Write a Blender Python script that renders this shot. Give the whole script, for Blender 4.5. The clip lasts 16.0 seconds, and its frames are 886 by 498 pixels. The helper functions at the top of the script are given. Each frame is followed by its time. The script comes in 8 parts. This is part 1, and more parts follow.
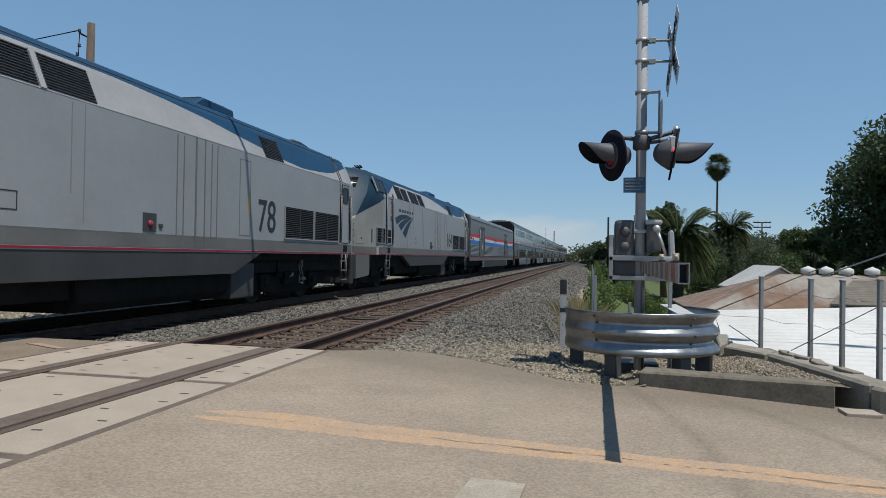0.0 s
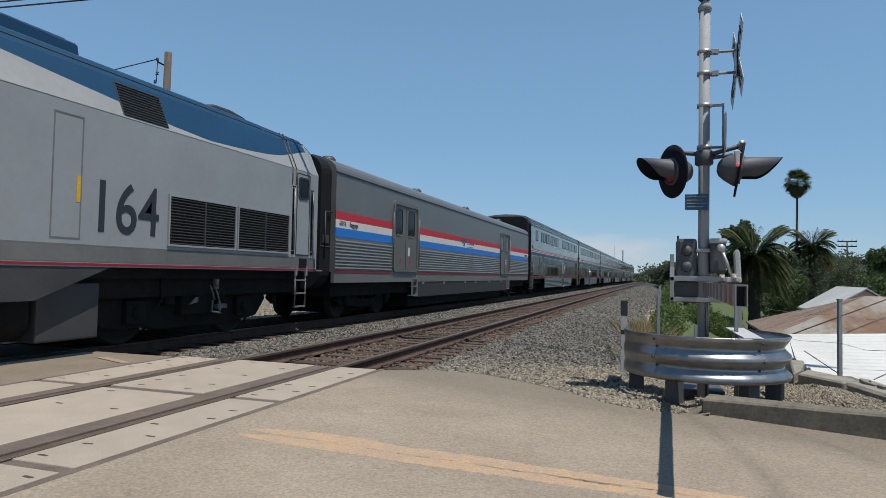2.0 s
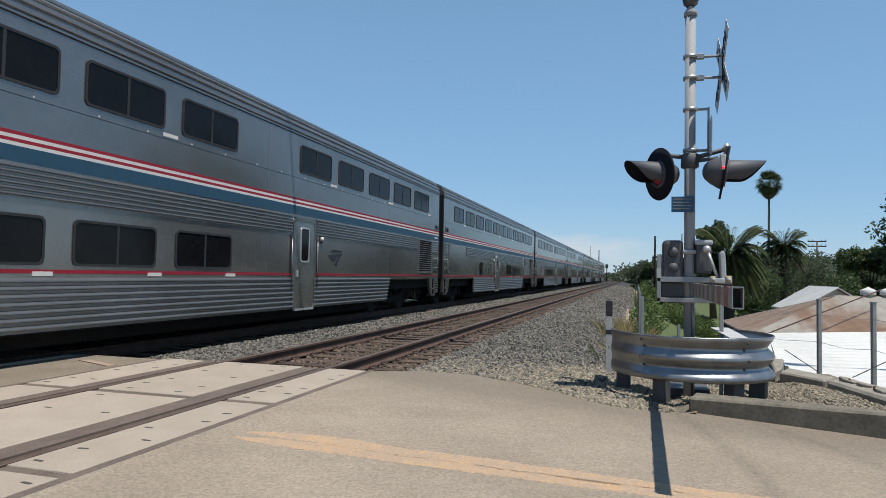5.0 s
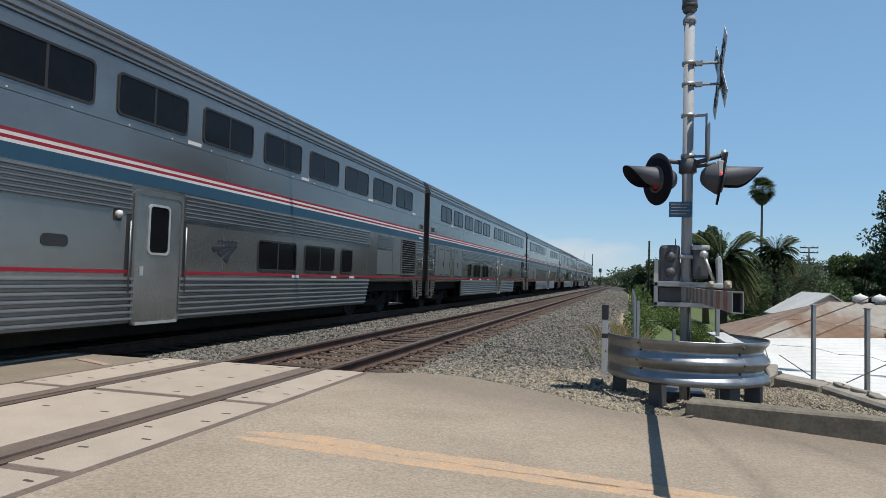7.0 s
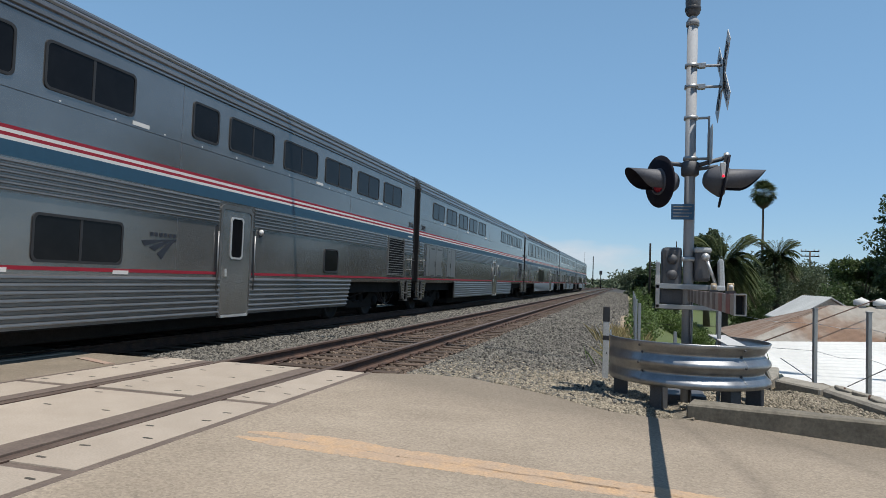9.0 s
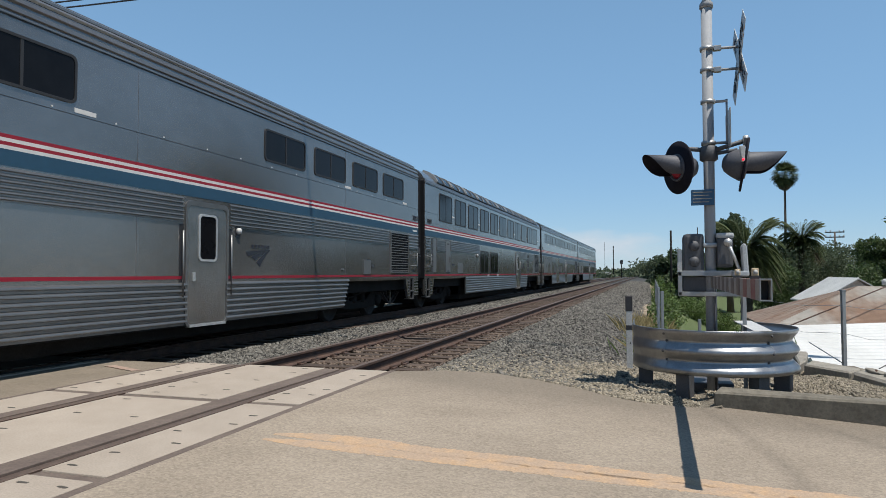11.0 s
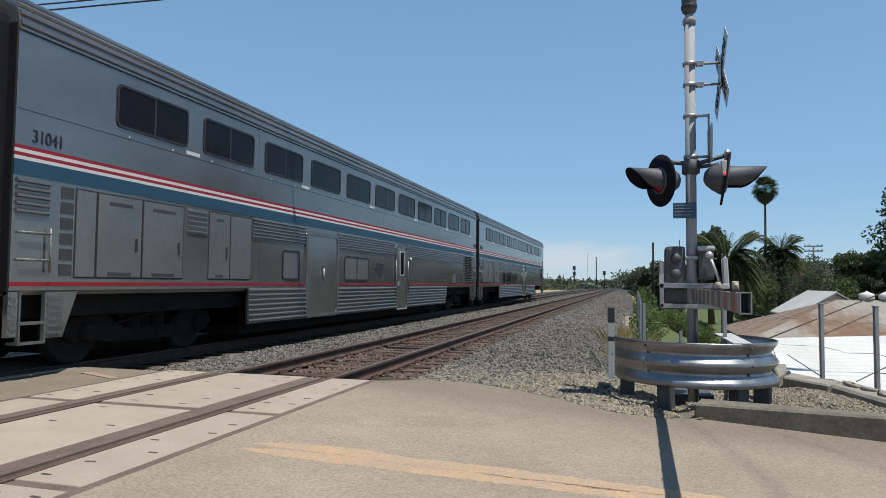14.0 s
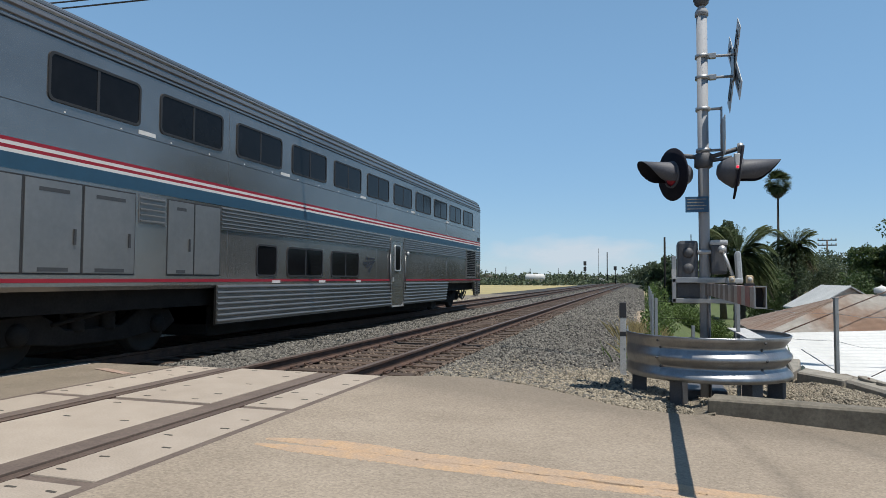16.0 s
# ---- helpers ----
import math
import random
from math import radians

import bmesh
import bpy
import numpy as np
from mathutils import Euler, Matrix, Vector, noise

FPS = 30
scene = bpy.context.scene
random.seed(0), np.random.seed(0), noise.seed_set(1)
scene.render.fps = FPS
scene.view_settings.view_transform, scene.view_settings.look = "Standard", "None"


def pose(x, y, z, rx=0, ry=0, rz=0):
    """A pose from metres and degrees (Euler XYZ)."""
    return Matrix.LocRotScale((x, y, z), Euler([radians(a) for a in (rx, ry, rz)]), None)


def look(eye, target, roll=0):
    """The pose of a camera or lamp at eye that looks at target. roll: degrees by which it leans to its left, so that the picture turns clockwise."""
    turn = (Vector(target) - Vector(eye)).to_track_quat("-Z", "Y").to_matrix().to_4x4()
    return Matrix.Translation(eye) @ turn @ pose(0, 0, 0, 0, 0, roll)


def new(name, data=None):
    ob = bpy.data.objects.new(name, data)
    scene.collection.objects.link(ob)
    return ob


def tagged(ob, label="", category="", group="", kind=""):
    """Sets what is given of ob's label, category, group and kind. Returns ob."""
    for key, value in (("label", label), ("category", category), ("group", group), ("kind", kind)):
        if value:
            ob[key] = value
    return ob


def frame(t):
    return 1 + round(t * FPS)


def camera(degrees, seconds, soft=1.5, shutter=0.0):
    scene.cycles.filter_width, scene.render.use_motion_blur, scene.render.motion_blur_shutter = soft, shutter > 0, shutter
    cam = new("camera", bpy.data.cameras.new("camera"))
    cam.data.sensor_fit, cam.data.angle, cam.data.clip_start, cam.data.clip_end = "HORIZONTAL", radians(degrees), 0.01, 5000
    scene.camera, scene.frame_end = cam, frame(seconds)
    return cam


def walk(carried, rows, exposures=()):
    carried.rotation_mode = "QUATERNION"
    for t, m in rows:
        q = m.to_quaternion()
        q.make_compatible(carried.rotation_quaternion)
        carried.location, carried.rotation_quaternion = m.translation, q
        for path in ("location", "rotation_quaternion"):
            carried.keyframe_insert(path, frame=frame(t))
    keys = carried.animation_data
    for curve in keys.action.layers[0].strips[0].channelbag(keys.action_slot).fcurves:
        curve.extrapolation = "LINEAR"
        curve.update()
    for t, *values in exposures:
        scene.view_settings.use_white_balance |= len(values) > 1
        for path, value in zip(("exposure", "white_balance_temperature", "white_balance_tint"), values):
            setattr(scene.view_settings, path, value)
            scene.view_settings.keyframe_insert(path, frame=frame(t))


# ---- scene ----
cam = camera(67.82, 16.0, soft=0.8)

PATH = [
    (0, pose(0.076, -0.046, 1.194, 90.626, -0.876, 12.341)),
    (0.5, pose(0.048, -0.050, 1.203, 91.190, -1.522, 12.707)),
    (1, pose(0.021, -0.015, 1.206, 90.778, -4.113, 14.304)),
    (1.5, pose(0.090, 0.017, 1.199, 91.126, -1.550, 16.757)),
    (2, pose(0.204, 0.103, 1.202, 92.165, -1.154, 18.077)),
    (2.5, pose(0.217, 0.110, 1.200, 92.639, -0.171, 18.282)),
    (3, pose(0.144, 0.044, 1.199, 91.990, -0.164, 18.618)),
    (3.5, pose(0.090, 0.029, 1.202, 91.576, -1.029, 18.052)),
    (4, pose(0.090, 0.070, 1.214, 91.421, -0.849, 17.564)),
    (4.5, pose(0.081, 0.050, 1.217, 91.972, -0.711, 16.439)),
    (7, pose(0.019, -0.016, 1.212, 92.415, -1.652, 15.519)),
    (7.5, pose(0.012, -0.023, 1.212, 92.465, -2.195, 15.396)),
    (8, pose(0.012, -0.022, 1.205, 92.525, -2.194, 15.396)),
    (10.5, pose(-0.003, -0.010, 1.210, 92.502, -0.535, 16.802)),
    (11, pose(0.005, 0.002, 1.211, 92.124, 0.152, 17.282)),
    (11.5, pose(-0.000, -0.005, 1.215, 92.623, -0.343, 16.827)),
    (12, pose(-0.004, -0.005, 1.216, 92.603, -0.497, 16.673)),
    (12.5, pose(-0.011, 0.006, 1.214, 92.655, -0.705, 16.232)),
    (13, pose(-0.008, 0.001, 1.212, 92.903, -0.747, 16.406)),
    (13.5, pose(-0.001, 0.008, 1.217, 92.848, -0.680, 16.131)),
    (14, pose(0.006, 0.003, 1.215, 92.925, -0.487, 15.860)),
    (14.5, pose(-0.003, -0.004, 1.214, 93.280, -0.394, 15.737)),
    (15, pose(-0.005, -0.010, 1.212, 93.270, -0.477, 15.797)),
    (15.5, pose(-0.001, -0.002, 1.209, 93.181, -0.650, 15.955)),
    (16, pose(-0.003, 0.015, 1.211, 92.545, -0.295, 16.760)),
]
EXPOSURE = [(0.0, -0.27), (1.2, -0.25), (3.0, -0.09), (4.5, -0.03), (16.0, -0.01)]
walk(cam, PATH, EXPOSURE)

# ---- light: high summer sun, clear sky ----
SUN_TO = Vector((0.32, -0.18, 1.0)).normalized()
sun = new("sun", bpy.data.lights.new("sun", "SUN"))
sun.data.energy, sun.data.angle, sun.data.color = 5.6, radians(0.53), (0.985, 0.945, 0.875)
sun.matrix_world = look(SUN_TO * 60, (0, 0, 0))

world = bpy.data.worlds.new("sky")
scene.world = world
world.use_nodes = True
sky = world.node_tree.nodes.new("ShaderNodeTexSky")
sky.sky_type, sky.sun_disc = "NISHITA", False
sky.sun_elevation = math.asin(SUN_TO.z)
sky.sun_rotation = math.atan2(SUN_TO.x, SUN_TO.y)
sky.air_density, sky.dust_density, sky.ozone_density = 1.0, 0.0, 4.0
background = world.node_tree.nodes["Background"]
background.inputs["Strength"].default_value = 0.155
haze = world.node_tree.nodes.new("ShaderNodeMixRGB")
haze.inputs["Fac"].default_value = 0.68
# the clear blue deepens towards the zenith
height = world.node_tree.nodes.new("ShaderNodeSeparateXYZ")
climb = world.node_tree.nodes.new("ShaderNodeMapRange")
blue = world.node_tree.nodes.new("ShaderNodeMixRGB")
climb.interpolation_type = "SMOOTHSTEP"
climb.inputs["From Min"].default_value, climb.inputs["From Max"].default_value = 0.2, 0.95
blue.inputs["Color1"].default_value = (1.36, 2.66, 4.2, 1)
blue.inputs["Color2"].default_value = (0.6, 1.22, 2.08, 1)
world.node_tree.links.new(world.node_tree.nodes.new("ShaderNodeTexCoord").outputs["Generated"], height.inputs[0])
world.node_tree.links.new(height.outputs["Z"], climb.inputs["Value"])
world.node_tree.links.new(climb.outputs["Result"], blue.inputs["Fac"])
world.node_tree.links.new(blue.outputs["Color"], haze.inputs["Color2"])
world.node_tree.links.new(sky.outputs["Color"], haze.inputs["Color1"])
world.node_tree.links.new(haze.outputs["Color"], background.inputs["Color"])

# ---- materials ----
def material(name, colour, rough=0.7, metal=0.0, second=None, scale=6.0, amount=0.5, fine=60.0, fine_amount=0.25,
             bump=0.0, bump_scale=80.0, stretch=(1, 1, 1), spec=0.5, random_tint=0.0, island=0.0, rough_var=0.1, coat=0.0, emit=0.0, edge=(0.34, 0.68), thin=0.0):
    """A surface with variation at two scales, in metres of the object's own space."""
    m = bpy.data.materials.new(name)
    m.use_nodes = True
    nt = m.node_tree
    b = nt.nodes["Principled BSDF"]
    L = nt.links.new
    def node(kind, **kw):
        n = nt.nodes.new(kind)
        for k, v in kw.items():
            n.inputs[k].default_value = v
        return n
    co = node("ShaderNodeTexCoord")
    mp = node("ShaderNodeMapping", Scale=stretch)
    L(co.outputs["Object"], mp.inputs["Vector"])
    big = node("ShaderNodeTexNoise", Scale=scale, Detail=5.0, Roughness=0.6)
    small = node("ShaderNodeTexNoise", Scale=fine, Detail=3.0, Roughness=0.6)
    L(mp.outputs[0], big.inputs["Vector"])
    L(mp.outputs[0], small.inputs["Vector"])
    ramp = nt.nodes.new("ShaderNodeValToRGB")
    ramp.color_ramp.elements[0].position, ramp.color_ramp.elements[1].position = edge
    second = second or tuple(c * 0.72 for c in colour)
    base = [colour[i] * (1 - amount) + second[i] * amount for i in range(3)]
    ramp.color_ramp.elements[0].color = (*base, 1)
    ramp.color_ramp.elements[1].color = (*colour, 1)
    L(big.outputs["Fac"], ramp.inputs["Fac"])
    hsv = nt.nodes.new("ShaderNodeHueSaturation")
    L(ramp.outputs["Color"], hsv.inputs["Color"])
    val = node("ShaderNodeMapRange")
    val.inputs["From Min"].default_value, val.inputs["From Max"].default_value = 0.25, 0.75
    val.inputs["To Min"].default_value, val.inputs["To Max"].default_value = 1 - fine_amount, 1 + fine_amount
    L(small.outputs["Fac"], val.inputs["Value"])
    out = val.outputs[0]
    for use, node_kind, socket in ((random_tint, "ShaderNodeObjectInfo", "Random"), (island, "ShaderNodeNewGeometry", "Random Per Island")):
        if use:
            src = nt.nodes.new(node_kind)
            mr = node("ShaderNodeMapRange")
            mr.inputs["To Min"].default_value, mr.inputs["To Max"].default_value = 1 - use, 1 + use
            L(src.outputs[socket], mr.inputs["Value"])
            mul = nt.nodes.new("ShaderNodeMath")
            mul.operation = "MULTIPLY"
            L(out, mul.inputs[0])
            L(mr.outputs[0], mul.inputs[1])
            out = mul.outputs[0]
    L(out, hsv.inputs["Value"])
    L(hsv.outputs["Color"], b.inputs["Base Color"])
    b.inputs["Metallic"].default_value = metal
    b.inputs["Specular IOR Level"].default_value = spec
    b.inputs["Coat Weight"].default_value = coat
    rr = node("ShaderNodeMapRange")
    rr.inputs["To Min"].default_value, rr.inputs["To Max"].default_value = max(0.02, rough - rough_var), min(1, rough + rough_var)
    L(big.outputs["Fac"], rr.inputs["Value"])
    L(rr.outputs[0], b.inputs["Roughness"])
    if bump:
        bt = node("ShaderNodeTexNoise", Scale=bump_scale, Detail=4.0, Roughness=0.65)
        L(mp.outputs[0], bt.inputs["Vector"])
        bp = node("ShaderNodeBump", Strength=min(1.0, bump), Distance=0.01 * max(1.0, bump))
        L(bt.outputs["Fac"], bp.inputs["Height"])
        L(bp.outputs[0], b.inputs["Normal"])
    if emit:
        b.inputs["Emission Color"].default_value = (*colour, 1)
        b.inputs["Emission Strength"].default_value = emit
    if thin:
        through_leaf = nt.nodes.new("ShaderNodeBsdfTranslucent")
        mix = nt.nodes.new("ShaderNodeMixShader")
        mix.inputs[0].default_value = thin
        L(hsv.outputs["Color"], through_leaf.inputs["Color"])
        L(b.outputs[0], mix.inputs[1])
        L(through_leaf.outputs[0], mix.inputs[2])
        L(mix.outputs[0], nt.nodes["Material Output"].inputs["Surface"])
    return m


M = {}


def asphalt():
    """Pale sun-bleached aggregate in worn binder, with an older oily course along the far edge and faint tyre marks."""
    m = bpy.data.materials.new("worn_asphalt")
    m.use_nodes = True
    nt = m.node_tree
    b = nt.nodes["Principled BSDF"]
    L = nt.links.new

    def math_node(op, a, c, clamp=False):
        n = nt.nodes.new("ShaderNodeMath")
        n.operation, n.use_clamp = op, clamp
        for k, v in enumerate((a, c)):
            if isinstance(v, (int, float)):
                n.inputs[k].default_value = v
            else:
                L(v, n.inputs[k])
        return n.outputs[0]

    def noise_node(scale, detail=4.0, rough=0.6):
        n = nt.nodes.new("ShaderNodeTexNoise")
        n.inputs["Scale"].default_value, n.inputs["Detail"].default_value, n.inputs["Roughness"].default_value = scale, detail, rough
        L(co.outputs["Object"], n.inputs["Vector"])
        return n.outputs["Fac"]

    def mix(fac, a, c):
        n = nt.nodes.new("ShaderNodeMixRGB")
        for k, v in (("Fac", fac), ("Color1", a), ("Color2", c)):
            if isinstance(v, tuple):
                n.inputs[k].default_value = (*v, 1)
            else:
                L(v, n.inputs[k])
        return n.outputs["Color"]
    co = nt.nodes.new("ShaderNodeTexCoord")
    sep = nt.nodes.new("ShaderNodeSeparateXYZ")
    L(co.outputs["Object"], sep.inputs[0])
    x, y = sep.outputs["X"], sep.outputs["Y"]
    patch, stain, grit = noise_node(0.7), noise_node(3.1, 5.0, 0.7), noise_node(44.0, 3.0, 0.7)
    base = mix(math_node("SUBTRACT", math_node("MULTIPLY", patch, 2.6), 0.8, True), (0.221, 0.1814, 0.139), (0.2868, 0.2382, 0.185))
    # older course: beyond a wandering line that runs from 7.3 m on one side to 6 m on the other
    line = math_node("ADD", math_node("MULTIPLY", x, 0.24), math_node("MULTIPLY", stain, 0.9))
    far = math_node("MULTIPLY", math_node("SUBTRACT", math_node("ADD", y, line), 6.55), 1.3, True)
    base = mix(math_node("MULTIPLY", far, 0.8), base, (0.1645, 0.1362, 0.1051))
    # tyre marks swinging out from the kerb
    dy = math_node("SUBTRACT", y, 4.0)
    for x0, bend in ((0.98, -0.05), (2.25, -0.11)):
        d = math_node("ABSOLUTE", math_node("SUBTRACT", math_node("SUBTRACT", x, x0), math_node("MULTIPLY", math_node("MULTIPLY", dy, dy), bend)), 0.0)
        mark = math_node("MULTIPLY", math_node("SUBTRACT", 1.0, math_node("MULTIPLY", d, 8.0), True), math_node("MULTIPLY", stain, 0.75))
        base = mix(mark, base, (0.1266, 0.1045, 0.08253))
    vor = nt.nodes.new("ShaderNodeTexVoronoi")
    vor.inputs["Scale"].default_value = 62.0
    L(co.outputs["Object"], vor.inputs["Vector"])
    cell = nt.nodes.new("ShaderNodeSeparateColor")
    L(vor.outputs["Color"], cell.inputs[0])
    value = math_node("ADD", math_node("MULTIPLY", cell.outputs[0], 0.3), math_node("MULTIPLY", grit, 0.7))
    value = math_node("ADD", math_node("ADD", value, math_node("MULTIPLY", stain, 0.2)), 0.41)
    chips = noise_node(9.0, 6.0, 0.85)
    value = math_node("ADD", value, math_node("MULTIPLY", math_node("MULTIPLY", math_node("SUBTRACT", chips, 0.63), 9.0, True), 0.35))
    value = math_node("SUBTRACT", value, math_node("MULTIPLY", math_node("MULTIPLY", math_node("SUBTRACT", 0.36, chips), 9.0, True), 0.4))
    hsv = nt.nodes.new("ShaderNodeHueSaturation")
    L(base, hsv.inputs["Color"])
    L(value, hsv.inputs["Value"])
    L(hsv.outputs["Color"], b.inputs["Base Color"])
    b.inputs["Roughness"].default_value = 0.93
    b.inputs["Specular IOR Level"].default_value = 0.3
    bp = nt.nodes.new("ShaderNodeBump")
    bp.inputs["Strength"].default_value, bp.inputs["Distance"].default_value = 0.35, 0.006
    L(math_node("ADD", vor.outputs["Distance"], grit), bp.inputs["Height"])
    L(bp.outputs[0], b.inputs["Normal"])
    return m


M["asphalt"] = asphalt()
M["concrete"] = material("pale_concrete", (0.3427, 0.2898, 0.236), 0.88, second=(0.2827, 0.2352, 0.187), scale=2.2, amount=0.8, fine=70, fine_amount=0.16, bump=0.25, bump_scale=110, random_tint=0.05)
M["wallconc"] = material("grey_cast_concrete", (0.2772, 0.252, 0.21), 0.9, second=(0.1764, 0.1596, 0.1302), scale=2.6, amount=0.9, fine=45, fine_amount=0.22, bump=0.5, bump_scale=70)
M["kerb"] = material("dirty_concrete_and_roof_shade", (0.168, 0.1495, 0.1218), 0.9, second=(0.105, 0.0924, 0.0756), scale=3.0, amount=0.9, fine=60, fine_amount=0.2, bump=0.4)
M["rubber"] = material("black_rubber", (0.0966, 0.0714, 0.0588), 0.85, second=(0.1428, 0.1092, 0.0882), scale=3.0, amount=0.8, fine=50)
M["yellow"] = material("faded_yellow_paint", (0.415, 0.272, 0.155), 0.92, second=(0.315, 0.236, 0.172), scale=8.0, amount=0.8, edge=(0.42, 0.7), fine=60, fine_amount=0.25)
M["whitepaint"] = material("faded_white_paint", (0.336, 0.3024, 0.2436), 0.85, second=(0.2604, 0.2268, 0.1764), scale=7.0, amount=0.95, fine=60, fine_amount=0.25)
# bed darker than its stones: shade of the gaps put into the colour
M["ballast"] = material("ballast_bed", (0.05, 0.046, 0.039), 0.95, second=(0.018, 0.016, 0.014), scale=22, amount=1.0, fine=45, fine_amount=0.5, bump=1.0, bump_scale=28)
M["stone"] = material("ballast_stone", (0.113, 0.105, 0.090), 0.9, second=(0.057, 0.052, 0.045), scale=18, amount=0.8, fine=120, fine_amount=0.25, island=0.95)
M["gravel"] = material("tan_gravel", (0.2016, 0.1722, 0.126), 0.95, second=(0.1008, 0.084, 0.063), scale=14, amount=1.0, fine=70, fine_amount=0.5, bump=1.0, bump_scale=60)
M["pebble"] = material("tan_pebble", (0.2352, 0.2016, 0.147), 0.9, second=(0.1512, 0.1302, 0.1008), scale=20, amount=0.8, fine=120, fine_amount=0.2, island=0.55)
M["ground"] = material("dry_earth", (0.252, 0.21, 0.1302), 0.95, second=(0.168, 0.1512, 0.0756), scale=0.15, amount=1.0, fine=4, fine_amount=0.3, bump=0.4, bump_scale=12)
M["rail"] = material("rusty_rail_steel", (0.088, 0.049, 0.034), 0.9, second=(0.0374, 0.02176, 0.01632), scale=5.0, amount=0.8, fine=60)
M["railtop"] = material("polished_rail_head", (0.168, 0.1218, 0.0966), 0.5, metal=0.5, second=(0.126, 0.084, 0.063), scale=4.0, amount=0.7, fine=40)
M["tie"] = material("weathered_timber", (0.0782, 0.05168, 0.03604), 0.92, second=(0.0374, 0.02516, 0.01836), scale=5.0, amount=0.9, fine=50, stretch=(0.25, 1, 1), bump=0.5, bump_scale=40, random_tint=0.3)
M["galv"] = material("galvanised_steel", (0.36, 0.37, 0.375), 0.48, metal=0.7, second=(0.27, 0.275, 0.28), scale=7.0, amount=0.7, fine=90, fine_amount=0.08)
M["mast"] = material("aluminium_mast", (0.29, 0.298, 0.312), 0.75, metal=0.1, spec=0.3, second=(0.29, 0.295, 0.3), scale=5.0, amount=0.6, fine=60, fine_amount=0.08)
M["black"] = material("flat_black_paint", (0.022, 0.022, 0.026), 0.6, second=(0.035, 0.035, 0.038), scale=9.0, fine=60)
# near-black carries under-train shade as well as grime
M["dark"] = material("underframe_grime_and_shade", (0.012, 0.0117, 0.0115), 0.9, spec=0.15, second=(0.019, 0.018, 0.0165), scale=3.0, amount=0.8, fine=30)
M["locosilver"] = material("silver_loco_paint", (0.26, 0.276, 0.29), 0.47, second=(0.226, 0.237, 0.245), scale=0.8, amount=0.9, fine=9, fine_amount=0.04)
M["ruststone"] = material("rust_stained_stone", (0.1428, 0.105, 0.0798), 0.92, second=(0.084, 0.0588, 0.042), scale=12, amount=0.9, fine=100, fine_amount=0.2, island=0.5)
M["beam"] = material("weathered_galvanised_beam", (0.37, 0.375, 0.385), 0.37, metal=0.9, second=(0.24, 0.243, 0.25), scale=5.0, amount=0.9, fine=50, fine_amount=0.08)
M["roadbrown"] = material("brown_worn_asphalt", (0.2016, 0.1638, 0.1218), 0.93, second=(0.1428, 0.1159, 0.084), scale=1.6, amount=0.9, fine=60, fine_amount=0.35, bump=0.4, bump_scale=110)



# ---- building blocks ----
def mesh_ob(name, bm, mats, parent=None, label="", smooth=False):
    me = bpy.data.meshes.new(name)
    bm.to_mesh(me)
    bm.free()
    for m in (mats if isinstance(mats, (list, tuple)) else [mats]):
        me.materials.append(M[m])
    if smooth:
        me.polygons.foreach_set("use_smooth", [True] * len(me.polygons))
    ob = new(name, me)
    if parent:
        ob.parent = parent
    if label:
        tagged(ob, label)
    return ob


def part(name, bm, mat, parent, label="", smooth=False):
    return mesh_ob(name, bm, mat, parent, label, smooth)


def empty(name, m, label, category, group="", kind=""):
    ob = new(name)
    ob.matrix_basis = m
    return tagged(ob, label, category, group, kind)


def merge(bm, own, mat=0):
    for f in own.faces:
        f.material_index = mat
    if bm is None:
        return own
    me = bpy.data.meshes.new("scratch")
    own.to_mesh(me)
    own.free()
    bm.from_mesh(me)
    bpy.data.meshes.remove(me)
    return bm


def box(x0, x1, y0, y1, z0, z1, bevel=0.0, bm=None, mat=0):
    own = bmesh.new()
    r = bmesh.ops.create_cube(own, size=1.0)
    bmesh.ops.scale(own, vec=(x1 - x0, y1 - y0, z1 - z0), verts=r["verts"])
    bmesh.ops.translate(own, vec=((x0 + x1) / 2, (y0 + y1) / 2, (z0 + z1) / 2), verts=r["verts"])
    if bevel:
        bmesh.ops.bevel(own, geom=own.edges[:], offset=bevel, segments=2, affect="EDGES", profile=0.6)
    return merge(bm, own, mat)


def tube(a, b, r, r2=None, n=12, bm=None, mat=0):
    """A round bar from a to b."""
    a, b = Vector(a), Vector(b)
    own = bmesh.new()
    d = b - a
    m = Matrix.Translation((a + b) / 2) @ d.to_track_quat("Z", "Y").to_matrix().to_4x4()
    bmesh.ops.create_cone(own, cap_ends=True, segments=n, radius1=r, radius2=r if r2 is None else r2, depth=d.length, matrix=m)
    for f in own.faces:
        f.smooth = len(f.verts) == 4
    return merge(bm, own, mat)


def prism(points, axis, lo, hi, bm=None, mat=0, bevel=0.0):
    """A flat outline pulled along an axis. points: pairs in the two other axes, in x, y, z order."""
    own = bmesh.new()

    def at(p, w):
        return {"x": (w, p[0], p[1]), "y": (p[0], w, p[1]), "z": (p[0], p[1], w)}[axis]
    lo_v = [own.verts.new(at(p, lo)) for p in points]
    hi_v = [own.verts.new(at(p, hi)) for p in points]
    own.faces.new(lo_v)
    own.faces.new(hi_v[::-1])
    n = len(points)
    for i in range(n):
        own.faces.new((lo_v[i], hi_v[i], hi_v[(i + 1) % n], lo_v[(i + 1) % n]))
    bmesh.ops.recalc_face_normals(own, faces=own.faces[:])
    if bevel:
        bmesh.ops.bevel(own, geom=own.edges[:], offset=bevel, segments=1, affect="EDGES")
    return merge(bm, own, mat)


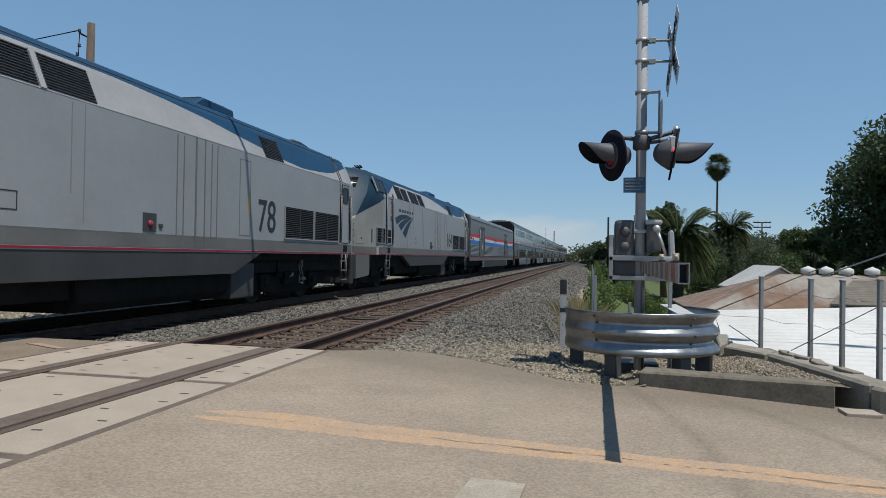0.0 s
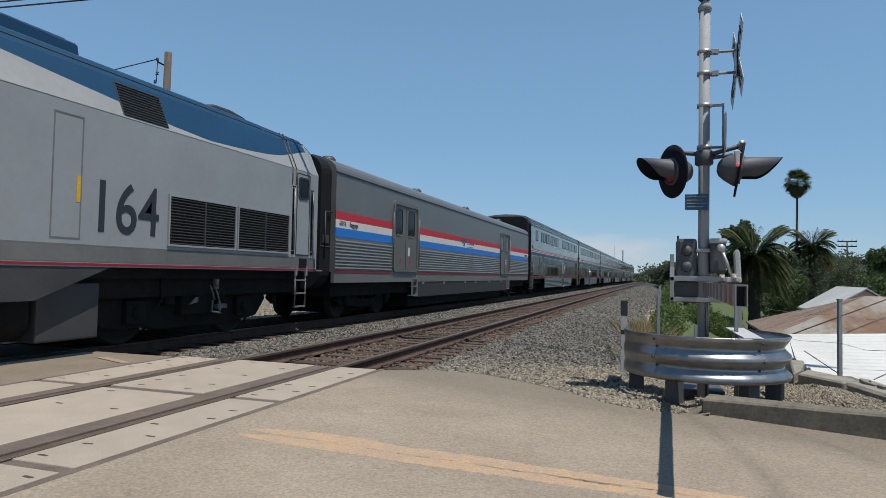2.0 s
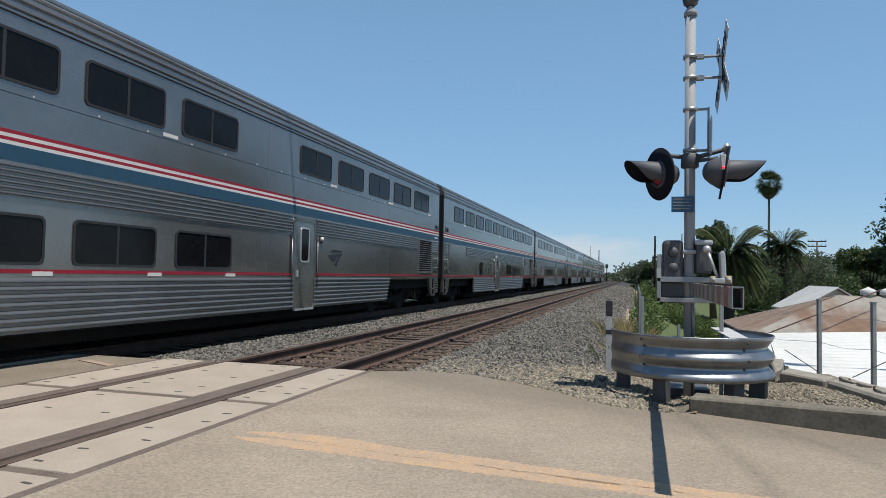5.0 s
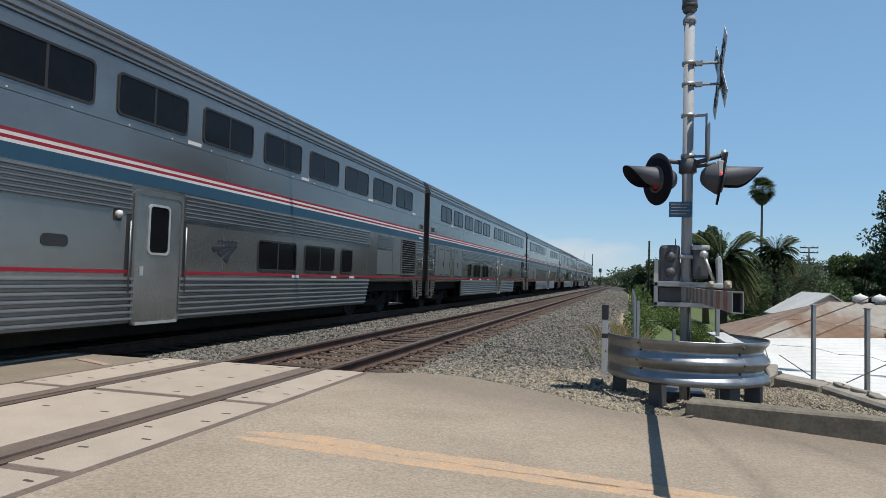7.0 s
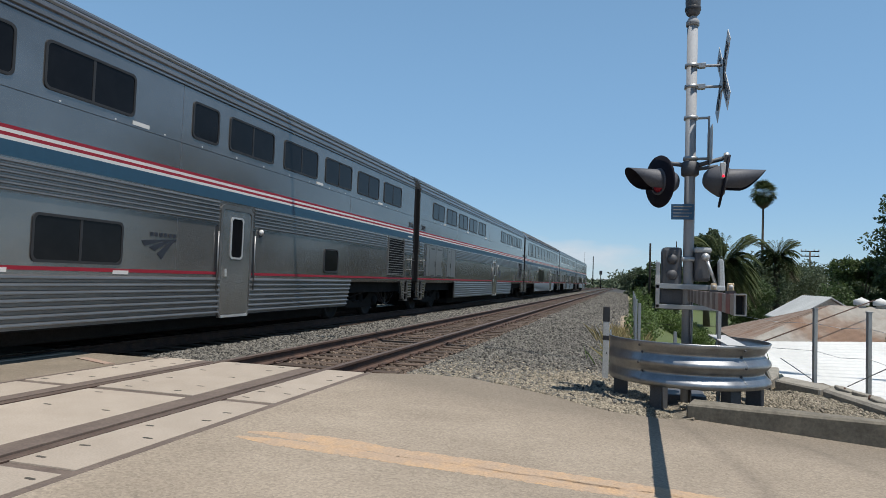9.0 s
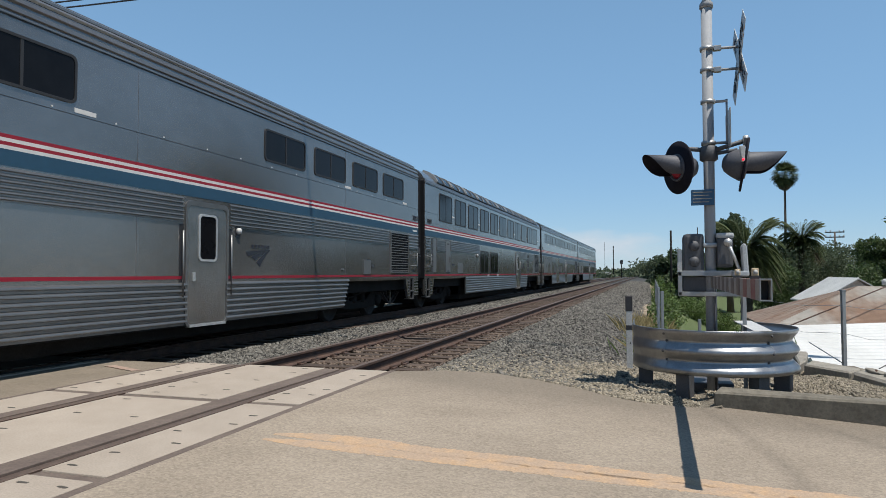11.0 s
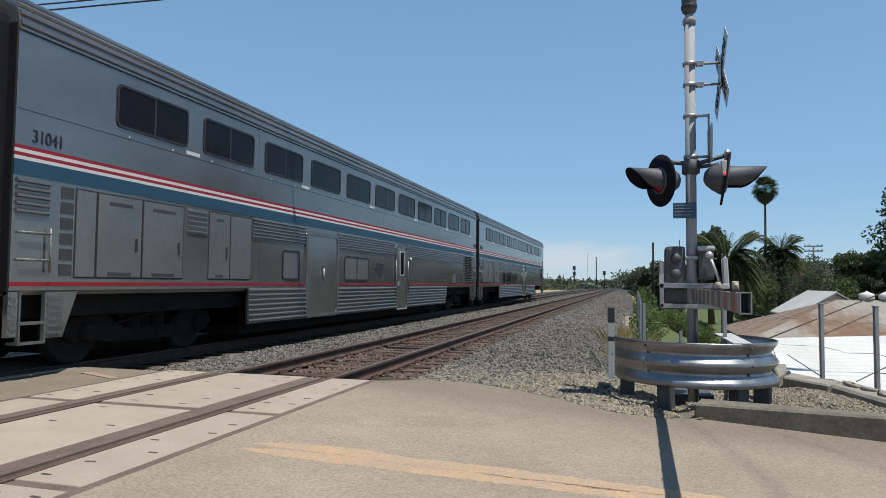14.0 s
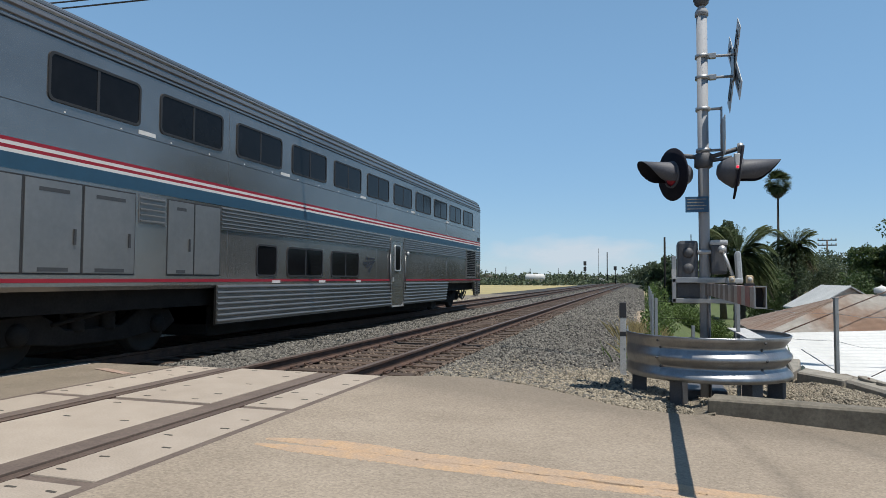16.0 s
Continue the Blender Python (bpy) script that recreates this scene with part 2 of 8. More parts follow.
def lathe(profile, m, n=20, bm=None, mat=0):
    """Pairs of radius and height turned round the z axis of m."""
    own = bmesh.new()
    rings = []
    for r, z in profile:
        rings.append([own.verts.new(m @ Vector((r * math.cos(2 * math.pi * i / n), r * math.sin(2 * math.pi * i / n), z))) for i in range(n)])
    for a, b in zip(rings, rings[1:]):
        for i in range(n):
            own.faces.new((a[i], a[(i + 1) % n], b[(i + 1) % n], b[i]))
    for ring in (rings[0], rings[-1]):
        if (ring[0].co - ring[n // 2].co).length > 1e-3:
            own.faces.new(ring)
    bmesh.ops.remove_doubles(own, verts=own.verts[:], dist=1e-5)
    bmesh.ops.recalc_face_normals(own, faces=own.faces[:])
    for f in own.faces:
        f.smooth = True
    return merge(bm, own, mat)


def from_data(name, verts, faces, mats, parent=None, label="", smooth=False, index=None):
    me = bpy.data.meshes.new(name)
    me.from_pydata(verts, [], faces)
    for m in (mats if isinstance(mats, (list, tuple)) else [mats]):
        me.materials.append(M[m])
    if smooth:
        me.polygons.foreach_set("use_smooth", [True] * len(me.polygons))
    if index is not None:
        me.polygons.foreach_set("material_index", index)
    me.update()
    ob = new(name, me)
    if parent:
        ob.parent = parent
    if label:
        tagged(ob, label)
    return ob


def lerp_table(table, v):
    """A value read off a table of pairs, straight between them."""
    if v <= table[0][0]:
        return table[0][1]
    for (a, p), (b, q) in zip(table, table[1:]):
        if v <= b:
            return p + (q - p) * (v - a) / (b - a)
    return table[-1][1]


# ---- plan: y runs along the tracks, z = 0 is the top of the rails ----
GAUGE = 1.51
TRACK_NEAR = -4.427
TRACK_FAR = -8.575
ROAD_END = 7.75


def road_z(x):
    return lerp_table([(-30, -0.10), (-11, -0.004), (-3.03, -0.004), (-1.5, -0.075), (0.3, -0.135), (2.5, -0.2), (40, -0.6)], x)


def ground_z(x, y):
    near = lerp_table([(-200, -1.2), (-40, -1.0), (-14, -0.6), (-12, -0.42), (-2.2, -0.42), (0, -0.33), (2.6, -0.4), (3.4, -0.9), (6, -3.2), (60, -3.6)], x)
    if y < 8.5:
        return min(near, road_z(x) - 0.12) if x < 2.8 else road_z(x) - 0.3
    far = lerp_table([(-200, -1.2), (-40, -1.0), (-14, -0.6), (-12, -0.42), (-1.6, -0.42), (-0.6, -0.45), (0.6, -0.8), (2.2, -1.6), (5, -3.0), (60, -3.4)], x)
    w = min(1, max(0, (y - 9.5) / 5))
    z = near * (1 - w) + far * w
    if y > 60:
        z += (max(z, -0.8) - z) * min(1, (y - 60) / 120)
    return z


def build_ground():
    xs = [-2500, -900, -400, -200, -120, -80, -50, -35, -25, -18, -14, -12, -9, -6, -4, -2.6, -2, -1.6, -1.2, -0.8, -0.4, 0, 0.4, 0.8, 1.2, 1.6, 2, 2.4, 2.8, 3.2, 3.6, 4.2, 5, 6, 8, 11, 15, 20, 30, 45, 70, 110, 200, 400, 900, 2500]
    ys = [-2500, -600, -200, -80, -40, -20, -10, -5, 0, 4, 6, 7, 8, 8.5, 9, 9.5, 10, 10.5, 11, 12, 13, 14.5, 16, 18, 20, 23, 26, 30, 35, 40, 46, 55, 65, 80, 100, 130, 170, 230, 320, 450, 700, 1200, 2500]
    verts = [(x, y, ground_z(x, y) + 0.03 * noise.noise((x * 0.7, y * 0.7, 0))) for y in ys for x in xs]
    n = len(xs)
    faces = [(j * n + i, j * n + i + 1, (j + 1) * n + i + 1, (j + 1) * n + i) for j in range(len(ys) - 1) for i in range(n - 1)]
    ob = from_data("ground", verts, faces, "ground", smooth=True)
    return tagged(ob, "dry tan earth with patches of grass", "ground", kind="structure")


build_ground()


def rail_profile(x):
    return [(x - 0.075, -0.17), (x + 0.075, -0.17), (x + 0.072, -0.155), (x + 0.012, -0.135), (x + 0.010, -0.05), (x + 0.036, -0.034), (x + 0.036, -0.006), (x + 0.028, 0.0),
            (x - 0.028, 0.0), (x - 0.036, -0.006), (x - 0.036, -0.034), (x - 0.010, -0.05), (x - 0.012, -0.135), (x - 0.072, -0.155)]


def build_track(cx, name, label):
    track = empty(name, pose(0, 0, 0), label, "track", "parallel tracks", "structure")
    for x in (cx + GAUGE / 2, cx - GAUGE / 2):
        bm = prism(rail_profile(x), "y", -70, 1400)
        bm.normal_update()
        for f in bm.faces:
            f.material_index = 1 if f.normal.z > 0.6 and f.calc_center_median().z > -0.01 else 0
        part("rail", bm, ["rail", "railtop"], track, "rust-brown steel rail")
    return track


near_track = build_track(TRACK_NEAR, "track_near", "rusty railway track on timber sleepers in grey ballast")
far_track = build_track(TRACK_FAR, "track_far", "railway track beneath the train in grey ballast")


def strip(name, xs, ys, zfun, thick, mat, label, category, parent=None):
    """A slab over a grid, its top following zfun(x, y)."""
    n = len(xs)
    top = [(x, y, zfun(x, y)) for y in ys for x in xs]
    bot = [(x, y, z - thick) for x, y, z in top]
    k = len(top)
    faces = [(j * n + i, j * n + i + 1, (j + 1) * n + i + 1, (j + 1) * n + i) for j in range(len(ys) - 1) for i in range(n - 1)]
    faces += [tuple(k + v for v in f[::-1]) for f in faces]
    ring = [i for i in range(n)] + [j * n + n - 1 for j in range(1, len(ys))] + [(len(ys) - 1) * n + i for i in range(n - 2, -1, -1)] + [j * n for j in range(len(ys) - 2, 0, -1)]
    faces += [(a, k + a, k + b, b) for a, b in zip(ring, ring[1:] + ring[:1])]
    ob = from_data(name, top + bot, faces, mat, parent)
    return tagged(ob, label, category, kind="structure") if category else ob


def spread(lo, hi, n):
    return [lo + (hi - lo) * i / n for i in range(n + 1)]


# ---- more materials and part makers ----
M["coach"] = material("brushed_stainless", (0.255, 0.249, 0.241), 0.2, metal=0.75, rough_var=0.07, second=(0.185, 0.181, 0.175), scale=0.6, amount=0.9, fine=7, fine_amount=0.06, stretch=(1, 0.55, 1.0), bump=0.6, bump_scale=0.9)
M["flute"] = material("fluted_stainless_sheet", (0.236, 0.230, 0.222), 0.31, metal=0.7, second=(0.16, 0.156, 0.15), scale=0.7, amount=0.8, fine=8, fine_amount=0.06, stretch=(1, 0.5, 1))
M["panel"] = material("grey_equipment_panel", (0.226, 0.222, 0.216), 0.37, metal=0.65, second=(0.18, 0.18, 0.18), scale=1.4, amount=0.8, fine=12, fine_amount=0.06, bump=0.25, bump_scale=1.4)
M["glass"] = material("tinted_train_glass", (0.006, 0.0065, 0.008), 0.09, second=(0.012, 0.012, 0.013), scale=2.0, fine=5, spec=0.12, rough_var=0.03)
M["door"] = material("polished_stainless_door", (0.36, 0.355, 0.345), 0.24, metal=0.85, second=(0.27, 0.265, 0.255), scale=1.6, amount=0.9, fine=12, fine_amount=0.06, rough_var=0.06, bump=0.5, bump_scale=1.5)
M["gasket"] = material("black_window_gasket", (0.02, 0.02, 0.021), 0.6)
M["red"] = material("red_stripe_paint", (0.2511, 0.01302, 0.02604), 0.55, spec=0.3, fine=8, fine_amount=0.06, amount=0.3)
M["white"] = material("white_stripe_paint", (0.558, 0.5441, 0.5208), 0.55, spec=0.3, fine=8, fine_amount=0.05, amount=0.2)
M["navy"] = material("navy_stripe_paint", (0.01488, 0.0558, 0.09765), 0.45, fine=8, fine_amount=0.08, amount=0.4)
M["brightblue"] = material("bright_blue_stripe_paint", (0.0093, 0.1488, 0.5115), 0.42, fine=8, fine_amount=0.06, amount=0.3)
M["brightred"] = material("bright_red_stripe", (0.44, 0.013, 0.026), 0.5, second=(0.38, 0.011, 0.022), scale=1.5, amount=0.7, fine=12, fine_amount=0.05)
M["emblemnavy"] = material("dark_navy_emblem", (0.010, 0.028, 0.055), 0.5)
M["ink"] = material("black_lettering", (0.02, 0.022, 0.03), 0.5)
M["locoblue"] = material("blue_loco_paint", (0.0085, 0.0450, 0.1000), 0.58, spec=0.25, second=(0.0115, 0.0550, 0.1170), scale=1.2, amount=0.8, fine=9, fine_amount=0.06)
M["locowhite"] = material("pale_loco_paint", (0.2902, 0.2949, 0.3001), 0.5, second=(0.2467, 0.248, 0.2483), scale=0.9, amount=0.8, fine=9, fine_amount=0.05)
M["locogrey"] = material("grey_loco_skirt", (0.1395, 0.1395, 0.1348), 0.5, second=(0.1023, 0.09951, 0.093), scale=1.1, amount=0.9, fine=14, fine_amount=0.08)
M["locodark"] = material("dark_grey_tank", (0.045, 0.046, 0.047), 0.6, second=(0.03, 0.03, 0.03), scale=1.4, amount=0.9, fine=14, fine_amount=0.1)
M["louvre"] = material("dark_louvre", (0.035, 0.037, 0.04), 0.55, second=(0.05, 0.05, 0.05), scale=4, fine=20)
M["bagside"] = material("satin_grey_baggage_side", (0.178, 0.178, 0.177), 0.42, metal=0.4, second=(0.138, 0.138, 0.137), scale=0.6, amount=0.8, fine=8, fine_amount=0.05)
M["diaphragm"] = material("black_rubber_diaphragm", (0.012, 0.0125, 0.014), 0.75, spec=0.15, second=(0.011, 0.011, 0.013), scale=3)
M["silver"] = material("bright_handrail", (0.5, 0.5, 0.49), 0.4, metal=0.5, amount=0.3)
M["yellow_mark"] = material("yellow_marking", (0.6, 0.35, 0.02), 0.5)
M["redlamp"] = material("red_marker_plastic", (0.28, 0.03, 0.05), 0.35)
M["wheel"] = material("wheel_steel", (0.019, 0.017, 0.015), 0.8, metal=0.1, second=(0.012, 0.011, 0.010), scale=6, amount=0.8)

TRAIN = []
WHEELS = []
SHARED = {}


def inst(name, key, maker, parent, m, label=""):
    """An object on a mesh that alike pieces share."""
    if key not in SHARED:
        first = maker()
        SHARED[key] = first.data
        bpy.data.objects.remove(first)
    ob = new(name, SHARED[key])
    ob.parent = parent
    ob.matrix_basis = m
    return tagged(ob, label) if label else ob


def shell(half, u0, u1, bm=None, mat=0):
    """A body of constant section: half is its right-hand outline from the bottom to the crown."""
    return prism([(x, z) for x, z in half] + [(-x, z) for x, z in reversed(half) if x > 1e-6], "y", u0, u1, bm, mat)


def corrugated(x, u0, u1, z0, z1, n, depth=0.028, side=1, bm=None):
    """n rounded ridges along a side."""
    pts = []
    x += 0.005
    pitch = (z1 - z0) / n
    for i in range(n):
        for k, d in ((0.0, 0.0), (0.34, 0.0), (0.40, 0.75), (0.48, 1.0), (0.62, 0.98), (0.80, 0.7), (0.97, 0.0)):
            pts.append((side * (x + d * depth), z0 + (i + k) * pitch))
    pts.append((side * x, z1))
    pts += [(side * (x - 0.012), z1), (side * (x - 0.012), z0)]
    return prism(pts, "y", u0, u1, bm)


def sides(name, fn, mat, parent, label=""):
    """One part on each side; fn(side) gives its mesh."""
    return [part(name, fn(s), mat, parent, label) for s in (1, -1)]


def side_box(s, x0, x1, u0, u1, z0, z1):
    return box(min(s * x0, s * x1), max(s * x0, s * x1), u0, u1, z0, z1)


def bands(name, x, u0, u1, z0, z1, mat, parent, proud=0.004):
    """A painted band on each side."""
    return sides(name, lambda s: side_box(s, x - 0.01, x + proud, u0, u1, z0, z1), mat, parent)


def rounded(u0, u1, z0, z1, r, n=4):
    pts = []
    for cu, cz, a0 in ((u1 - r, z1 - r, 0), (u0 + r, z1 - r, 90), (u0 + r, z0 + r, 180), (u1 - r, z0 + r, 270)):
        for i in range(n + 1):
            a = radians(a0 + 90 * i / n)
            pts.append((cu + r * math.cos(a), cz + r * math.sin(a)))
    return pts


def ring_plate(outer, inner, x0, x1):
    """A frame between two outlines of equal count, of depth x0 to x1."""
    bm = bmesh.new()
    n = len(outer)
    vo0, vi0, vo1, vi1 = ([bm.verts.new((x, p[0], p[1])) for p in pts] for x, pts in ((x0, outer), (x0, inner), (x1, outer), (x1, inner)))
    for i in range(n):
        j = (i + 1) % n
        bm.faces.new((vo1[i], vo1[j], vi1[j], vi1[i]))
        bm.faces.new((vo0[i], vo1[i], vo1[j], vo0[j])[::-1])
        bm.faces.new((vi0[i], vi1[i], vi1[j], vi0[j]))
    bmesh.ops.recalc_face_normals(bm, faces=bm.faces[:])
    return bm


def window(parent, x, u0, u1, z0, z1, divided=True, r=0.09, name="window", frame_mat="gasket", glass_mat="glass", side=1):
    """A pane in a rounded gasket; the mullion splits wide ones."""
    w, h = u1 - u0, z1 - z0
    key = (round(w, 2), round(h, 2), divided, r, frame_mat, glass_mat)
    m = pose(side * x, (u0 + u1) / 2, (z0 + z1) / 2, 0, 0, 0 if side > 0 else 180)

    def frame_maker():
        bm = ring_plate(rounded(-w / 2, w / 2, -h / 2, h / 2, r), rounded(-w / 2 + 0.035, w / 2 - 0.035, -h / 2 + 0.035, h / 2 - 0.035, r * 0.8), -0.012, 0.016)
        return mesh_ob("window", bm, frame_mat)

    def glass_maker():
        return mesh_ob("pane", prism(rounded(-w / 2 + 0.02, w / 2 - 0.02, -h / 2 + 0.02, h / 2 - 0.02, r * 0.85), "x", -0.01, 0.006), glass_mat)

    def bar_maker():
        return mesh_ob("mullion", box(0.0, 0.012, -0.022, 0.022, -h / 2 + 0.03, h / 2 - 0.03), frame_mat)
    win = inst(name, ("frame", *key), frame_maker, parent, m)
    inst("pane", ("glass", *key), glass_maker, win, pose(0, 0, 0))
    if divided:
        inst("mullion", ("bar", h, frame_mat), bar_maker, win, pose(0, 0, 0))
    return win


def grille(parent, x, u0, u1, z0, z1, n, name="louvre", back="louvre", slat="louvre", frame_mat=None, lean=0.0, label="", thin=1.0):
    """A louvred opening with its frame and slats."""
    holder = part(name, box(0, 0.008, u0, u1, z0, z1), back, parent, label)
    holder.matrix_basis = pose(x, 0, 0)
    pitch = (z1 - z0) / n
    bm = None
    for i in range(n):
        z = z0 + i * pitch
        bm = prism([(0.006, z + pitch * 0.30), (0.026, z + pitch * 0.22), (0.026, z + pitch * (0.22 + 0.2 * thin)), (0.006, z + pitch * (0.30 + 0.32 * thin))], "y", u0 + 0.02, u1 - 0.02, bm)
    part("slats", bm, slat, holder)
    if frame_mat:
        part("frame", ring_plate([(u1 + 0.03, z1 + 0.03), (u0 - 0.03, z1 + 0.03), (u0 - 0.03, z0 - 0.03), (u1 + 0.03, z0 - 0.03)], [(u1, z1), (u0, z1), (u0, z0), (u1, z0)], 0.0, 0.03), frame_mat, holder)
    return holder


def lettering(text, parent, x, u, z, height, mat="ink", squeeze=1.0, name="number", lean=0.0):
    """Text on the right-hand side, read from outside."""
    cu = bpy.data.curves.new("lettering", "FONT")
    cu.body, cu.size, cu.extrude, cu.offset = text, 1.0, 0.004, 0.006
    tmp = new("lettering", cu)
    bpy.context.view_layer.update()
    me = bpy.data.meshes.new_from_object(tmp.evaluated_get(bpy.context.evaluated_depsgraph_get()))
    bpy.data.objects.remove(tmp)
    me.materials.clear()
    me.materials.append(M[mat])
    s = height / 0.72
    me.transform(Matrix.Diagonal((s * squeeze, s, 1, 1)))
    ob = new(name, me)
    ob.parent = parent
    ob.matrix_basis = pose(x, u, z, 90, 0, 90)
    return ob


def ladder(parent, x, u0, u1, z0, z1, rungs, mat="silver", name="ladder"):
    bm = tube((x, u0, z0), (x, u0, z1), 0.016, n=8)
    tube((x, u1, z0), (x, u1, z1), 0.016, n=8, bm=bm)
    for i in range(rungs):
        z = z0 + (z1 - z0) * (i + 0.1) / rungs
        box(x - 0.05, x + 0.02, u0, u1, z - 0.015, z + 0.015, bm=bm)
    return part(name, bm, mat, parent)




# ---- crossing, road and ballast ----
M["kerbtan"] = material("dusty_concrete_kerb", (0.17, 0.15, 0.118), 0.92, second=(0.095, 0.085, 0.066), scale=4.5, amount=0.95, fine=30, fine_amount=0.25, bump=0.25, bump_scale=60)
M["rubble"] = material("buff_rubble", (0.33, 0.265, 0.19), 0.95, second=(0.22, 0.175, 0.125), scale=5, amount=0.9, fine=40, island=0.3)
M["dust"] = material("pinkish_patch", (0.3192, 0.2016, 0.1512), 0.9, second=(0.252, 0.21, 0.168), scale=5, amount=0.9, fine=60)
M["drygrass"] = material("dry_grass", (0.336, 0.2688, 0.1176), 0.85, second=(0.252, 0.1932, 0.084), scale=2, amount=0.8, fine=20, island=0.3)
M["weed"] = material("green_weeds", (0.084, 0.1428, 0.0294), 0.7, second=(0.1344, 0.168, 0.0504), scale=3, amount=0.8, fine=20, island=0.4)
M["lawn"] = material("green_grass", (0.058, 0.088, 0.021), 0.9, second=(0.085, 0.098, 0.033), scale=1.5, amount=0.9, fine=25, fine_amount=0.4, bump=0.6, bump_scale=60)
M["field"] = material("yellow_field", (0.3528, 0.2856, 0.126), 0.95, second=(0.252, 0.2184, 0.1008), scale=0.08, amount=0.9, fine=1.2, fine_amount=0.2)


def smooth_edge(x):
    """Where the asphalt gives way to gravel, as y over x."""
    return lerp_table([(-3.06, 7.80), (-2.4, 8.25), (-1.8, 8.35), (-1.2, 8.05), (-0.7, 7.68), (-0.3, 7.32), (0.1, 7.18), (0.5, 7.22), (0.72, 7.42), (2.5, 7.05), (3.2, 6.6), (40, 6.3)], x)


def build_road():
    xs = [-3.03, -2.8, -2.5, -2.2, -1.9, -1.5, -1.3, -1.0, -0.7, -0.4, -0.1, 0.3, 0.5, 0.8, 1.2, 1.6, 2.0, 2.5, 3.2, 4, 6, 10, 18, 40]
    fr = [0.0, 0.25, 0.45, 0.6, 0.7, 0.78, 0.84, 0.9, 0.95, 0.996, 1.0]
    verts, n, m = [], len(xs), len(fr)
    for f in fr:
        for x in xs:
            e = smooth_edge(x) + 0.05 * noise.noise((x * 5, 3.3, 0))
            y = -16 + (e + 16) * f
            verts.append((x, y, road_z(x) - (0.05 if f == 1.0 else 0.0)))
    k = len(verts)
    verts += [(x, y, z - 0.3) for x, y, z in verts]
    faces = [(j * n + i, j * n + i + 1, (j + 1) * n + i + 1, (j + 1) * n + i) for j in range(m - 1) for i in range(n - 1)]
    ring = list(range(n)) + [j * n + n - 1 for j in range(1, m)] + [(m - 1) * n + i for i in range(n - 2, -1, -1)] + [j * n for j in range(m - 2, 0, -1)]
    faces += [(a, k + a, k + b, b) for a, b in zip(ring, ring[1:] + ring[:1])]
    ob = from_data("road", verts, faces, "asphalt")
    tagged(ob, "worn pale asphalt road at the level crossing", "road", kind="structure")
    for x0, x1, nm in ((-7.45, -6.11, "road_between_tracks"), (-30, -10.05, "road_beyond_tracks")):
        o = strip(nm, spread(x0, x1, 6), spread(-16, ROAD_END - 0.15, 12), lambda x, y: road_z(x) - 0.004, 0.3, "roadbrown", "worn brownish asphalt between the tracks", "road")
    # faded markings
    tops = [road_z(x) for x in xs]
    lines = [([(-2.75, 4.50), (-2.2, 4.60), (0, 4.575), (2.6, 4.52)], 0.115), ([(-2.75, 4.34), (-1.9, 4.40), (0, 4.435), (2.6, 4.40)], 0.1)]
    for course, w in lines:
        pts = spread(course[0][0], course[-1][0], 260)

        def edge(x, s):
            wear = 0.85 + 0.35 * noise.noise((x * 2.2, s * 3.0, w * 50)) + 0.3 * noise.noise((x * 31, s * 3.0, w * 50))
            return lerp_table(course, x) + s * w * wear * min(1.0, 0.2 + (x - course[0][0]) * 2.2) * (1.0 if x < 0.0 else 0.85)
        v = [(x, edge(x, s) + out, float(np.interp(x, xs, tops)) + up) for x in pts for s, out, up in ((-1, -0.005, -0.002), (-1, 0, 0.003), (1, 0, 0.003), (1, 0.005, -0.002))]
        f = [(4 * i + k, 4 * i + 4 + k, 4 * i + 5 + k, 4 * i + 1 + k) for i in range(len(pts) - 1) for k in range(3)]
        tagged(from_data("yellow_line", v, f, "yellow"), "faded worn yellow road line on asphalt", "road marking", kind="structure")
    for x0, x1, y0, y1 in ((-0.62, -0.28, 3.25, 3.75), (2.2, 2.8, 3.6, 3.75)):
        tagged(mesh_ob("road_patch", prism([(x0, y0), (x1, y0 - 0.04), (x1 + 0.03, y1), (x0 + 0.05, y1 + 0.03)], "z", road_z((x0 + x1) / 2) - 0.06, road_z(x0) + 0.006), "whitepaint"), "faded white paint patch on asphalt", "road marking", kind="structure")


build_road()


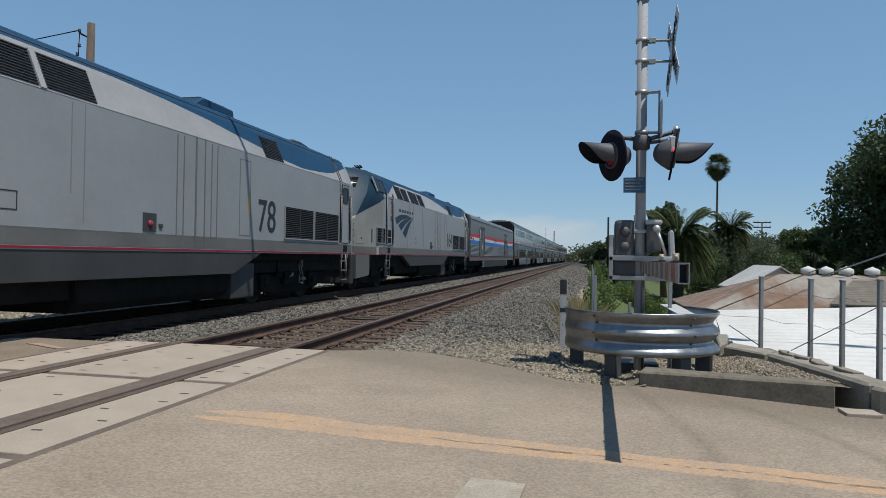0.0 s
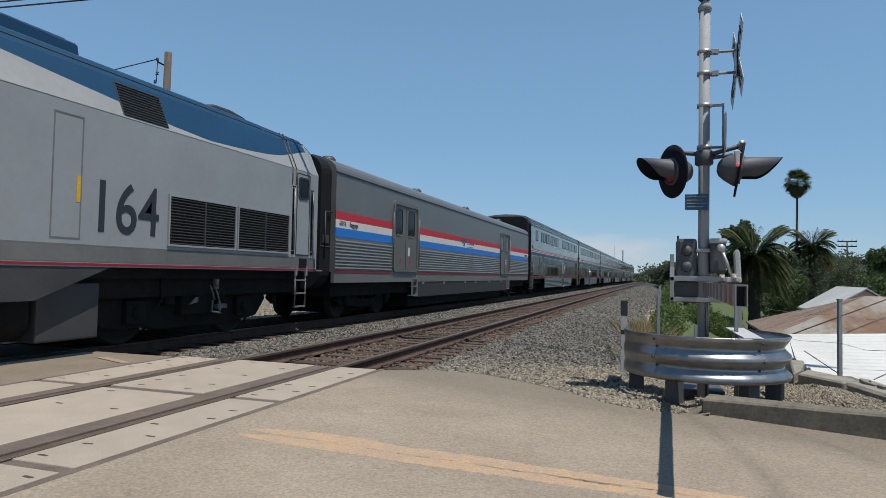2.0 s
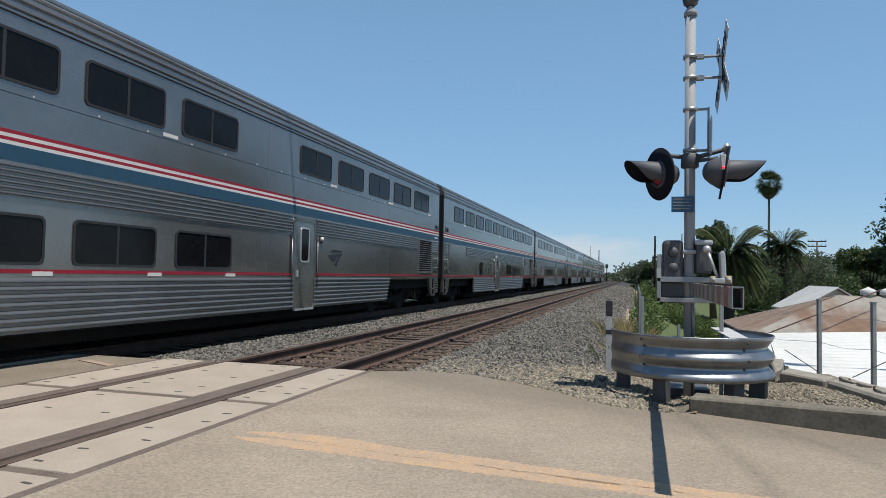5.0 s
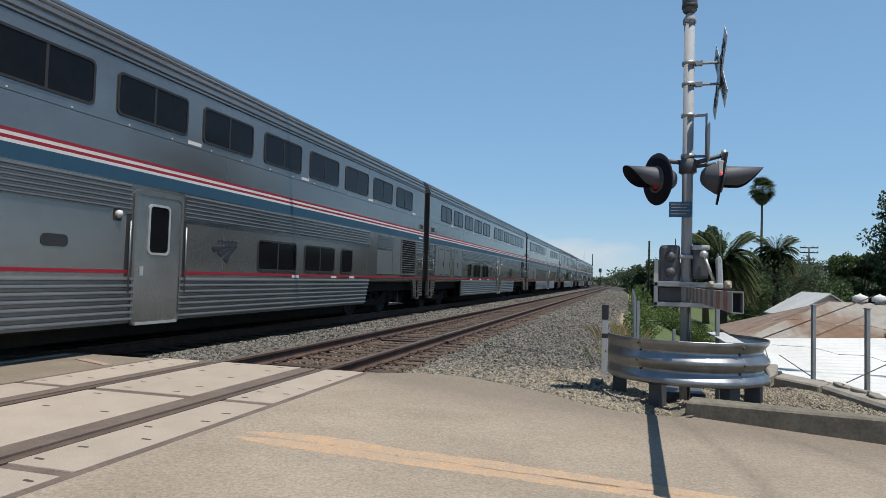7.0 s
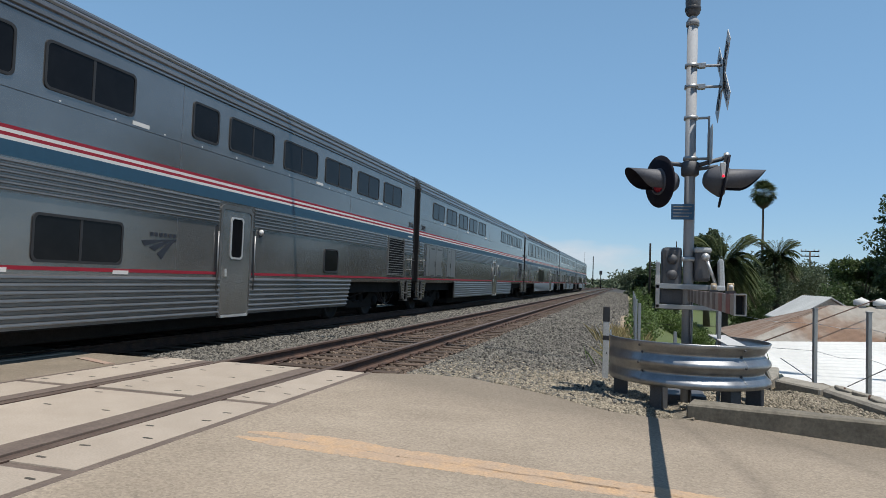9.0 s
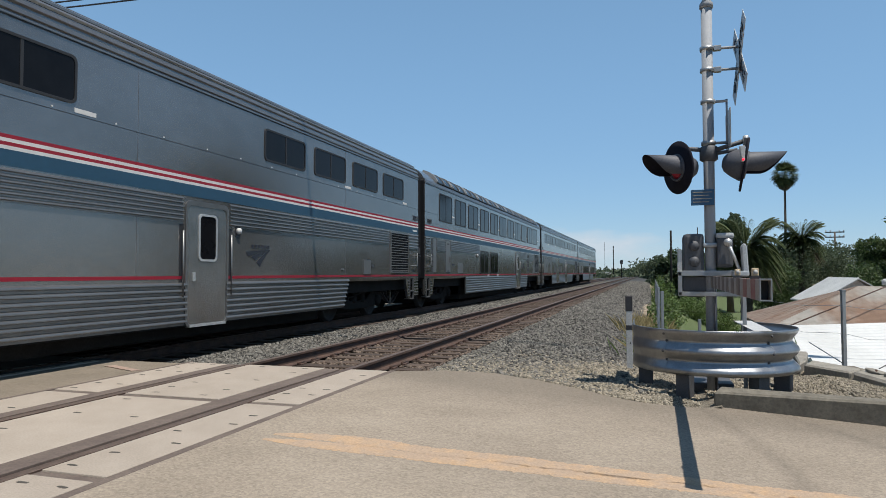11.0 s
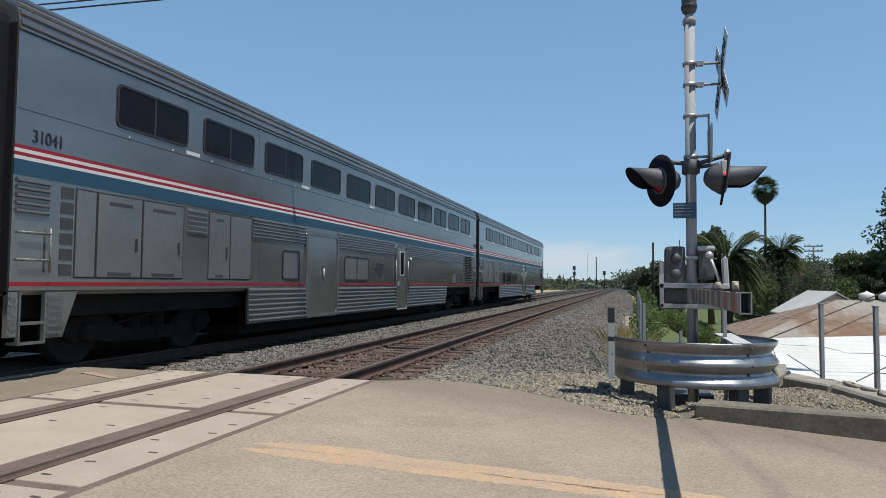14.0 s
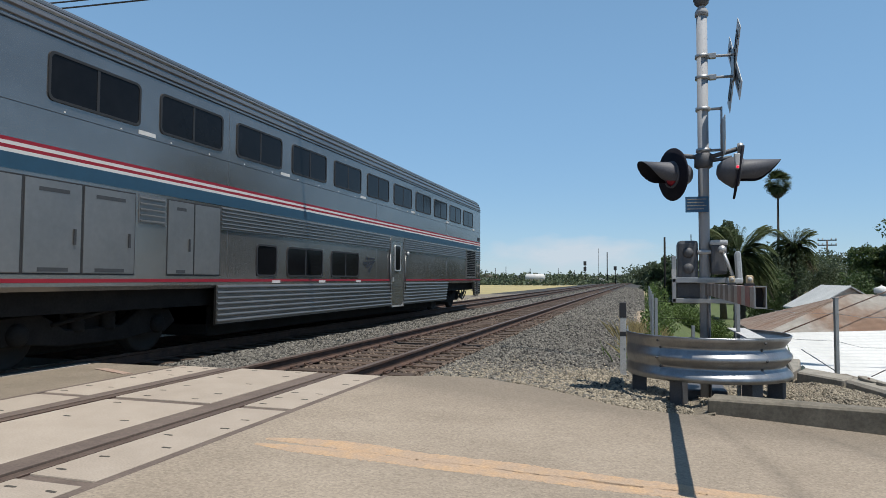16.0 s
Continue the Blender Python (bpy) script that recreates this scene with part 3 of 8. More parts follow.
def build_ballast():
    def bed(x, y):
        z = lerp_table([(-27, -0.42), (-17, -0.34), (-12.4, -0.28), (-11.0, -0.2), (-9.9, -0.19), (-9.8, -0.235), (-7.35, -0.235), (-7.15, -0.19), (-6.5, -0.19), (-5.9, -0.19), (-5.7, -0.245), (-3.15, -0.245), (-2.9, -0.2), (-2.5, -0.21), (-1.6, -0.27), (-0.8, -0.33), (-0.1, -0.42), (0.5, -0.62)], x)
        if y < 9.5 and x > -2.6:
            z = max(z, road_z(x) - 0.06)
        if x < -15:
            z -= 0.9 * min(1.0, max(0.0, (y - 40) / 25))
        return z + 0.02 * noise.noise((x * 2.3, y * 2.3, 1))
    xs = [-27, -22, -17, -14.5, -12.4, -11.6, -11, -10.4, -9.9, -9.3, -8.6, -7.9, -7.35, -7.15, -6.9, -6.5, -6.1, -5.9, -5.7, -5.2, -4.4, -3.7, -3.15, -2.9, -2.5, -2.2, -1.9, -1.6, -1.3, -1.0, -0.7, -0.4, -0.1, 0.25]
    ys = [7.3 + 0.45 * i for i in range(30)] + [21 + 1.5 * i for i in range(20)] + [52 + 8 * i for i in range(20)] + [220, 260, 320, 420, 600, 900, 1400]
    n = len(xs)
    v = [(x, y, bed(x, y)) for y in ys for x in xs]
    f = [(j * n + i, j * n + i + 1, (j + 1) * n + i + 1, (j + 1) * n + i) for j in range(len(ys) - 1) for i in range(n - 1)]
    tagged(from_data("ballast_bed", v, f, "ballast"), "grey crushed-stone ballast bed along the tracks, gap shade in its colour", "ballast", kind="structure")
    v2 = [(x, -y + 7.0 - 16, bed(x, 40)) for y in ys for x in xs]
    tagged(from_data("ballast_bed", v2, [q[::-1] for q in f], "ballast"), "grey crushed-stone ballast bed along the tracks, gap shade in its colour", "ballast", kind="structure")
    # gravel shoulder about the signal
    def shoulder(x, y):
        return max(road_z(x) * (1 if x < 0.6 else 0.6) - 0.05 - 0.05 * max(0, y - 8.5), bed(x, y) if x < -0.1 else -0.6) + 0.12 * min(1.0, max(0.0, (x - 1.5) / 0.5)) + 0.015 * noise.noise((x * 3, y * 3, 4)) + 0.012
    xs2 = spread(-1.9, 2.9, 24)
    ys2 = spread(6.95, 11.2, 20)
    v = [(x, y, shoulder(x, y)) for y in ys2 for x in xs2]
    n = len(xs2)
    f = [(j * n + i, j * n + i + 1, (j + 1) * n + i + 1, (j + 1) * n + i) for j in range(len(ys2) - 1) for i in range(n - 1) if ys2[j] > (smooth_edge(xs2[i]) - 0.35 if xs2[i] < 0.45 else smooth_edge(xs2[i]) - 0.09)]
    tagged(from_data("gravel_shoulder", v, f, "gravel"), "tan gravel shoulder round the crossing signal", "gravel", kind="structure")
    return bed, shoulder


bed_z, shoulder_z = build_ballast()


def scatter(name, n, place, size, mat, label, category, seed):
    """Many small angular stones, joined."""
    rng = np.random.default_rng(seed)
    base = np.array([(1, 0, -0.2), (0.35, 0.9, -0.3), (-0.8, 0.55, -0.25), (-0.8, -0.6, -0.3), (0.35, -0.95, -0.2), (0.55, 0.35, 0.7), (-0.5, 0.45, 0.75), (-0.1, -0.6, 0.8), (0, 0, -0.7)])
    tri = np.array([(0, 1, 5), (1, 6, 5), (1, 2, 6), (2, 3, 6), (3, 7, 6), (3, 4, 7), (4, 0, 7), (0, 5, 7), (5, 6, 7), (1, 0, 8), (2, 1, 8), (3, 2, 8), (4, 3, 8), (0, 4, 8)])
    pts = place(rng, n)
    n = len(pts)
    ang = rng.uniform(0, 2 * math.pi, (n, 3))
    s = rng.uniform(size[0], size[1], (n, 1)) * rng.uniform(0.7, 1.3, (n, 3))
    vv = base[None] * (1 + rng.uniform(-0.22, 0.22, (n, 9, 1))) * s[:, None, :]
    ca, sa = np.cos(ang), np.sin(ang)
    x, y, z = vv[..., 0].copy(), vv[..., 1].copy(), vv[..., 2].copy()
    tilt = 0.5 * sa[:, 1][:, None]
    y, z = y * np.cos(tilt) - z * np.sin(tilt), y * np.sin(tilt) + z * np.cos(tilt)
    x, y = x * ca[:, 2][:, None] - y * sa[:, 2][:, None], x * sa[:, 2][:, None] + y * ca[:, 2][:, None]
    co = np.stack([x, y, z], -1) + pts[:, None, :]
    me = bpy.data.meshes.new(name)
    faces = (tri[None] + (np.arange(n) * 9)[:, None, None]).reshape(-1, 3)
    me.vertices.add(n * 9)
    me.vertices.foreach_set("co", co.reshape(-1).astype(np.float32))
    me.loops.add(len(faces) * 3)
    me.loops.foreach_set("vertex_index", faces.reshape(-1).astype(np.int32))
    me.polygons.add(len(faces))
    me.polygons.foreach_set("loop_start", np.arange(0, len(faces) * 3, 3, dtype=np.int32))
    me.update(calc_edges=True)
    me.materials.append(M[mat])
    return tagged(new(name, me), label, category, kind="stuff")


def ballast_spots(rng, n):
    out = []
    while len(out) < n:
        y = 7.7 + 30 * rng.random() ** 2.0
        x = rng.uniform(-7.35, 0.0)
        if y < 8.3 and x > -3.1:
            if y < smooth_edge(x) + 0.08:
                continue
        if -5.8 < x < -3.1 and rng.random() < 0.93:
            continue
        if min(abs(x - TRACK_NEAR - GAUGE / 2), abs(x - TRACK_NEAR + GAUGE / 2)) < 0.09:
            continue
        z = bed_z(x, y)
        if x > -1.9 and y < 11.2:
            z = shoulder_z(x, y)
            if rng.random() < min(0.9, (x + 1.9) / 1.2):
                continue
        out.append((x, y, z + 0.006))
    return np.array(out)


def pebble_spots(rng, n):
    out = []
    while len(out) < n:
        x, y = rng.uniform(-1.6, 2.8), rng.uniform(7.0, 11.0)
        if y < smooth_edge(x) + (0.02 if x < 0.5 else 0.3) or (y > 9.6 and x > 2.2):
            continue
        out.append((x, y, shoulder_z(x, y) + 0.004))
    return np.array(out)


def crib_spots(rng, n):
    y = 8.0 + 26 * rng.random(n) ** 1.6
    x = rng.uniform(-5.8, -3.05, n)
    return np.array([(a, b, bed_z(a, b) + 0.016 + 0.03 * rng.random()) for a, b in zip(x, y) if min(abs(a - TRACK_NEAR - GAUGE / 2), abs(a - TRACK_NEAR + GAUGE / 2)) > 0.09])


scatter("crib_stones", 17000, crib_spots, (0.018, 0.036), "ruststone", "rust-stained stones between the sleepers", "ballast", 13)
scatter("ballast_stones", 50000, ballast_spots, (0.019, 0.039), "stone", "loose grey crushed ballast stones", "ballast", 11)
def far_spots(rng, n):
    y = 24 + 95 * rng.random(n) ** 1.5
    x = np.where(rng.random(n) < 0.72, rng.uniform(-3.1, 0.15, n), rng.uniform(-7.3, -5.8, n))
    return np.array([(a, b, bed_z(a, b)) for a, b in zip(x, y)])


strip("gravel_verge", [-27, -22, -18, -15, -13, -12, -11, -10.3], spread(8.3, 62, 40), lambda x, y: bed_z(x, y) + 0.015, 0.05, "gravel", "pale gravel verge beyond the far track", "gravel")


def beyond_spots(rng, n):
    x, y = -9.9 - 14 * rng.random(n) ** 1.4, 5.0 + 42 * rng.random(n) ** 1.3
    keep = y > 8.2
    return np.array([(a, b, bed_z(a, b)) for a, b in zip(x[keep], y[keep])])


scatter("ballast_stones", 15000, beyond_spots, (0.03, 0.07), "pebble", "grey crushed ballast beyond the far track", "ballast", 21)
scatter("far_ballast_stones", 22000, far_spots, (0.035, 0.07), "stone", "grey crushed ballast down the line", "ballast", 14)
def edge_spots(rng, n):
    """Tan gravel spilt over the ballast along the road's end, thinning out away from it."""
    x = rng.uniform(-3.0, 0.2, n)
    out = []
    for a in x:
        b = smooth_edge(a) + 0.05 + rng.exponential(0.75 + 0.25 * (a + 3.0))
        if b < 12.5:
            out.append((a, b, (shoulder_z(a, b) if a > -1.85 and b < 11.1 else bed_z(a, b)) + 0.012))
    return np.array(out)


scatter("edge_gravel", 11000, edge_spots, (0.012, 0.028), "pebble", "tan gravel spilt over the ballast by the road", "gravel", 27)


def rubble_spots(rng, n):
    y = rng.uniform(15.0, 34.0, n)
    x = rng.normal(0.05, 0.2, n) - 0.006 * (y - 15)
    return np.array([(a, b, max(bed_z(a, b), ground_z(a, b)) + 0.12 * math.exp(-((a - 0.1) / 0.25) ** 2) - 0.03) for a, b in zip(x, y)])


scatter("rubble_bank", 6500, rubble_spots, (0.025, 0.065), "rubble", "buff rubble heaped along the foot of the fence", "rubble", 23)
scatter("gravel_pebbles", 26000, pebble_spots, (0.008, 0.017), "pebble", "loose tan gravel pebbles", "gravel", 12)


def build_sleepers():
    def maker():
        return mesh_ob("sleeper", box(-1.3, 1.3, -0.115, 0.115, -0.2, 0.0, 0.012), "tie")
    def plate():
        bm = box(-0.16, 0.16, -0.09, 0.09, 0.0, 0.018, 0.004)
        for sx in (-0.11, 0.11):
            for sy in (-0.05, 0.05):
                box(sx - 0.012, sx + 0.012, sy - 0.012, sy + 0.012, 0.018, 0.045, bm=bm)
            bm = tube((sx, -0.1, 0.03), (sx, 0.1, 0.03), 0.014, n=6, bm=bm)
        return mesh_ob("tie_plate", bm, "rail")
    rng = random.Random(4)
    for track, cx, count in ((near_track, TRACK_NEAR, 150), (far_track, TRACK_FAR, 60)):
        for i in range(count):
            y = 8.05 + 0.495 * i + rng.uniform(-0.03, 0.03)
            s = inst("sleeper", "sleeper", maker, track, pose(cx + rng.uniform(-0.04, 0.04), y, -0.172 + rng.uniform(-0.008, 0.0), 0, 0, rng.uniform(-1.2, 1.2)))
            if i < 40 and track is near_track:
                for sx in (GAUGE / 2, -GAUGE / 2):
                    inst("tie_plate", "tie_plate", plate, s, pose(sx, 0, 0.0))


build_sleepers()


def rounded_slot(a, b):
    """A slot's outline with round ends, 2a long and 2b wide."""
    return [(s * (a - b) + b * math.cos(t), b * math.sin(t)) for s, base in ((1, -90), (-1, 90)) for t in (radians(base + 45 * k) for k in range(5))]


# dark brown for the flat lifting-slot marks
M["slotdark"] = material("dark_slot_mark", (0.06, 0.052, 0.042), 0.95, second=(0.03, 0.026, 0.022), scale=30)


# concrete with the deep shade under the train put into its colour
M["grimepanel"] = material("shade_darkened_concrete", (0.055, 0.05, 0.045), 0.9, second=(0.03, 0.028, 0.025), scale=2.0, amount=0.9, fine=40, fine_amount=0.25)


def build_panels():
    """Concrete crossing panels between and beside the rails, with rubber seals."""
    xr, xl = TRACK_NEAR + GAUGE / 2, TRACK_NEAR - GAUGE / 2
    crossing = empty("crossing_surface", pose(0, 0, 0), "pale concrete crossing panels with rubber rail seals", "crossing", kind="structure")
    rng = random.Random(8)
    joints = [-13.0, -10.7, -8.4, -6.1, -3.75, -1.43, 0.88, 3.18, 5.47, 7.77]
    bays = ((-3.63, -3.12), (-5.125, -4.0), (-6.05, -5.46))
    for y0, y1 in zip(joints, joints[1:]):
        for x0, x1 in bays:
            dz = rng.uniform(-0.004, 0.002)
            def maker(w=x1 - x0, h=y1 - y0 - 0.1):
                return mesh_ob("panel", box(-w / 2, w / 2, -h / 2, h / 2, -0.25, 0.0, 0.01), "concrete")
            p = inst("concrete_panel", ("panel", round(x1 - x0, 3), round(y1 - y0, 2)), maker, crossing, pose((x0 + x1) / 2, (y0 + y1) / 2, -0.004 + dz, 0, 0, rng.uniform(-0.15, 0.15)))
            for sx in (0.22, 0.78):
                for sy in (0.08, 0.22, 0.36, 0.5, 0.64, 0.78, 0.92):
                    def slot():
                        return mesh_ob("lifting_slot", prism(rounded_slot(0.042, 0.013), "z", -0.02, 0.0015), "slotdark")
                    if rng.random() < 0.6:
                        inst("lifting_slot", "slot", slot, p, pose((sx - 0.5 + rng.uniform(-0.05, 0.05)) * (x1 - x0), (sy - 0.5) * (y1 - y0), 0.0, 0, 0, rng.uniform(-8, 8)))
    for y in joints[1:-1]:
        for x0, x1 in bays:
            part("joint_filler", box(x0, x1, y - 0.048, y + 0.048, -0.2, -0.016), "rubber", crossing)
    for x0, x1, deep in ((xr - 0.33, xr - 0.115, 0.01), (xr - 0.11, xr - 0.042, 0.045), (xl + 0.038, xl + 0.052, 0.03), (xl - 0.11, xl - 0.042, 0.04), (xl - 0.275, xl - 0.115, 0.01)):
        part("rubber_seal", box(x0, x1, -13, 7.72, -0.2, -deep, 0.004), "rubber", crossing)
    for x0, x1 in ((-3.115, -3.04), (-6.10, -6.055)):
        part("edge_bar", box(x0, x1, -13, 7.78, -0.25, -0.006, 0.004), "rubber", crossing)
    # far panels: under-train shade comes from their dark colour
    far = empty("crossing_surface_far", pose(0, 0, 0), "concrete crossing panels with the train's shade put into their colour", "crossing", kind="structure")
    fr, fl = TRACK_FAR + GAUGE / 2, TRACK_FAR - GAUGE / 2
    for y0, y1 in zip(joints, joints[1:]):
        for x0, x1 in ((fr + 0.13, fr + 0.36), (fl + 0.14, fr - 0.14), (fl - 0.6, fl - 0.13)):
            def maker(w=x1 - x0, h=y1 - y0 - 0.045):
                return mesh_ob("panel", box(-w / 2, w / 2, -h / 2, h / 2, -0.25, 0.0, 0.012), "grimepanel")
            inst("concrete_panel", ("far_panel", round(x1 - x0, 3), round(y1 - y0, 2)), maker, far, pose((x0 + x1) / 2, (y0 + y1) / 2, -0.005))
    tagged(mesh_ob("pale_edge_strip", box(-7.47, -7.36, -13, 7.45, -0.25, 0.004, 0.006), "concrete"), "pale concrete header strip beside the far track", "crossing", kind="structure")
    tagged(mesh_ob("paint_patch", prism([(-6.9, 7.05), (-6.2, 6.78), (-6.12, 6.86), (-6.8, 7.14)], "z", -0.03, 0.003), "dust"), "pinkish survey paint mark on asphalt", "road marking", kind="structure")


build_panels()


# ---- kerb, wall and fence beside the sunken yard ----
def build_kerb():
    bm = prism([(0.62, 7.26), (0.70, 7.42), (2.34, 7.08), (2.40, 6.87)], "z", -0.5, 0.035, bevel=0.02)
    for v in bm.verts:
        if v.co.x < 0.7 and v.co.z > -0.2:
            v.co.z -= 0.03
    tagged(mesh_ob("kerb", bm, "kerbtan"), "dirty grey concrete kerb in front of the gravel", "kerb", kind="structure")
    wall = empty("retaining_wall", pose(0, 0, 0), "low grey concrete retaining wall with rusty bolts", "wall", kind="structure")
    part("wall_block", prism([(1.88, 9.42), (2.25, 8.83), (2.46, 9.2), (2.08, 9.9)], "z", -1.2, 0.045, bevel=0.02), "wallconc", wall)
    part("wall_block", prism([(2.27, 8.82), (2.69, 6.97), (2.95, 7.02), (2.60, 9.3)], "z", -1.4, 0.05, bevel=0.03), "wallconc", wall)
    part("wall_block", prism([(2.70, 6.94), (2.76, 6.79), (3.02, 6.84), (2.96, 6.99)], "z", -1.4, 0.03, bevel=0.03), "wallconc", wall)
    for x, y, a, w in ((2.50, 8.75, 12, 0.16), (2.63, 8.1, -8, 0.13), (2.74, 7.6, 20, 0.15), (2.58, 8.45, 35, 0.1)):
        lump = part("broken_cap", prism([(-w, -0.07), (w * 0.9, -0.05), (w, 0.04), (0.1 * w, 0.08), (-0.8 * w, 0.05)], "z", -0.01, 0.032, bevel=0.008), "wallconc", wall)
        lump.matrix_basis = pose(x, y, 0.05, 4, -5, a + 95)
    for x, y in ((2.46, 8.7), (2.56, 8.2), (2.68, 7.65)):
        part("anchor_bolt", tube((x, y, 0.0), (x + 0.02, y, 0.10), 0.012, n=8), "rail", wall)
    tagged(mesh_ob("wall_far", prism([(1.84, 9.47), (2.02, 9.95), (2.25, 11.0), (2.05, 11.0)], "z", -1.2, 0.04, bevel=0.02), "wallconc"), "low concrete wall running back from the road", "wall", kind="structure")
    tagged(mesh_ob("slab", box(2.38, 2.68, 6.56, 6.79, -0.26, -0.165, 0.01), "concrete"), "loose pale concrete slab at the kerb end", "slab")


build_kerb()


def build_fence():
    fence = empty("wire_fence", pose(0, 0, 0), "grey steel fence posts with slack wires", "fence")
    posts = [(2.42, 9.75, 0.97, 0.9), (2.80, 8.95, 0.97, 0.9), (3.02, 8.55, 0.97, 1.0), (3.22, 8.05, 1.0, 1.0), (3.42, 7.3, 0.98, 1.0)]
    for x, y, z, d in posts:
        p = part("post", box(-0.024, 0.024, -0.022, 0.022, -1.4, z, 0.005), "galv", fence)
        p.matrix_basis = pose(x, y, 0, 0, 0, 20)
        part("cap", box(-0.03, 0.03, -0.028, 0.028, z, z + 0.015, 0.004), "galv", p)
    for h, sag in ((0.78, 0.03), (0.42, 0.04)):
        chain = [(1.75, 10.9, h)] + [(x, y, h) for x, y, z, d in posts]
        for (x0, y0, z0), (x1, y1, z1) in zip(chain, chain[1:]):
            mid = ((x0 + x1) / 2, (y0 + y1) / 2, (z0 + z1) / 2 - sag)
            bm = tube((x0, y0, z0), mid, 0.003, n=5)
            tube(mid, (x1, y1, z1), 0.003, n=5, bm=bm)
            part("wire", bm, "galv", fence)
    part("brace", tube((2.65, 9.2, 0.05), (3.22, 8.05, 0.72), 0.006, n=6), "galv", fence)
    part("brace", tube((2.05, 9.95, 0.28), (2.42, 9.75, 0.02), 0.007, n=6), "galv", fence)
    side = empty("trackside_fence", pose(0, 0, 0), "low rusty wire fence beside the gravel", "fence")
    for i, (x, y) in enumerate(((0.21, 11.0), (0.75, 10.9), (1.38, 11.0), (0.2, 14.0), (0.22, 17.5), (0.24, 21), (0.26, 25), (0.3, 30))):
        p = part("post", box(-0.022, 0.022, -0.02, 0.02, -1.6, 0.92 if i != 1 else 0.5, 0.004), "galv", side)
        p.matrix_basis = pose(x, y, 0, 0, 0, 12)
    for h in (0.3, 0.6, 0.86):
        bm = tube((0.21, 11, h), (1.38, 11, h), 0.003, n=5)
        tube((0.21, 11, h), (0.3, 30, h), 0.003, n=5, bm=bm)
        part("wire", bm, "dark", side)


build_fence()


# ---- crossing signal ----
M["signred"] = material("red_reflective", (0.20, 0.045, 0.038), 0.6, second=(0.24, 0.15, 0.12), scale=9, amount=0.8)
M["signwhite"] = material("white_reflective", (0.4368, 0.4368, 0.4284), 0.5, second=(0.3192, 0.3108, 0.294), scale=6)
M["armwhite"] = material("faded_white_sheeting", (0.3024, 0.2772, 0.252), 0.6, second=(0.21, 0.1848, 0.1596), scale=7, amount=0.9)
M["stripebrown"] = material("faded_brown_stripe", (0.1092, 0.0714, 0.0588), 0.6, second=(0.1596, 0.126, 0.105), scale=8, amount=0.9)
M["signblue"] = material("blue_sign_enamel", (0.022, 0.085, 0.17), 0.45)
M["lens_lit"] = material("lit_red_lens", (0.2, 0.008, 0.02), 0.35, emit=0.1)
M["side_lit"] = material("glowing_red_side_light", (1.0, 0.02, 0.05), 0.4, emit=1.2)
M["lens"] = material("dark_red_lens", (0.16, 0.008, 0.02), 0.25)
M["target"] = material("matt_black_target", (0.010, 0.010, 0.016), 0.85, spec=0.15, second=(0.016, 0.016, 0.022), scale=5)
M["casegrey"] = material("weathered_lamp_case", (0.085, 0.088, 0.10), 0.6, second=(0.06, 0.06, 0.07), scale=6, amount=0.7)
M["hood"] = material("grey_black_hood", (0.072, 0.074, 0.088), 0.62, second=(0.05, 0.052, 0.062), scale=5, amount=0.7)
M["mechgrey"] = material("grey_cast_case", (0.075, 0.078, 0.085), 0.6, second=(0.055, 0.055, 0.06), scale=6, amount=0.7)
M["mechlight"] = material("light_grey_case", (0.42, 0.43, 0.43), 0.5, second=(0.33, 0.33, 0.33), scale=6, amount=0.7)
M["amber"] = material("amber_lamp", (0.55, 0.42, 0.26), 0.4)
MX, MY = 0.69, 8.12


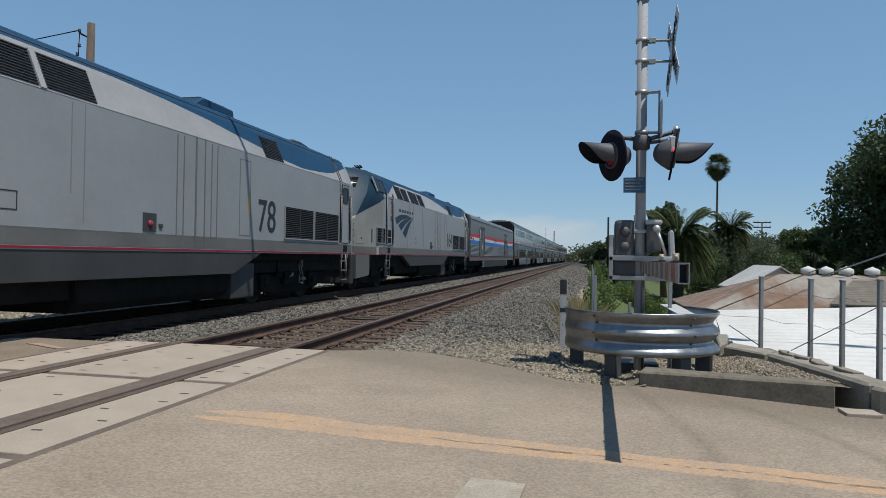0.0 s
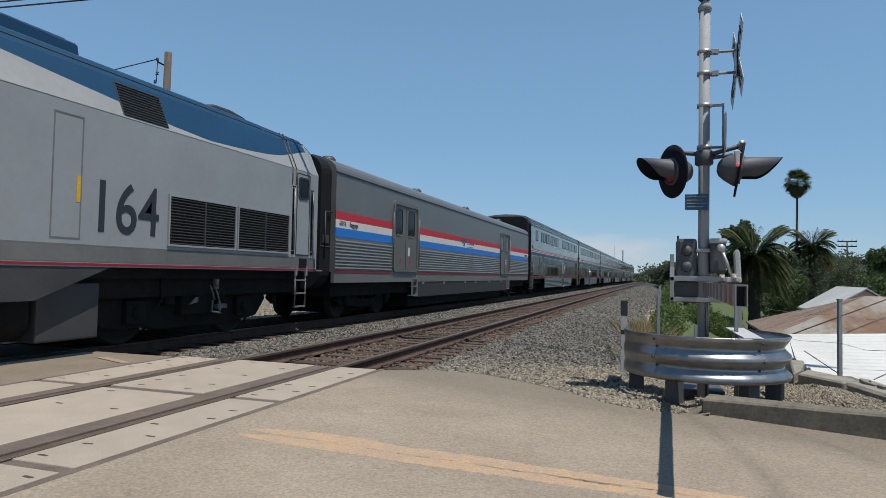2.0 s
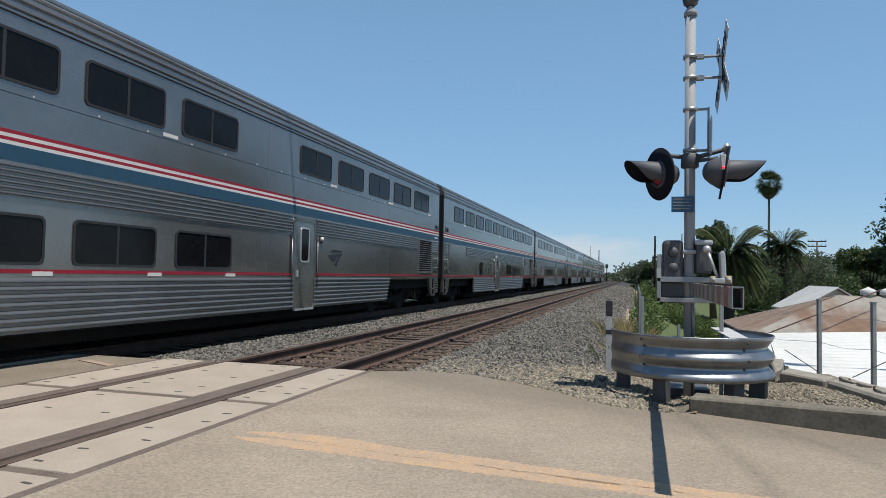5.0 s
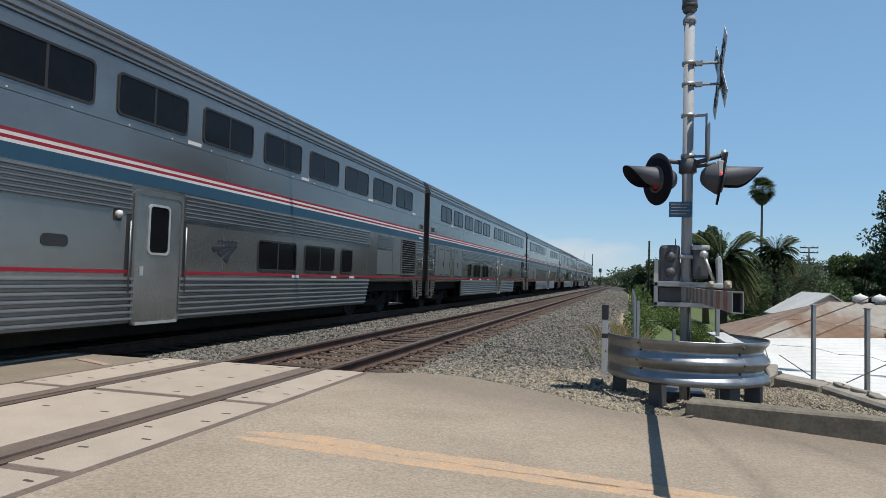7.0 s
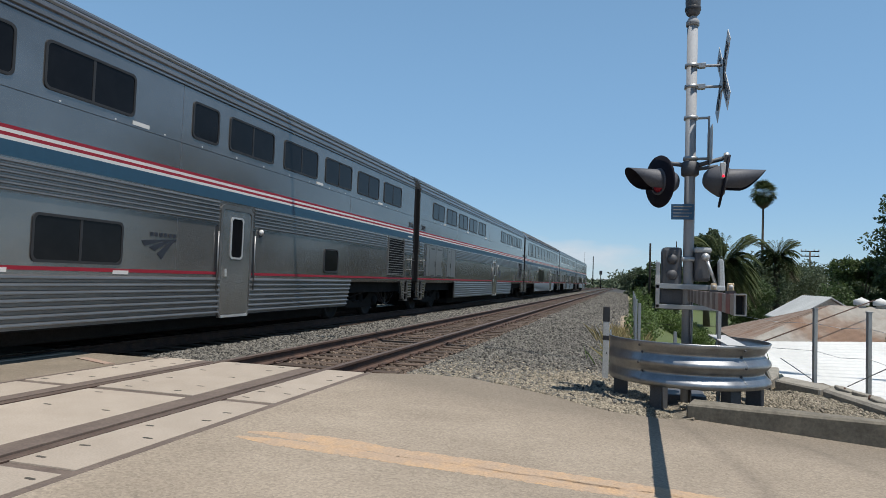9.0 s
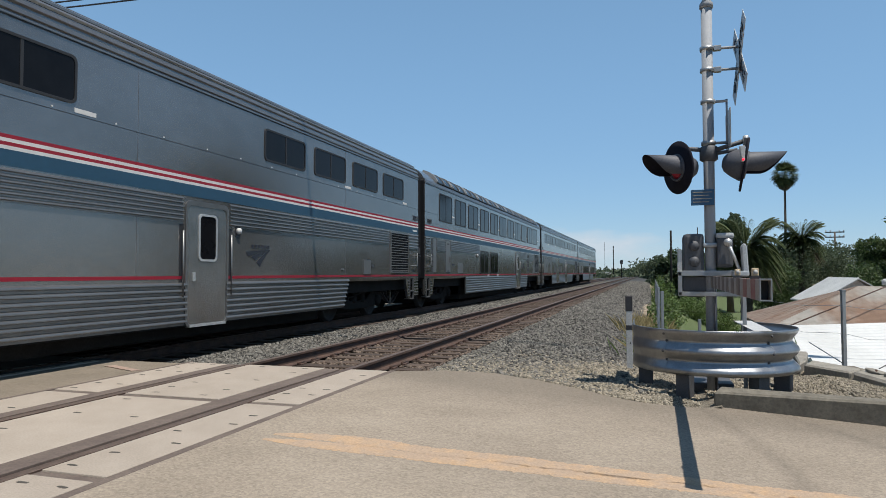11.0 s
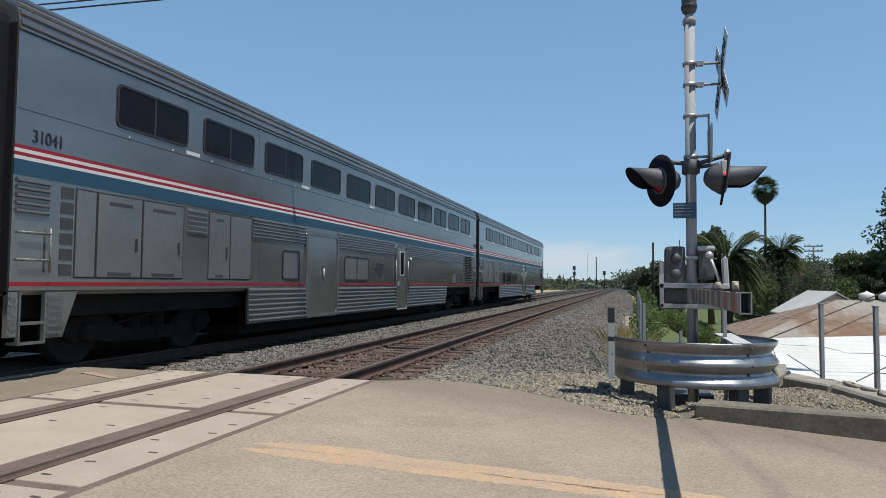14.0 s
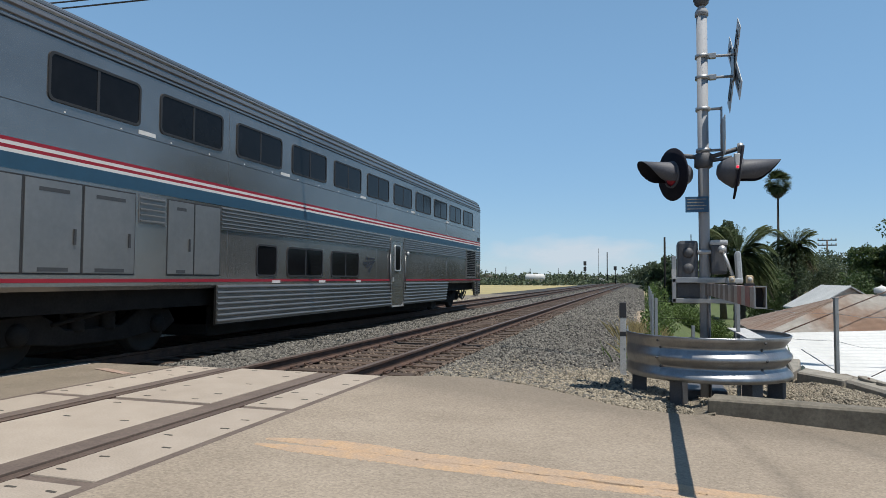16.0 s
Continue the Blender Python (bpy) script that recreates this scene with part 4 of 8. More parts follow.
def flasher(parent, x, y, z, turn, lit, tilt):
    """A round black target with a hooded red lamp; its face looks along -y before the turn."""
    m = pose(x, y, z, 0, 0, turn) @ pose(0, 0, 0, tilt)
    head = part("flasher", lathe([(0.0, -0.012), (0.30, -0.012), (0.305, 0.0), (0.30, 0.012), (0.0, 0.012)], pose(0, 0, 0, 90, 0, 0), 36), "target", parent, "round black target with hooded lamp")
    head.matrix_basis = m
    part("lamp_case", lathe([(0.0, -0.235), (0.05, -0.23), (0.10, -0.2), (0.145, -0.13), (0.185, -0.04), (0.19, 0.0)], pose(0, 0, 0, 90, 0, 0), 20), "casegrey", head)
    part("lens", lathe([(0.0, 0.05), (0.06, 0.045), (0.10, 0.03), (0.13, 0.013)], pose(0, 0, 0, 90, 0, 0), 24), "lens_lit" if lit else "lens", head)
    part("lens_ring", lathe([(0.13, 0.0), (0.13, 0.03), (0.155, 0.03), (0.16, 0.0)], pose(0, 0, 0, 90, 0, 0), 28), "hood", head)
    bm = bmesh.new()
    n = 32
    rows = []
    for r in (0.142, 0.134):
        for k in range(2):
            ring = []
            for i in range(n + 1):
                a = radians(-38 + 256 * i / n)
                reach = 0.02 if k == 0 else 0.02 + 0.40 * (0.36 + 0.64 * max(0.0, (math.sin(a) + 0.62) / 1.62) ** 0.6)
                ring.append(bm.verts.new((r * math.cos(a), -reach, r * math.sin(a))))
            rows.append(ring)
    for i in range(n):
        bm.faces.new((rows[0][i], rows[0][i + 1], rows[1][i + 1], rows[1][i]))
        # lip and lining take target black: shade inside the visor as colour
        bm.faces.new((rows[1][i], rows[1][i + 1], rows[3][i + 1], rows[3][i])).material_index = 1
        bm.faces.new((rows[3][i], rows[3][i + 1], rows[2][i + 1], rows[2][i])).material_index = 1
    bmesh.ops.recalc_face_normals(bm, faces=bm.faces[:])
    bmesh.ops.transform(bm, matrix=pose(0, 0, 0, -0.7 * tilt), verts=bm.verts[:])
    mesh_ob("hood", bm, ["hood", "target"], head, "long grey visor over the lamp, its inside shade painted black", smooth=True)
    part("hinge", box(-0.02, 0.02, 0.012, 0.05, 0.2, 0.3, 0.006), "mechgrey", head)
    return head


def build_signal():
    sig = empty("crossing_signal", pose(0, 0, 0), "grey mast with crossbuck, red flashers, gate motor and striped arm", "crossing signal")
    bm = tube((MX, MY, -0.45), (MX, MY, 4.30), 0.060, n=24)
    part("mast", bm, "mast", sig, "tall grey tubular mast")
    part("mast_base", box(MX - 0.24, MX + 0.24, MY + 0.1, MY + 0.6, -0.5, -0.06, 0.02), "mechgrey", sig)
    part("mast_cap", lathe([(0.075, 0.0), (0.075, 0.05), (0.03, 0.12), (0.03, 0.16)], pose(MX, MY, 4.28), 16), "mast", sig)
    bell = part("bell", lathe([(0.0, 0.0), (0.05, 0.0), (0.08, 0.03), (0.085, 0.16), (0.085, 0.22), (0.07, 0.27), (0.0, 0.29)], pose(MX, MY, 4.40), 18), "mechgrey", sig, "grey crossing bell on the mast top")
    part("bell_band", lathe([(0.087, 0.06), (0.09, 0.065), (0.09, 0.1), (0.087, 0.105)], pose(MX, MY, 4.40), 18), "black", bell)
    # crossbuck facing the traffic, hung on two arms; its face looks along +x
    for z in (3.55, 3.80):
        part("sign_arm", tube((MX, MY, z), (1.02, MY + 0.02, z), 0.016, n=8), "mast", sig)
        part("clamp", lathe([(0.068, -0.02), (0.08, -0.02), (0.08, 0.02), (0.068, 0.02)], pose(MX, MY, z), 18), "galv", sig)
        part("clamp_bolt", box(MX + 0.07, MX + 0.15, MY - 0.03, MY + 0.03, z - 0.03, z + 0.03, 0.006), "galv", sig)
    buck = part("crossbuck", box(1.015, 1.02, MY - 0.1, MY + 0.12, 3.5, 3.85), "galv", sig, "white crossbuck seen nearly edge on")
    for i, ang in enumerate((45, -45)):
        blade = part("blade", box(-0.003 - 0.004 * i, 0.003 - 0.004 * i, -0.115, 0.115, -0.54, 0.54), "signwhite", buck)
        blade.matrix_basis = pose(1.03 + 0.012 * i, MY + 0.02, 3.655, 0, 0, CROSSBUCK_TURN) @ pose(0, 0, 0, ang, 0, 0)
        word = ("RAILROAD", "CROSSING")[i]
        for sgn, side in ((1, -1), (1, 1)):
            cu = lettering(word, blade, 0, 0, 0, 0.13, "ink", 1.0, "lettering")
            w = max(v.co.x for v in cu.data.vertices)
            cu.matrix_basis = (pose(-0.009, 0, 0, 0, 0, 0) if side < 0 else pose(0.009, 0, 0, 0, 0, 180)) @ pose(0, 0.065, 0, 0, 0, 0) @ Matrix(((0, 0, -1, 0), (0, -1, 0, 0), (-1, 0, 0, 0), (0, 0, 0, 1))) @ Matrix.Translation((-w / 2, 0, 0))
    # track-count sign below the crossbuck
    for z in (2.70, 3.18):
        part("sign_arm", tube((MX, MY, z), (0.90, MY, z), 0.016, n=8), "mast", sig)
        part("clamp", lathe([(0.068, -0.02), (0.08, -0.02), (0.08, 0.02), (0.068, 0.02)], pose(MX, MY, z), 18), "galv", sig)
    part("tracks_sign", box(0.895, 0.905, MY - 0.25, MY + 0.2, 2.62, 3.05, 0.003), "signwhite", sig)
    part("sign_strut", tube((0.89, MY, 2.70), (0.89, MY, 3.2), 0.012, n=8), "mast", sig)
    # flashers: a pair each way on a cross arm
    bm = tube((MX - 0.36, MY - 0.04, 2.66), (MX, MY, 2.62), 0.026, n=12)
    tube((MX, MY, 2.60), (MX + 0.38, MY - 0.05, 2.70), 0.026, n=12, bm=bm)
    tube((MX, MY, 2.57), (MX + 0.3, MY - 0.05, 2.60), 0.022, n=12, bm=bm)
    part("cross_arm", bm, "mechgrey", sig)
    part("junction_box", lathe([(0.07, -0.09), (0.10, -0.07), (0.10, 0.07), (0.07, 0.09)], pose(MX, MY, 2.58), 18), "mechgrey", sig)
    for x, turn, lit, tilt in ((MX - 0.34, -61, True, 3), (MX + 0.36, 85, False, 10)):
        flasher(sig, x, MY - 0.1, 2.42, turn, lit, tilt)
    part("side_light", lathe([(0.0, 0.01), (0.011, 0.008), (0.014, 0.0), (0.014, -0.02)], pose(MX + 0.31, MY - 0.425, 2.43, 90, 0, 0), 12), "side_lit", sig, "small glowing red side light")
    part("arm_fitting", lathe([(0.0, 0.06), (0.03, 0.05), (0.036, 0.0), (0.03, -0.04)], pose(MX + 0.385, MY - 0.07, 2.70), 12), "silver", sig)
    part("side_reflector", prism([(MX + 0.275, 2.58), (MX + 0.335, 2.58), (MX + 0.325, 2.41), (MX + 0.295, 2.41)], "y", MY - 0.42, MY - 0.36, bevel=0.006), "signwhite", sig)
    # blue notice plate with unreadable writing
    notice = part("notice_plate", box(0.485, 0.735, MY - 0.085, MY - 0.075, 1.98, 2.16, 0.003), "signblue", sig, "blue notice plate with rows of small writing")
    for i in range(4):
        part("lettering_bar", box(0.505, 0.71 - 0.03 * (i % 2), MY - 0.0885, MY - 0.086, 2.125 - i * 0.037, 2.134 - i * 0.037), "armwhite", notice)
    # gate motor and its frame
    case = part("gate_motor", box(0.40, 0.62, MY - 0.05, MY + 0.35, 1.19, 1.66, 0.04), "mechgrey", sig, "dark cast gate motor case")
    for z in (1.34, 1.52):
        part("cover_boss", lathe([(0.0, 0.03), (0.05, 0.025), (0.06, 0.0)], pose(0.51, MY - 0.05, z, 90, 0, 0), 16), "mechgrey", case)
    part("motor_cover", box(0.75, 0.92, MY - 0.12, MY + 0.25, 1.27, 1.62, 0.04), "mechgrey", sig)
    part("motor_lid", box(0.74, 0.93, MY - 0.13, MY + 0.26, 1.60, 1.66, 0.025), "mechlight", sig)
    part("crank_rod", tube((0.86, MY - 0.16, 1.55), (0.97, MY - 0.18, 1.24), 0.018, n=8), "silver", sig)
    part("crank_knob", lathe([(0.0, 0.04), (0.04, 0.03), (0.045, 0.0)], pose(0.86, MY - 0.16, 1.55, 90, 0, 0), 14), "silver", sig)
    br = part("arm_bracket", prism([(1.0, 1.2), (1.06, 1.2), (1.045, 1.5), (1.02, 1.54), (0.985, 1.5)], "y", MY - 0.24, MY - 0.12, bevel=0.012), "silver", sig, "bright cast arm bracket")
    part("bracket_foot", box(0.90, 1.06, MY - 0.26, MY - 0.1, 1.17, 1.23, 0.015), "silver", sig)
    for z0, z1, x0, x1 in ((1.175, 1.235, 0.33, 1.0), (0.945, 0.995, 0.33, 1.06)):
        part("frame_bar", box(x0, x1, MY - 0.1, MY - 0.05, z0, z1, 0.005), "galv", sig)
    part("frame_upright", box(0.33, 0.375, MY - 0.1, MY - 0.04, 0.95, 1.48, 0.006), "galv", sig)
    part("white_tape", box(0.328, 0.377, MY - 0.104, MY - 0.036, 1.22, 1.33), "signwhite", sig)
    part("back_panel", box(0.385, 0.66, MY - 0.02, MY + 0.05, 1.0, 1.17, 0.01), "mechgrey", sig)
    part("frame_leg", box(1.005, 1.045, MY - 0.1, MY - 0.06, -0.3, 0.95, 0.005), "galv", sig)
    bm = tube((MX + 0.03, MY - 0.075, -0.3), (MX + 0.03, MY - 0.075, 1.18), 0.012, n=8)
    part("cable", bm, "black", sig)
    part("u_clamp", box(MX - 0.09, MX + 0.11, MY - 0.1, MY + 0.08, 1.17, 1.23, 0.02), "galv", sig)
    part("u_clamp", box(MX - 0.085, MX + 0.085, MY - 0.085, MY + 0.085, 1.50, 1.55, 0.02), "galv", sig)
    # striped hollow gate arm pointing over the road
    arm = part("gate_arm", ring_arm(4.22, 7.95, 0.030, 0.027, 0.125), "armwhite", sig, "hollow aluminium gate arm with faded red and white stripes")
    arm.matrix_basis = pose(0.60, 0, 1.045, 0, 0, -0.75)
    for i in range(9):
        y = 4.42 + i * 0.40
        part("red_stripe", ring_arm(y, y + 0.2, 0.0312, 0.03, 0.1262), "signred" if i < 2 else "stripebrown", arm)
    part("arm_end", ring_arm(4.20, 4.235, 0.033, 0.027, 0.131), "galv", arm)
    # black plug added: the dark inside of the hollow arm as colour
    part("arm_core", box(-0.026, 0.026, 4.30, 4.32, 0.005, 0.12), "black", arm)
    for y in (4.62, 5.6):
        lamp = part("arm_lamp", box(-0.02, 0.02, y, y + 0.05, 0.142, 0.195, 0.008), "amber", arm, "small cream warning lamp on the arm")
        part("lens", lathe([(0.0, 0.01), (0.012, 0.007), (0.015, 0.0)], pose(0.0, y, 0.17, 90, 0, 0), 12), "signwhite", lamp)
        part("lamp_base", box(-0.024, 0.024, y - 0.04, y + 0.1, 0.126, 0.143), "black", lamp)
    part("counterweight", box(-0.26, -0.06, 8.35, 8.75, -0.12, 0.1, 0.02), "mechgrey", arm)


def ring_arm(y0, y1, w_out, w_in, h):
    """A hollow square tube along y."""
    t = w_out - w_in if w_out - w_in > 0.002 else 0.002
    bm = bmesh.new()
    outer = [(-w_out, 0), (w_out, 0), (w_out, h), (-w_out, h)]
    inner = [(-w_out + 0.006, 0.006), (w_out - 0.006, 0.006), (w_out - 0.006, h - 0.006), (-w_out + 0.006, h - 0.006)]
    o0, o1, i0, i1 = ([bm.verts.new((x, y, z)) for x, z in pts] for pts, y in ((outer, y0), (outer, y1), (inner, y0), (inner, y1)))
    for i in range(4):
        j = (i + 1) % 4
        bm.faces.new((o0[i], o0[j], o1[j], o1[i]))
        bm.faces.new((i0[i], i1[i], i1[j], i0[j]))
        bm.faces.new((o0[i], i0[i], i0[j], o0[j]))
        bm.faces.new((o1[i], o1[j], i1[j], i1[i]))
    bmesh.ops.recalc_face_normals(bm, faces=bm.faces[:])
    return bm


CROSSBUCK_TURN = 2.0
build_signal()


def build_guard():
    guard = empty("crash_barrier", pose(0, 0, 0), "curved galvanised corrugated barrier on short posts round the mast", "barrier")
    cx, cy, r = 0.732, 8.57, 0.87
    prof = [(0.065, 0.585), (0.072, 0.575), (0.055, 0.53), (0.008, 0.47), (0.0, 0.45), (0.008, 0.43), (0.065, 0.375), (0.078, 0.345), (0.065, 0.315), (0.008, 0.26), (0.0, 0.24), (0.008, 0.22), (0.065, 0.165), (0.08, 0.135), (0.07, 0.105), (0.04, 0.09)]
    path = []
    for i in range(8):
        path.append((cx - r, 9.55 - (9.55 - cy) * i / 8, -1.0, 0.0))
    for i in range(41):
        a = radians(180 + 235 * i / 40)
        rr = r if i < 26 else r - 0.10 * (i - 26) / 14
        path.append((cx + rr * math.cos(a), cy + rr * math.sin(a), math.cos(a), math.sin(a)))
    verts, faces = [], []
    n = len(prof)
    for off in (0.0, -0.006):
        for i, (x, y, nx, ny) in enumerate(path):
            deep = 0.18 + 0.82 * min(1.0, max(0.0, (i - 14) / 3.0))
            for o, z in prof:
                o = 0.05 + (o - 0.05) * deep
                verts.append((x + nx * (o + off), y + ny * (o + off), z))
    k = len(path) * n
    for i in range(len(path) - 1):
        for j in range(n - 1):
            q = (i * n + j, (i + 1) * n + j, (i + 1) * n + j + 1, i * n + j + 1)
            faces.append(q[::-1])
            faces.append(tuple(k + v for v in q))
        faces.append((i * n, (i + 1) * n, k + (i + 1) * n, k + i * n))
    from_data("beam", verts, faces, "beam", guard, "corrugated galvanised beam", smooth=True)
    for a_deg, nm in ((180, 0), (243, 1), (302, 2), (338, 3)):
        a = radians(a_deg)
        x, y = cx + (r - 0.1) * math.cos(a), cy + (r - 0.1) * math.sin(a)
        p = part("post", box(-0.07, 0.07, -0.085, 0.085, -0.6, 0.40, 0.012), "mechgrey" if nm != 9 else "tie", guard, "dark timber post")
        p.matrix_basis = pose(x, y, 0, 0, 0, a_deg + 90)
    for a_deg in (180, 232, 305):
        a = radians(a_deg)
        for z in (0.53, 0.45, 0.34, 0.24):
            b = part("bolt", lathe([(0.0, 0.012), (0.012, 0.01), (0.016, 0.0)], pose(0, 0, 0, 0, 90, 0), 8), "mechgrey", guard)
            o = 0.075 if z in (0.34,) else (0.055 if z == 0.53 else 0.004)
            b.matrix_basis = pose(cx + (r + o) * math.cos(a), cy + (r + o) * math.sin(a), z, 0, 0, a_deg)
    for a_deg in (233, 306):
        a0, a1 = radians(a_deg), radians(a_deg + 0.6)
        v = []
        for a in (a0, a1):
            for o, z in prof:
                v.append((cx + (r + o + 0.004) * math.cos(a), cy + (r + o + 0.004) * math.sin(a), z))
        f = [(j, n + j, n + j + 1, j + 1) for j in range(n - 1)]
        from_data("lap_joint", v, [q[::-1] for q in f], "galv", guard)
    plate = part("white_plate", box(0.0, 0.2, -0.28, 0.28, 0.0, 0.012, 0.004), "signwhite", guard, "white plate lying on the rim")
    plate.matrix_basis = pose(1.0, 7.98, 0.615, 7, 0, 14)
    mk = empty("delineator_post", pose(-0.28, 10.4, 0), "white marker post with a black top", "marker post")
    part("stake", box(-0.045, 0.045, -0.012, 0.012, -0.6, 0.64, 0.006), "signwhite", mk)
    part("top_band", box(-0.052, 0.052, -0.016, 0.016, 0.63, 0.86, 0.008), "black", mk)
    part("band", box(-0.047, 0.047, -0.0135, 0.0135, 0.35, 0.42), "black", mk)


build_guard()


# ---- plants ----
# tree greens are lifted for haze
M["leaf"] = material("dark_green_leaves", (0.07, 0.102, 0.046), 0.6, thin=0.42, second=(0.052, 0.078, 0.036), scale=0.8, amount=0.9, fine=6, fine_amount=0.2, island=0.5)
M["leaf2"] = material("mid_green_leaves", (0.078, 0.115, 0.038), 0.6, thin=0.4, second=(0.056, 0.085, 0.03), scale=0.9, amount=0.9, fine=6, fine_amount=0.2, island=0.5)
# paler and greyer: distance haze put into the leaf colour
M["leaf3"] = material("haze_tinted_far_leaves", (0.082, 0.106, 0.058), 0.7, thin=0.4, second=(0.062, 0.084, 0.046), scale=0.3, amount=0.9, fine=2, fine_amount=0.2, island=0.4)
M["weedleaf"] = material("light_green_weed_leaves", (0.105, 0.155, 0.036), 0.6, thin=0.35, second=(0.065, 0.105, 0.026), scale=1.2, amount=0.9, fine=8, fine_amount=0.25, island=0.5)
M["frond"] = material("palm_frond", (0.056, 0.078, 0.03), 0.75, thin=0.3, spec=0.25, second=(0.0756, 0.0882, 0.0378), scale=0.7, amount=0.8, fine=6, island=0.3, random_tint=0.25)
M["deadfrond"] = material("dry_palm_frond", (0.115, 0.09, 0.055), 0.8, second=(0.075, 0.058, 0.036), scale=1.2, amount=0.8, fine=8, random_tint=0.25)
M["palmbark"] = material("dark_palm_bark", (0.06, 0.048, 0.038), 0.95, second=(0.035, 0.028, 0.022), scale=3, amount=0.9, fine=20, bump=0.8, bump_scale=14)
M["bark"] = material("grey_brown_bark", (0.1092, 0.084, 0.063), 0.9, second=(0.0672, 0.0504, 0.0378), scale=3, amount=0.9, fine=20, bump=0.8, bump_scale=14)


def leaves(name, blobs, count, size, mat, parent=None, label="", seed=0, flat=0.35):
    """Small folded leaf clumps scattered through uneven blobs (centre, radii)."""
    rng = np.random.default_rng(seed)
    vols = np.array([r[0] * r[1] * r[2] for c, r in blobs]) ** 0.8
    pick = rng.choice(len(blobs), count, p=vols / vols.sum())
    c = np.array([b[0] for b in blobs])[pick]
    r = np.array([b[1] for b in blobs])[pick]
    d = rng.normal(size=(count, 3))
    d /= np.linalg.norm(d, axis=1, keepdims=True)
    rad = rng.uniform(0.35, 1.0, (count, 1)) ** 0.45 * (1 + 0.16 * np.sin(d[:, :1] * 7 + pick[:, None]) + 0.14 * np.sin(d[:, 2:] * 9 + d[:, 1:2] * 6))
    p = c + d * r * rad
    s = rng.uniform(size[0], size[1], (count, 1))
    a = rng.normal(size=(count, 3)) + d * 0.3
    a /= np.linalg.norm(a, axis=1, keepdims=True)
    b = np.cross(a, rng.normal(size=(count, 3)))
    b /= np.linalg.norm(b, axis=1, keepdims=True)
    nrm = np.cross(a, b)
    v = np.stack([p - a * s, p + b * s * 0.55 + nrm * s * 0.15, p + a * s, p - b * s * 0.55 + nrm * s * 0.15], 1)
    me = bpy.data.meshes.new(name)
    tri = np.array([(0, 1, 2), (0, 2, 3)])
    faces = (tri[None] + (np.arange(count) * 4)[:, None, None]).reshape(-1, 3)
    me.vertices.add(count * 4)
    me.vertices.foreach_set("co", v.reshape(-1).astype(np.float32))
    me.loops.add(len(faces) * 3)
    me.loops.foreach_set("vertex_index", faces.reshape(-1).astype(np.int32))
    me.polygons.add(len(faces))
    me.polygons.foreach_set("loop_start", np.arange(0, len(faces) * 3, 3, dtype=np.int32))
    me.update(calc_edges=True)
    me.materials.append(M[mat])
    ob = new(name, me)
    if parent:
        ob.parent = parent
    if label:
        tagged(ob, label)
    return ob


def tree(name, x, y, z, h, spread_r, label, mat="leaf", count=6000, leaf=(0.12, 0.3), seed=1, low=0.3, blobs_n=14):
    rng = random.Random(seed)
    t = empty(name, pose(x, y, z), label, "tree")
    bm = tube((0, 0, -0.3), (0.1 * h * rng.uniform(-0.3, 0.3), 0, h * 0.45), 0.035 * h, 0.02 * h, n=10)
    blobs = []
    for i in range(blobs_n):
        a = rng.uniform(0, 6.28)
        zz = h * rng.uniform(low, 0.93)
        k = math.sqrt(max(0.05, 1 - ((zz / h - 0.58) / 0.5) ** 2))
        rr = spread_r * k * rng.uniform(0.25, 0.8)
        c = (rr * math.cos(a), rr * math.sin(a), zz)
        s = spread_r * rng.uniform(0.3, 0.48)
        blobs.append((c, (s, s, s * rng.uniform(0.65, 0.95))))
        tube((0, 0, h * rng.uniform(0.25, 0.45)), c, 0.012 * h, 0.004 * h, n=6, bm=bm)
    part("trunk", bm, "bark", t)
    leaves("crown", blobs, count, leaf, mat, t, seed=seed)
    return t


def frond_mesh(name, length, droop, leaflet, mat, n=26, rise=0.5):
    """An arching rachis with two rows of narrow leaflets."""
    def maker():
        v, f = [], []
        pts = []
        for i in range(n + 1):
            s = i / n
            pts.append(Vector((length * (s - 0.12 * droop * s * s), 0, length * (rise * s - droop * s * s))))
        for i in range(n):
            a, b = pts[i], pts[i + 1]
            w = 0.03 * length / 4 * (1 - i / n) + 0.006
            k = len(v)
            v += [(a.x, -w, a.z), (a.x, w, a.z), (b.x, w, b.z), (b.x, -w, b.z)]
            f.append((k, k + 1, k + 2, k + 3))
            if i < 2:
                continue
            s = i / n
            ln = leaflet * (math.sin(math.pi * min(1, 0.12 + s * 0.9)) ** 0.6)
            for side in (1, -1):
                k = len(v)
                tip = a + Vector((ln * 0.55, side * ln * 0.75, -ln * (0.18 + 0.35 * s)))
                v += [(a.x, side * 0.01, a.z), (a.x + 0.10 * length / 4, side * 0.01, a.z), tuple(tip)]
                f.append((k, k + 1, k + 2))
        return from_data(name, v, f, mat)
    return maker


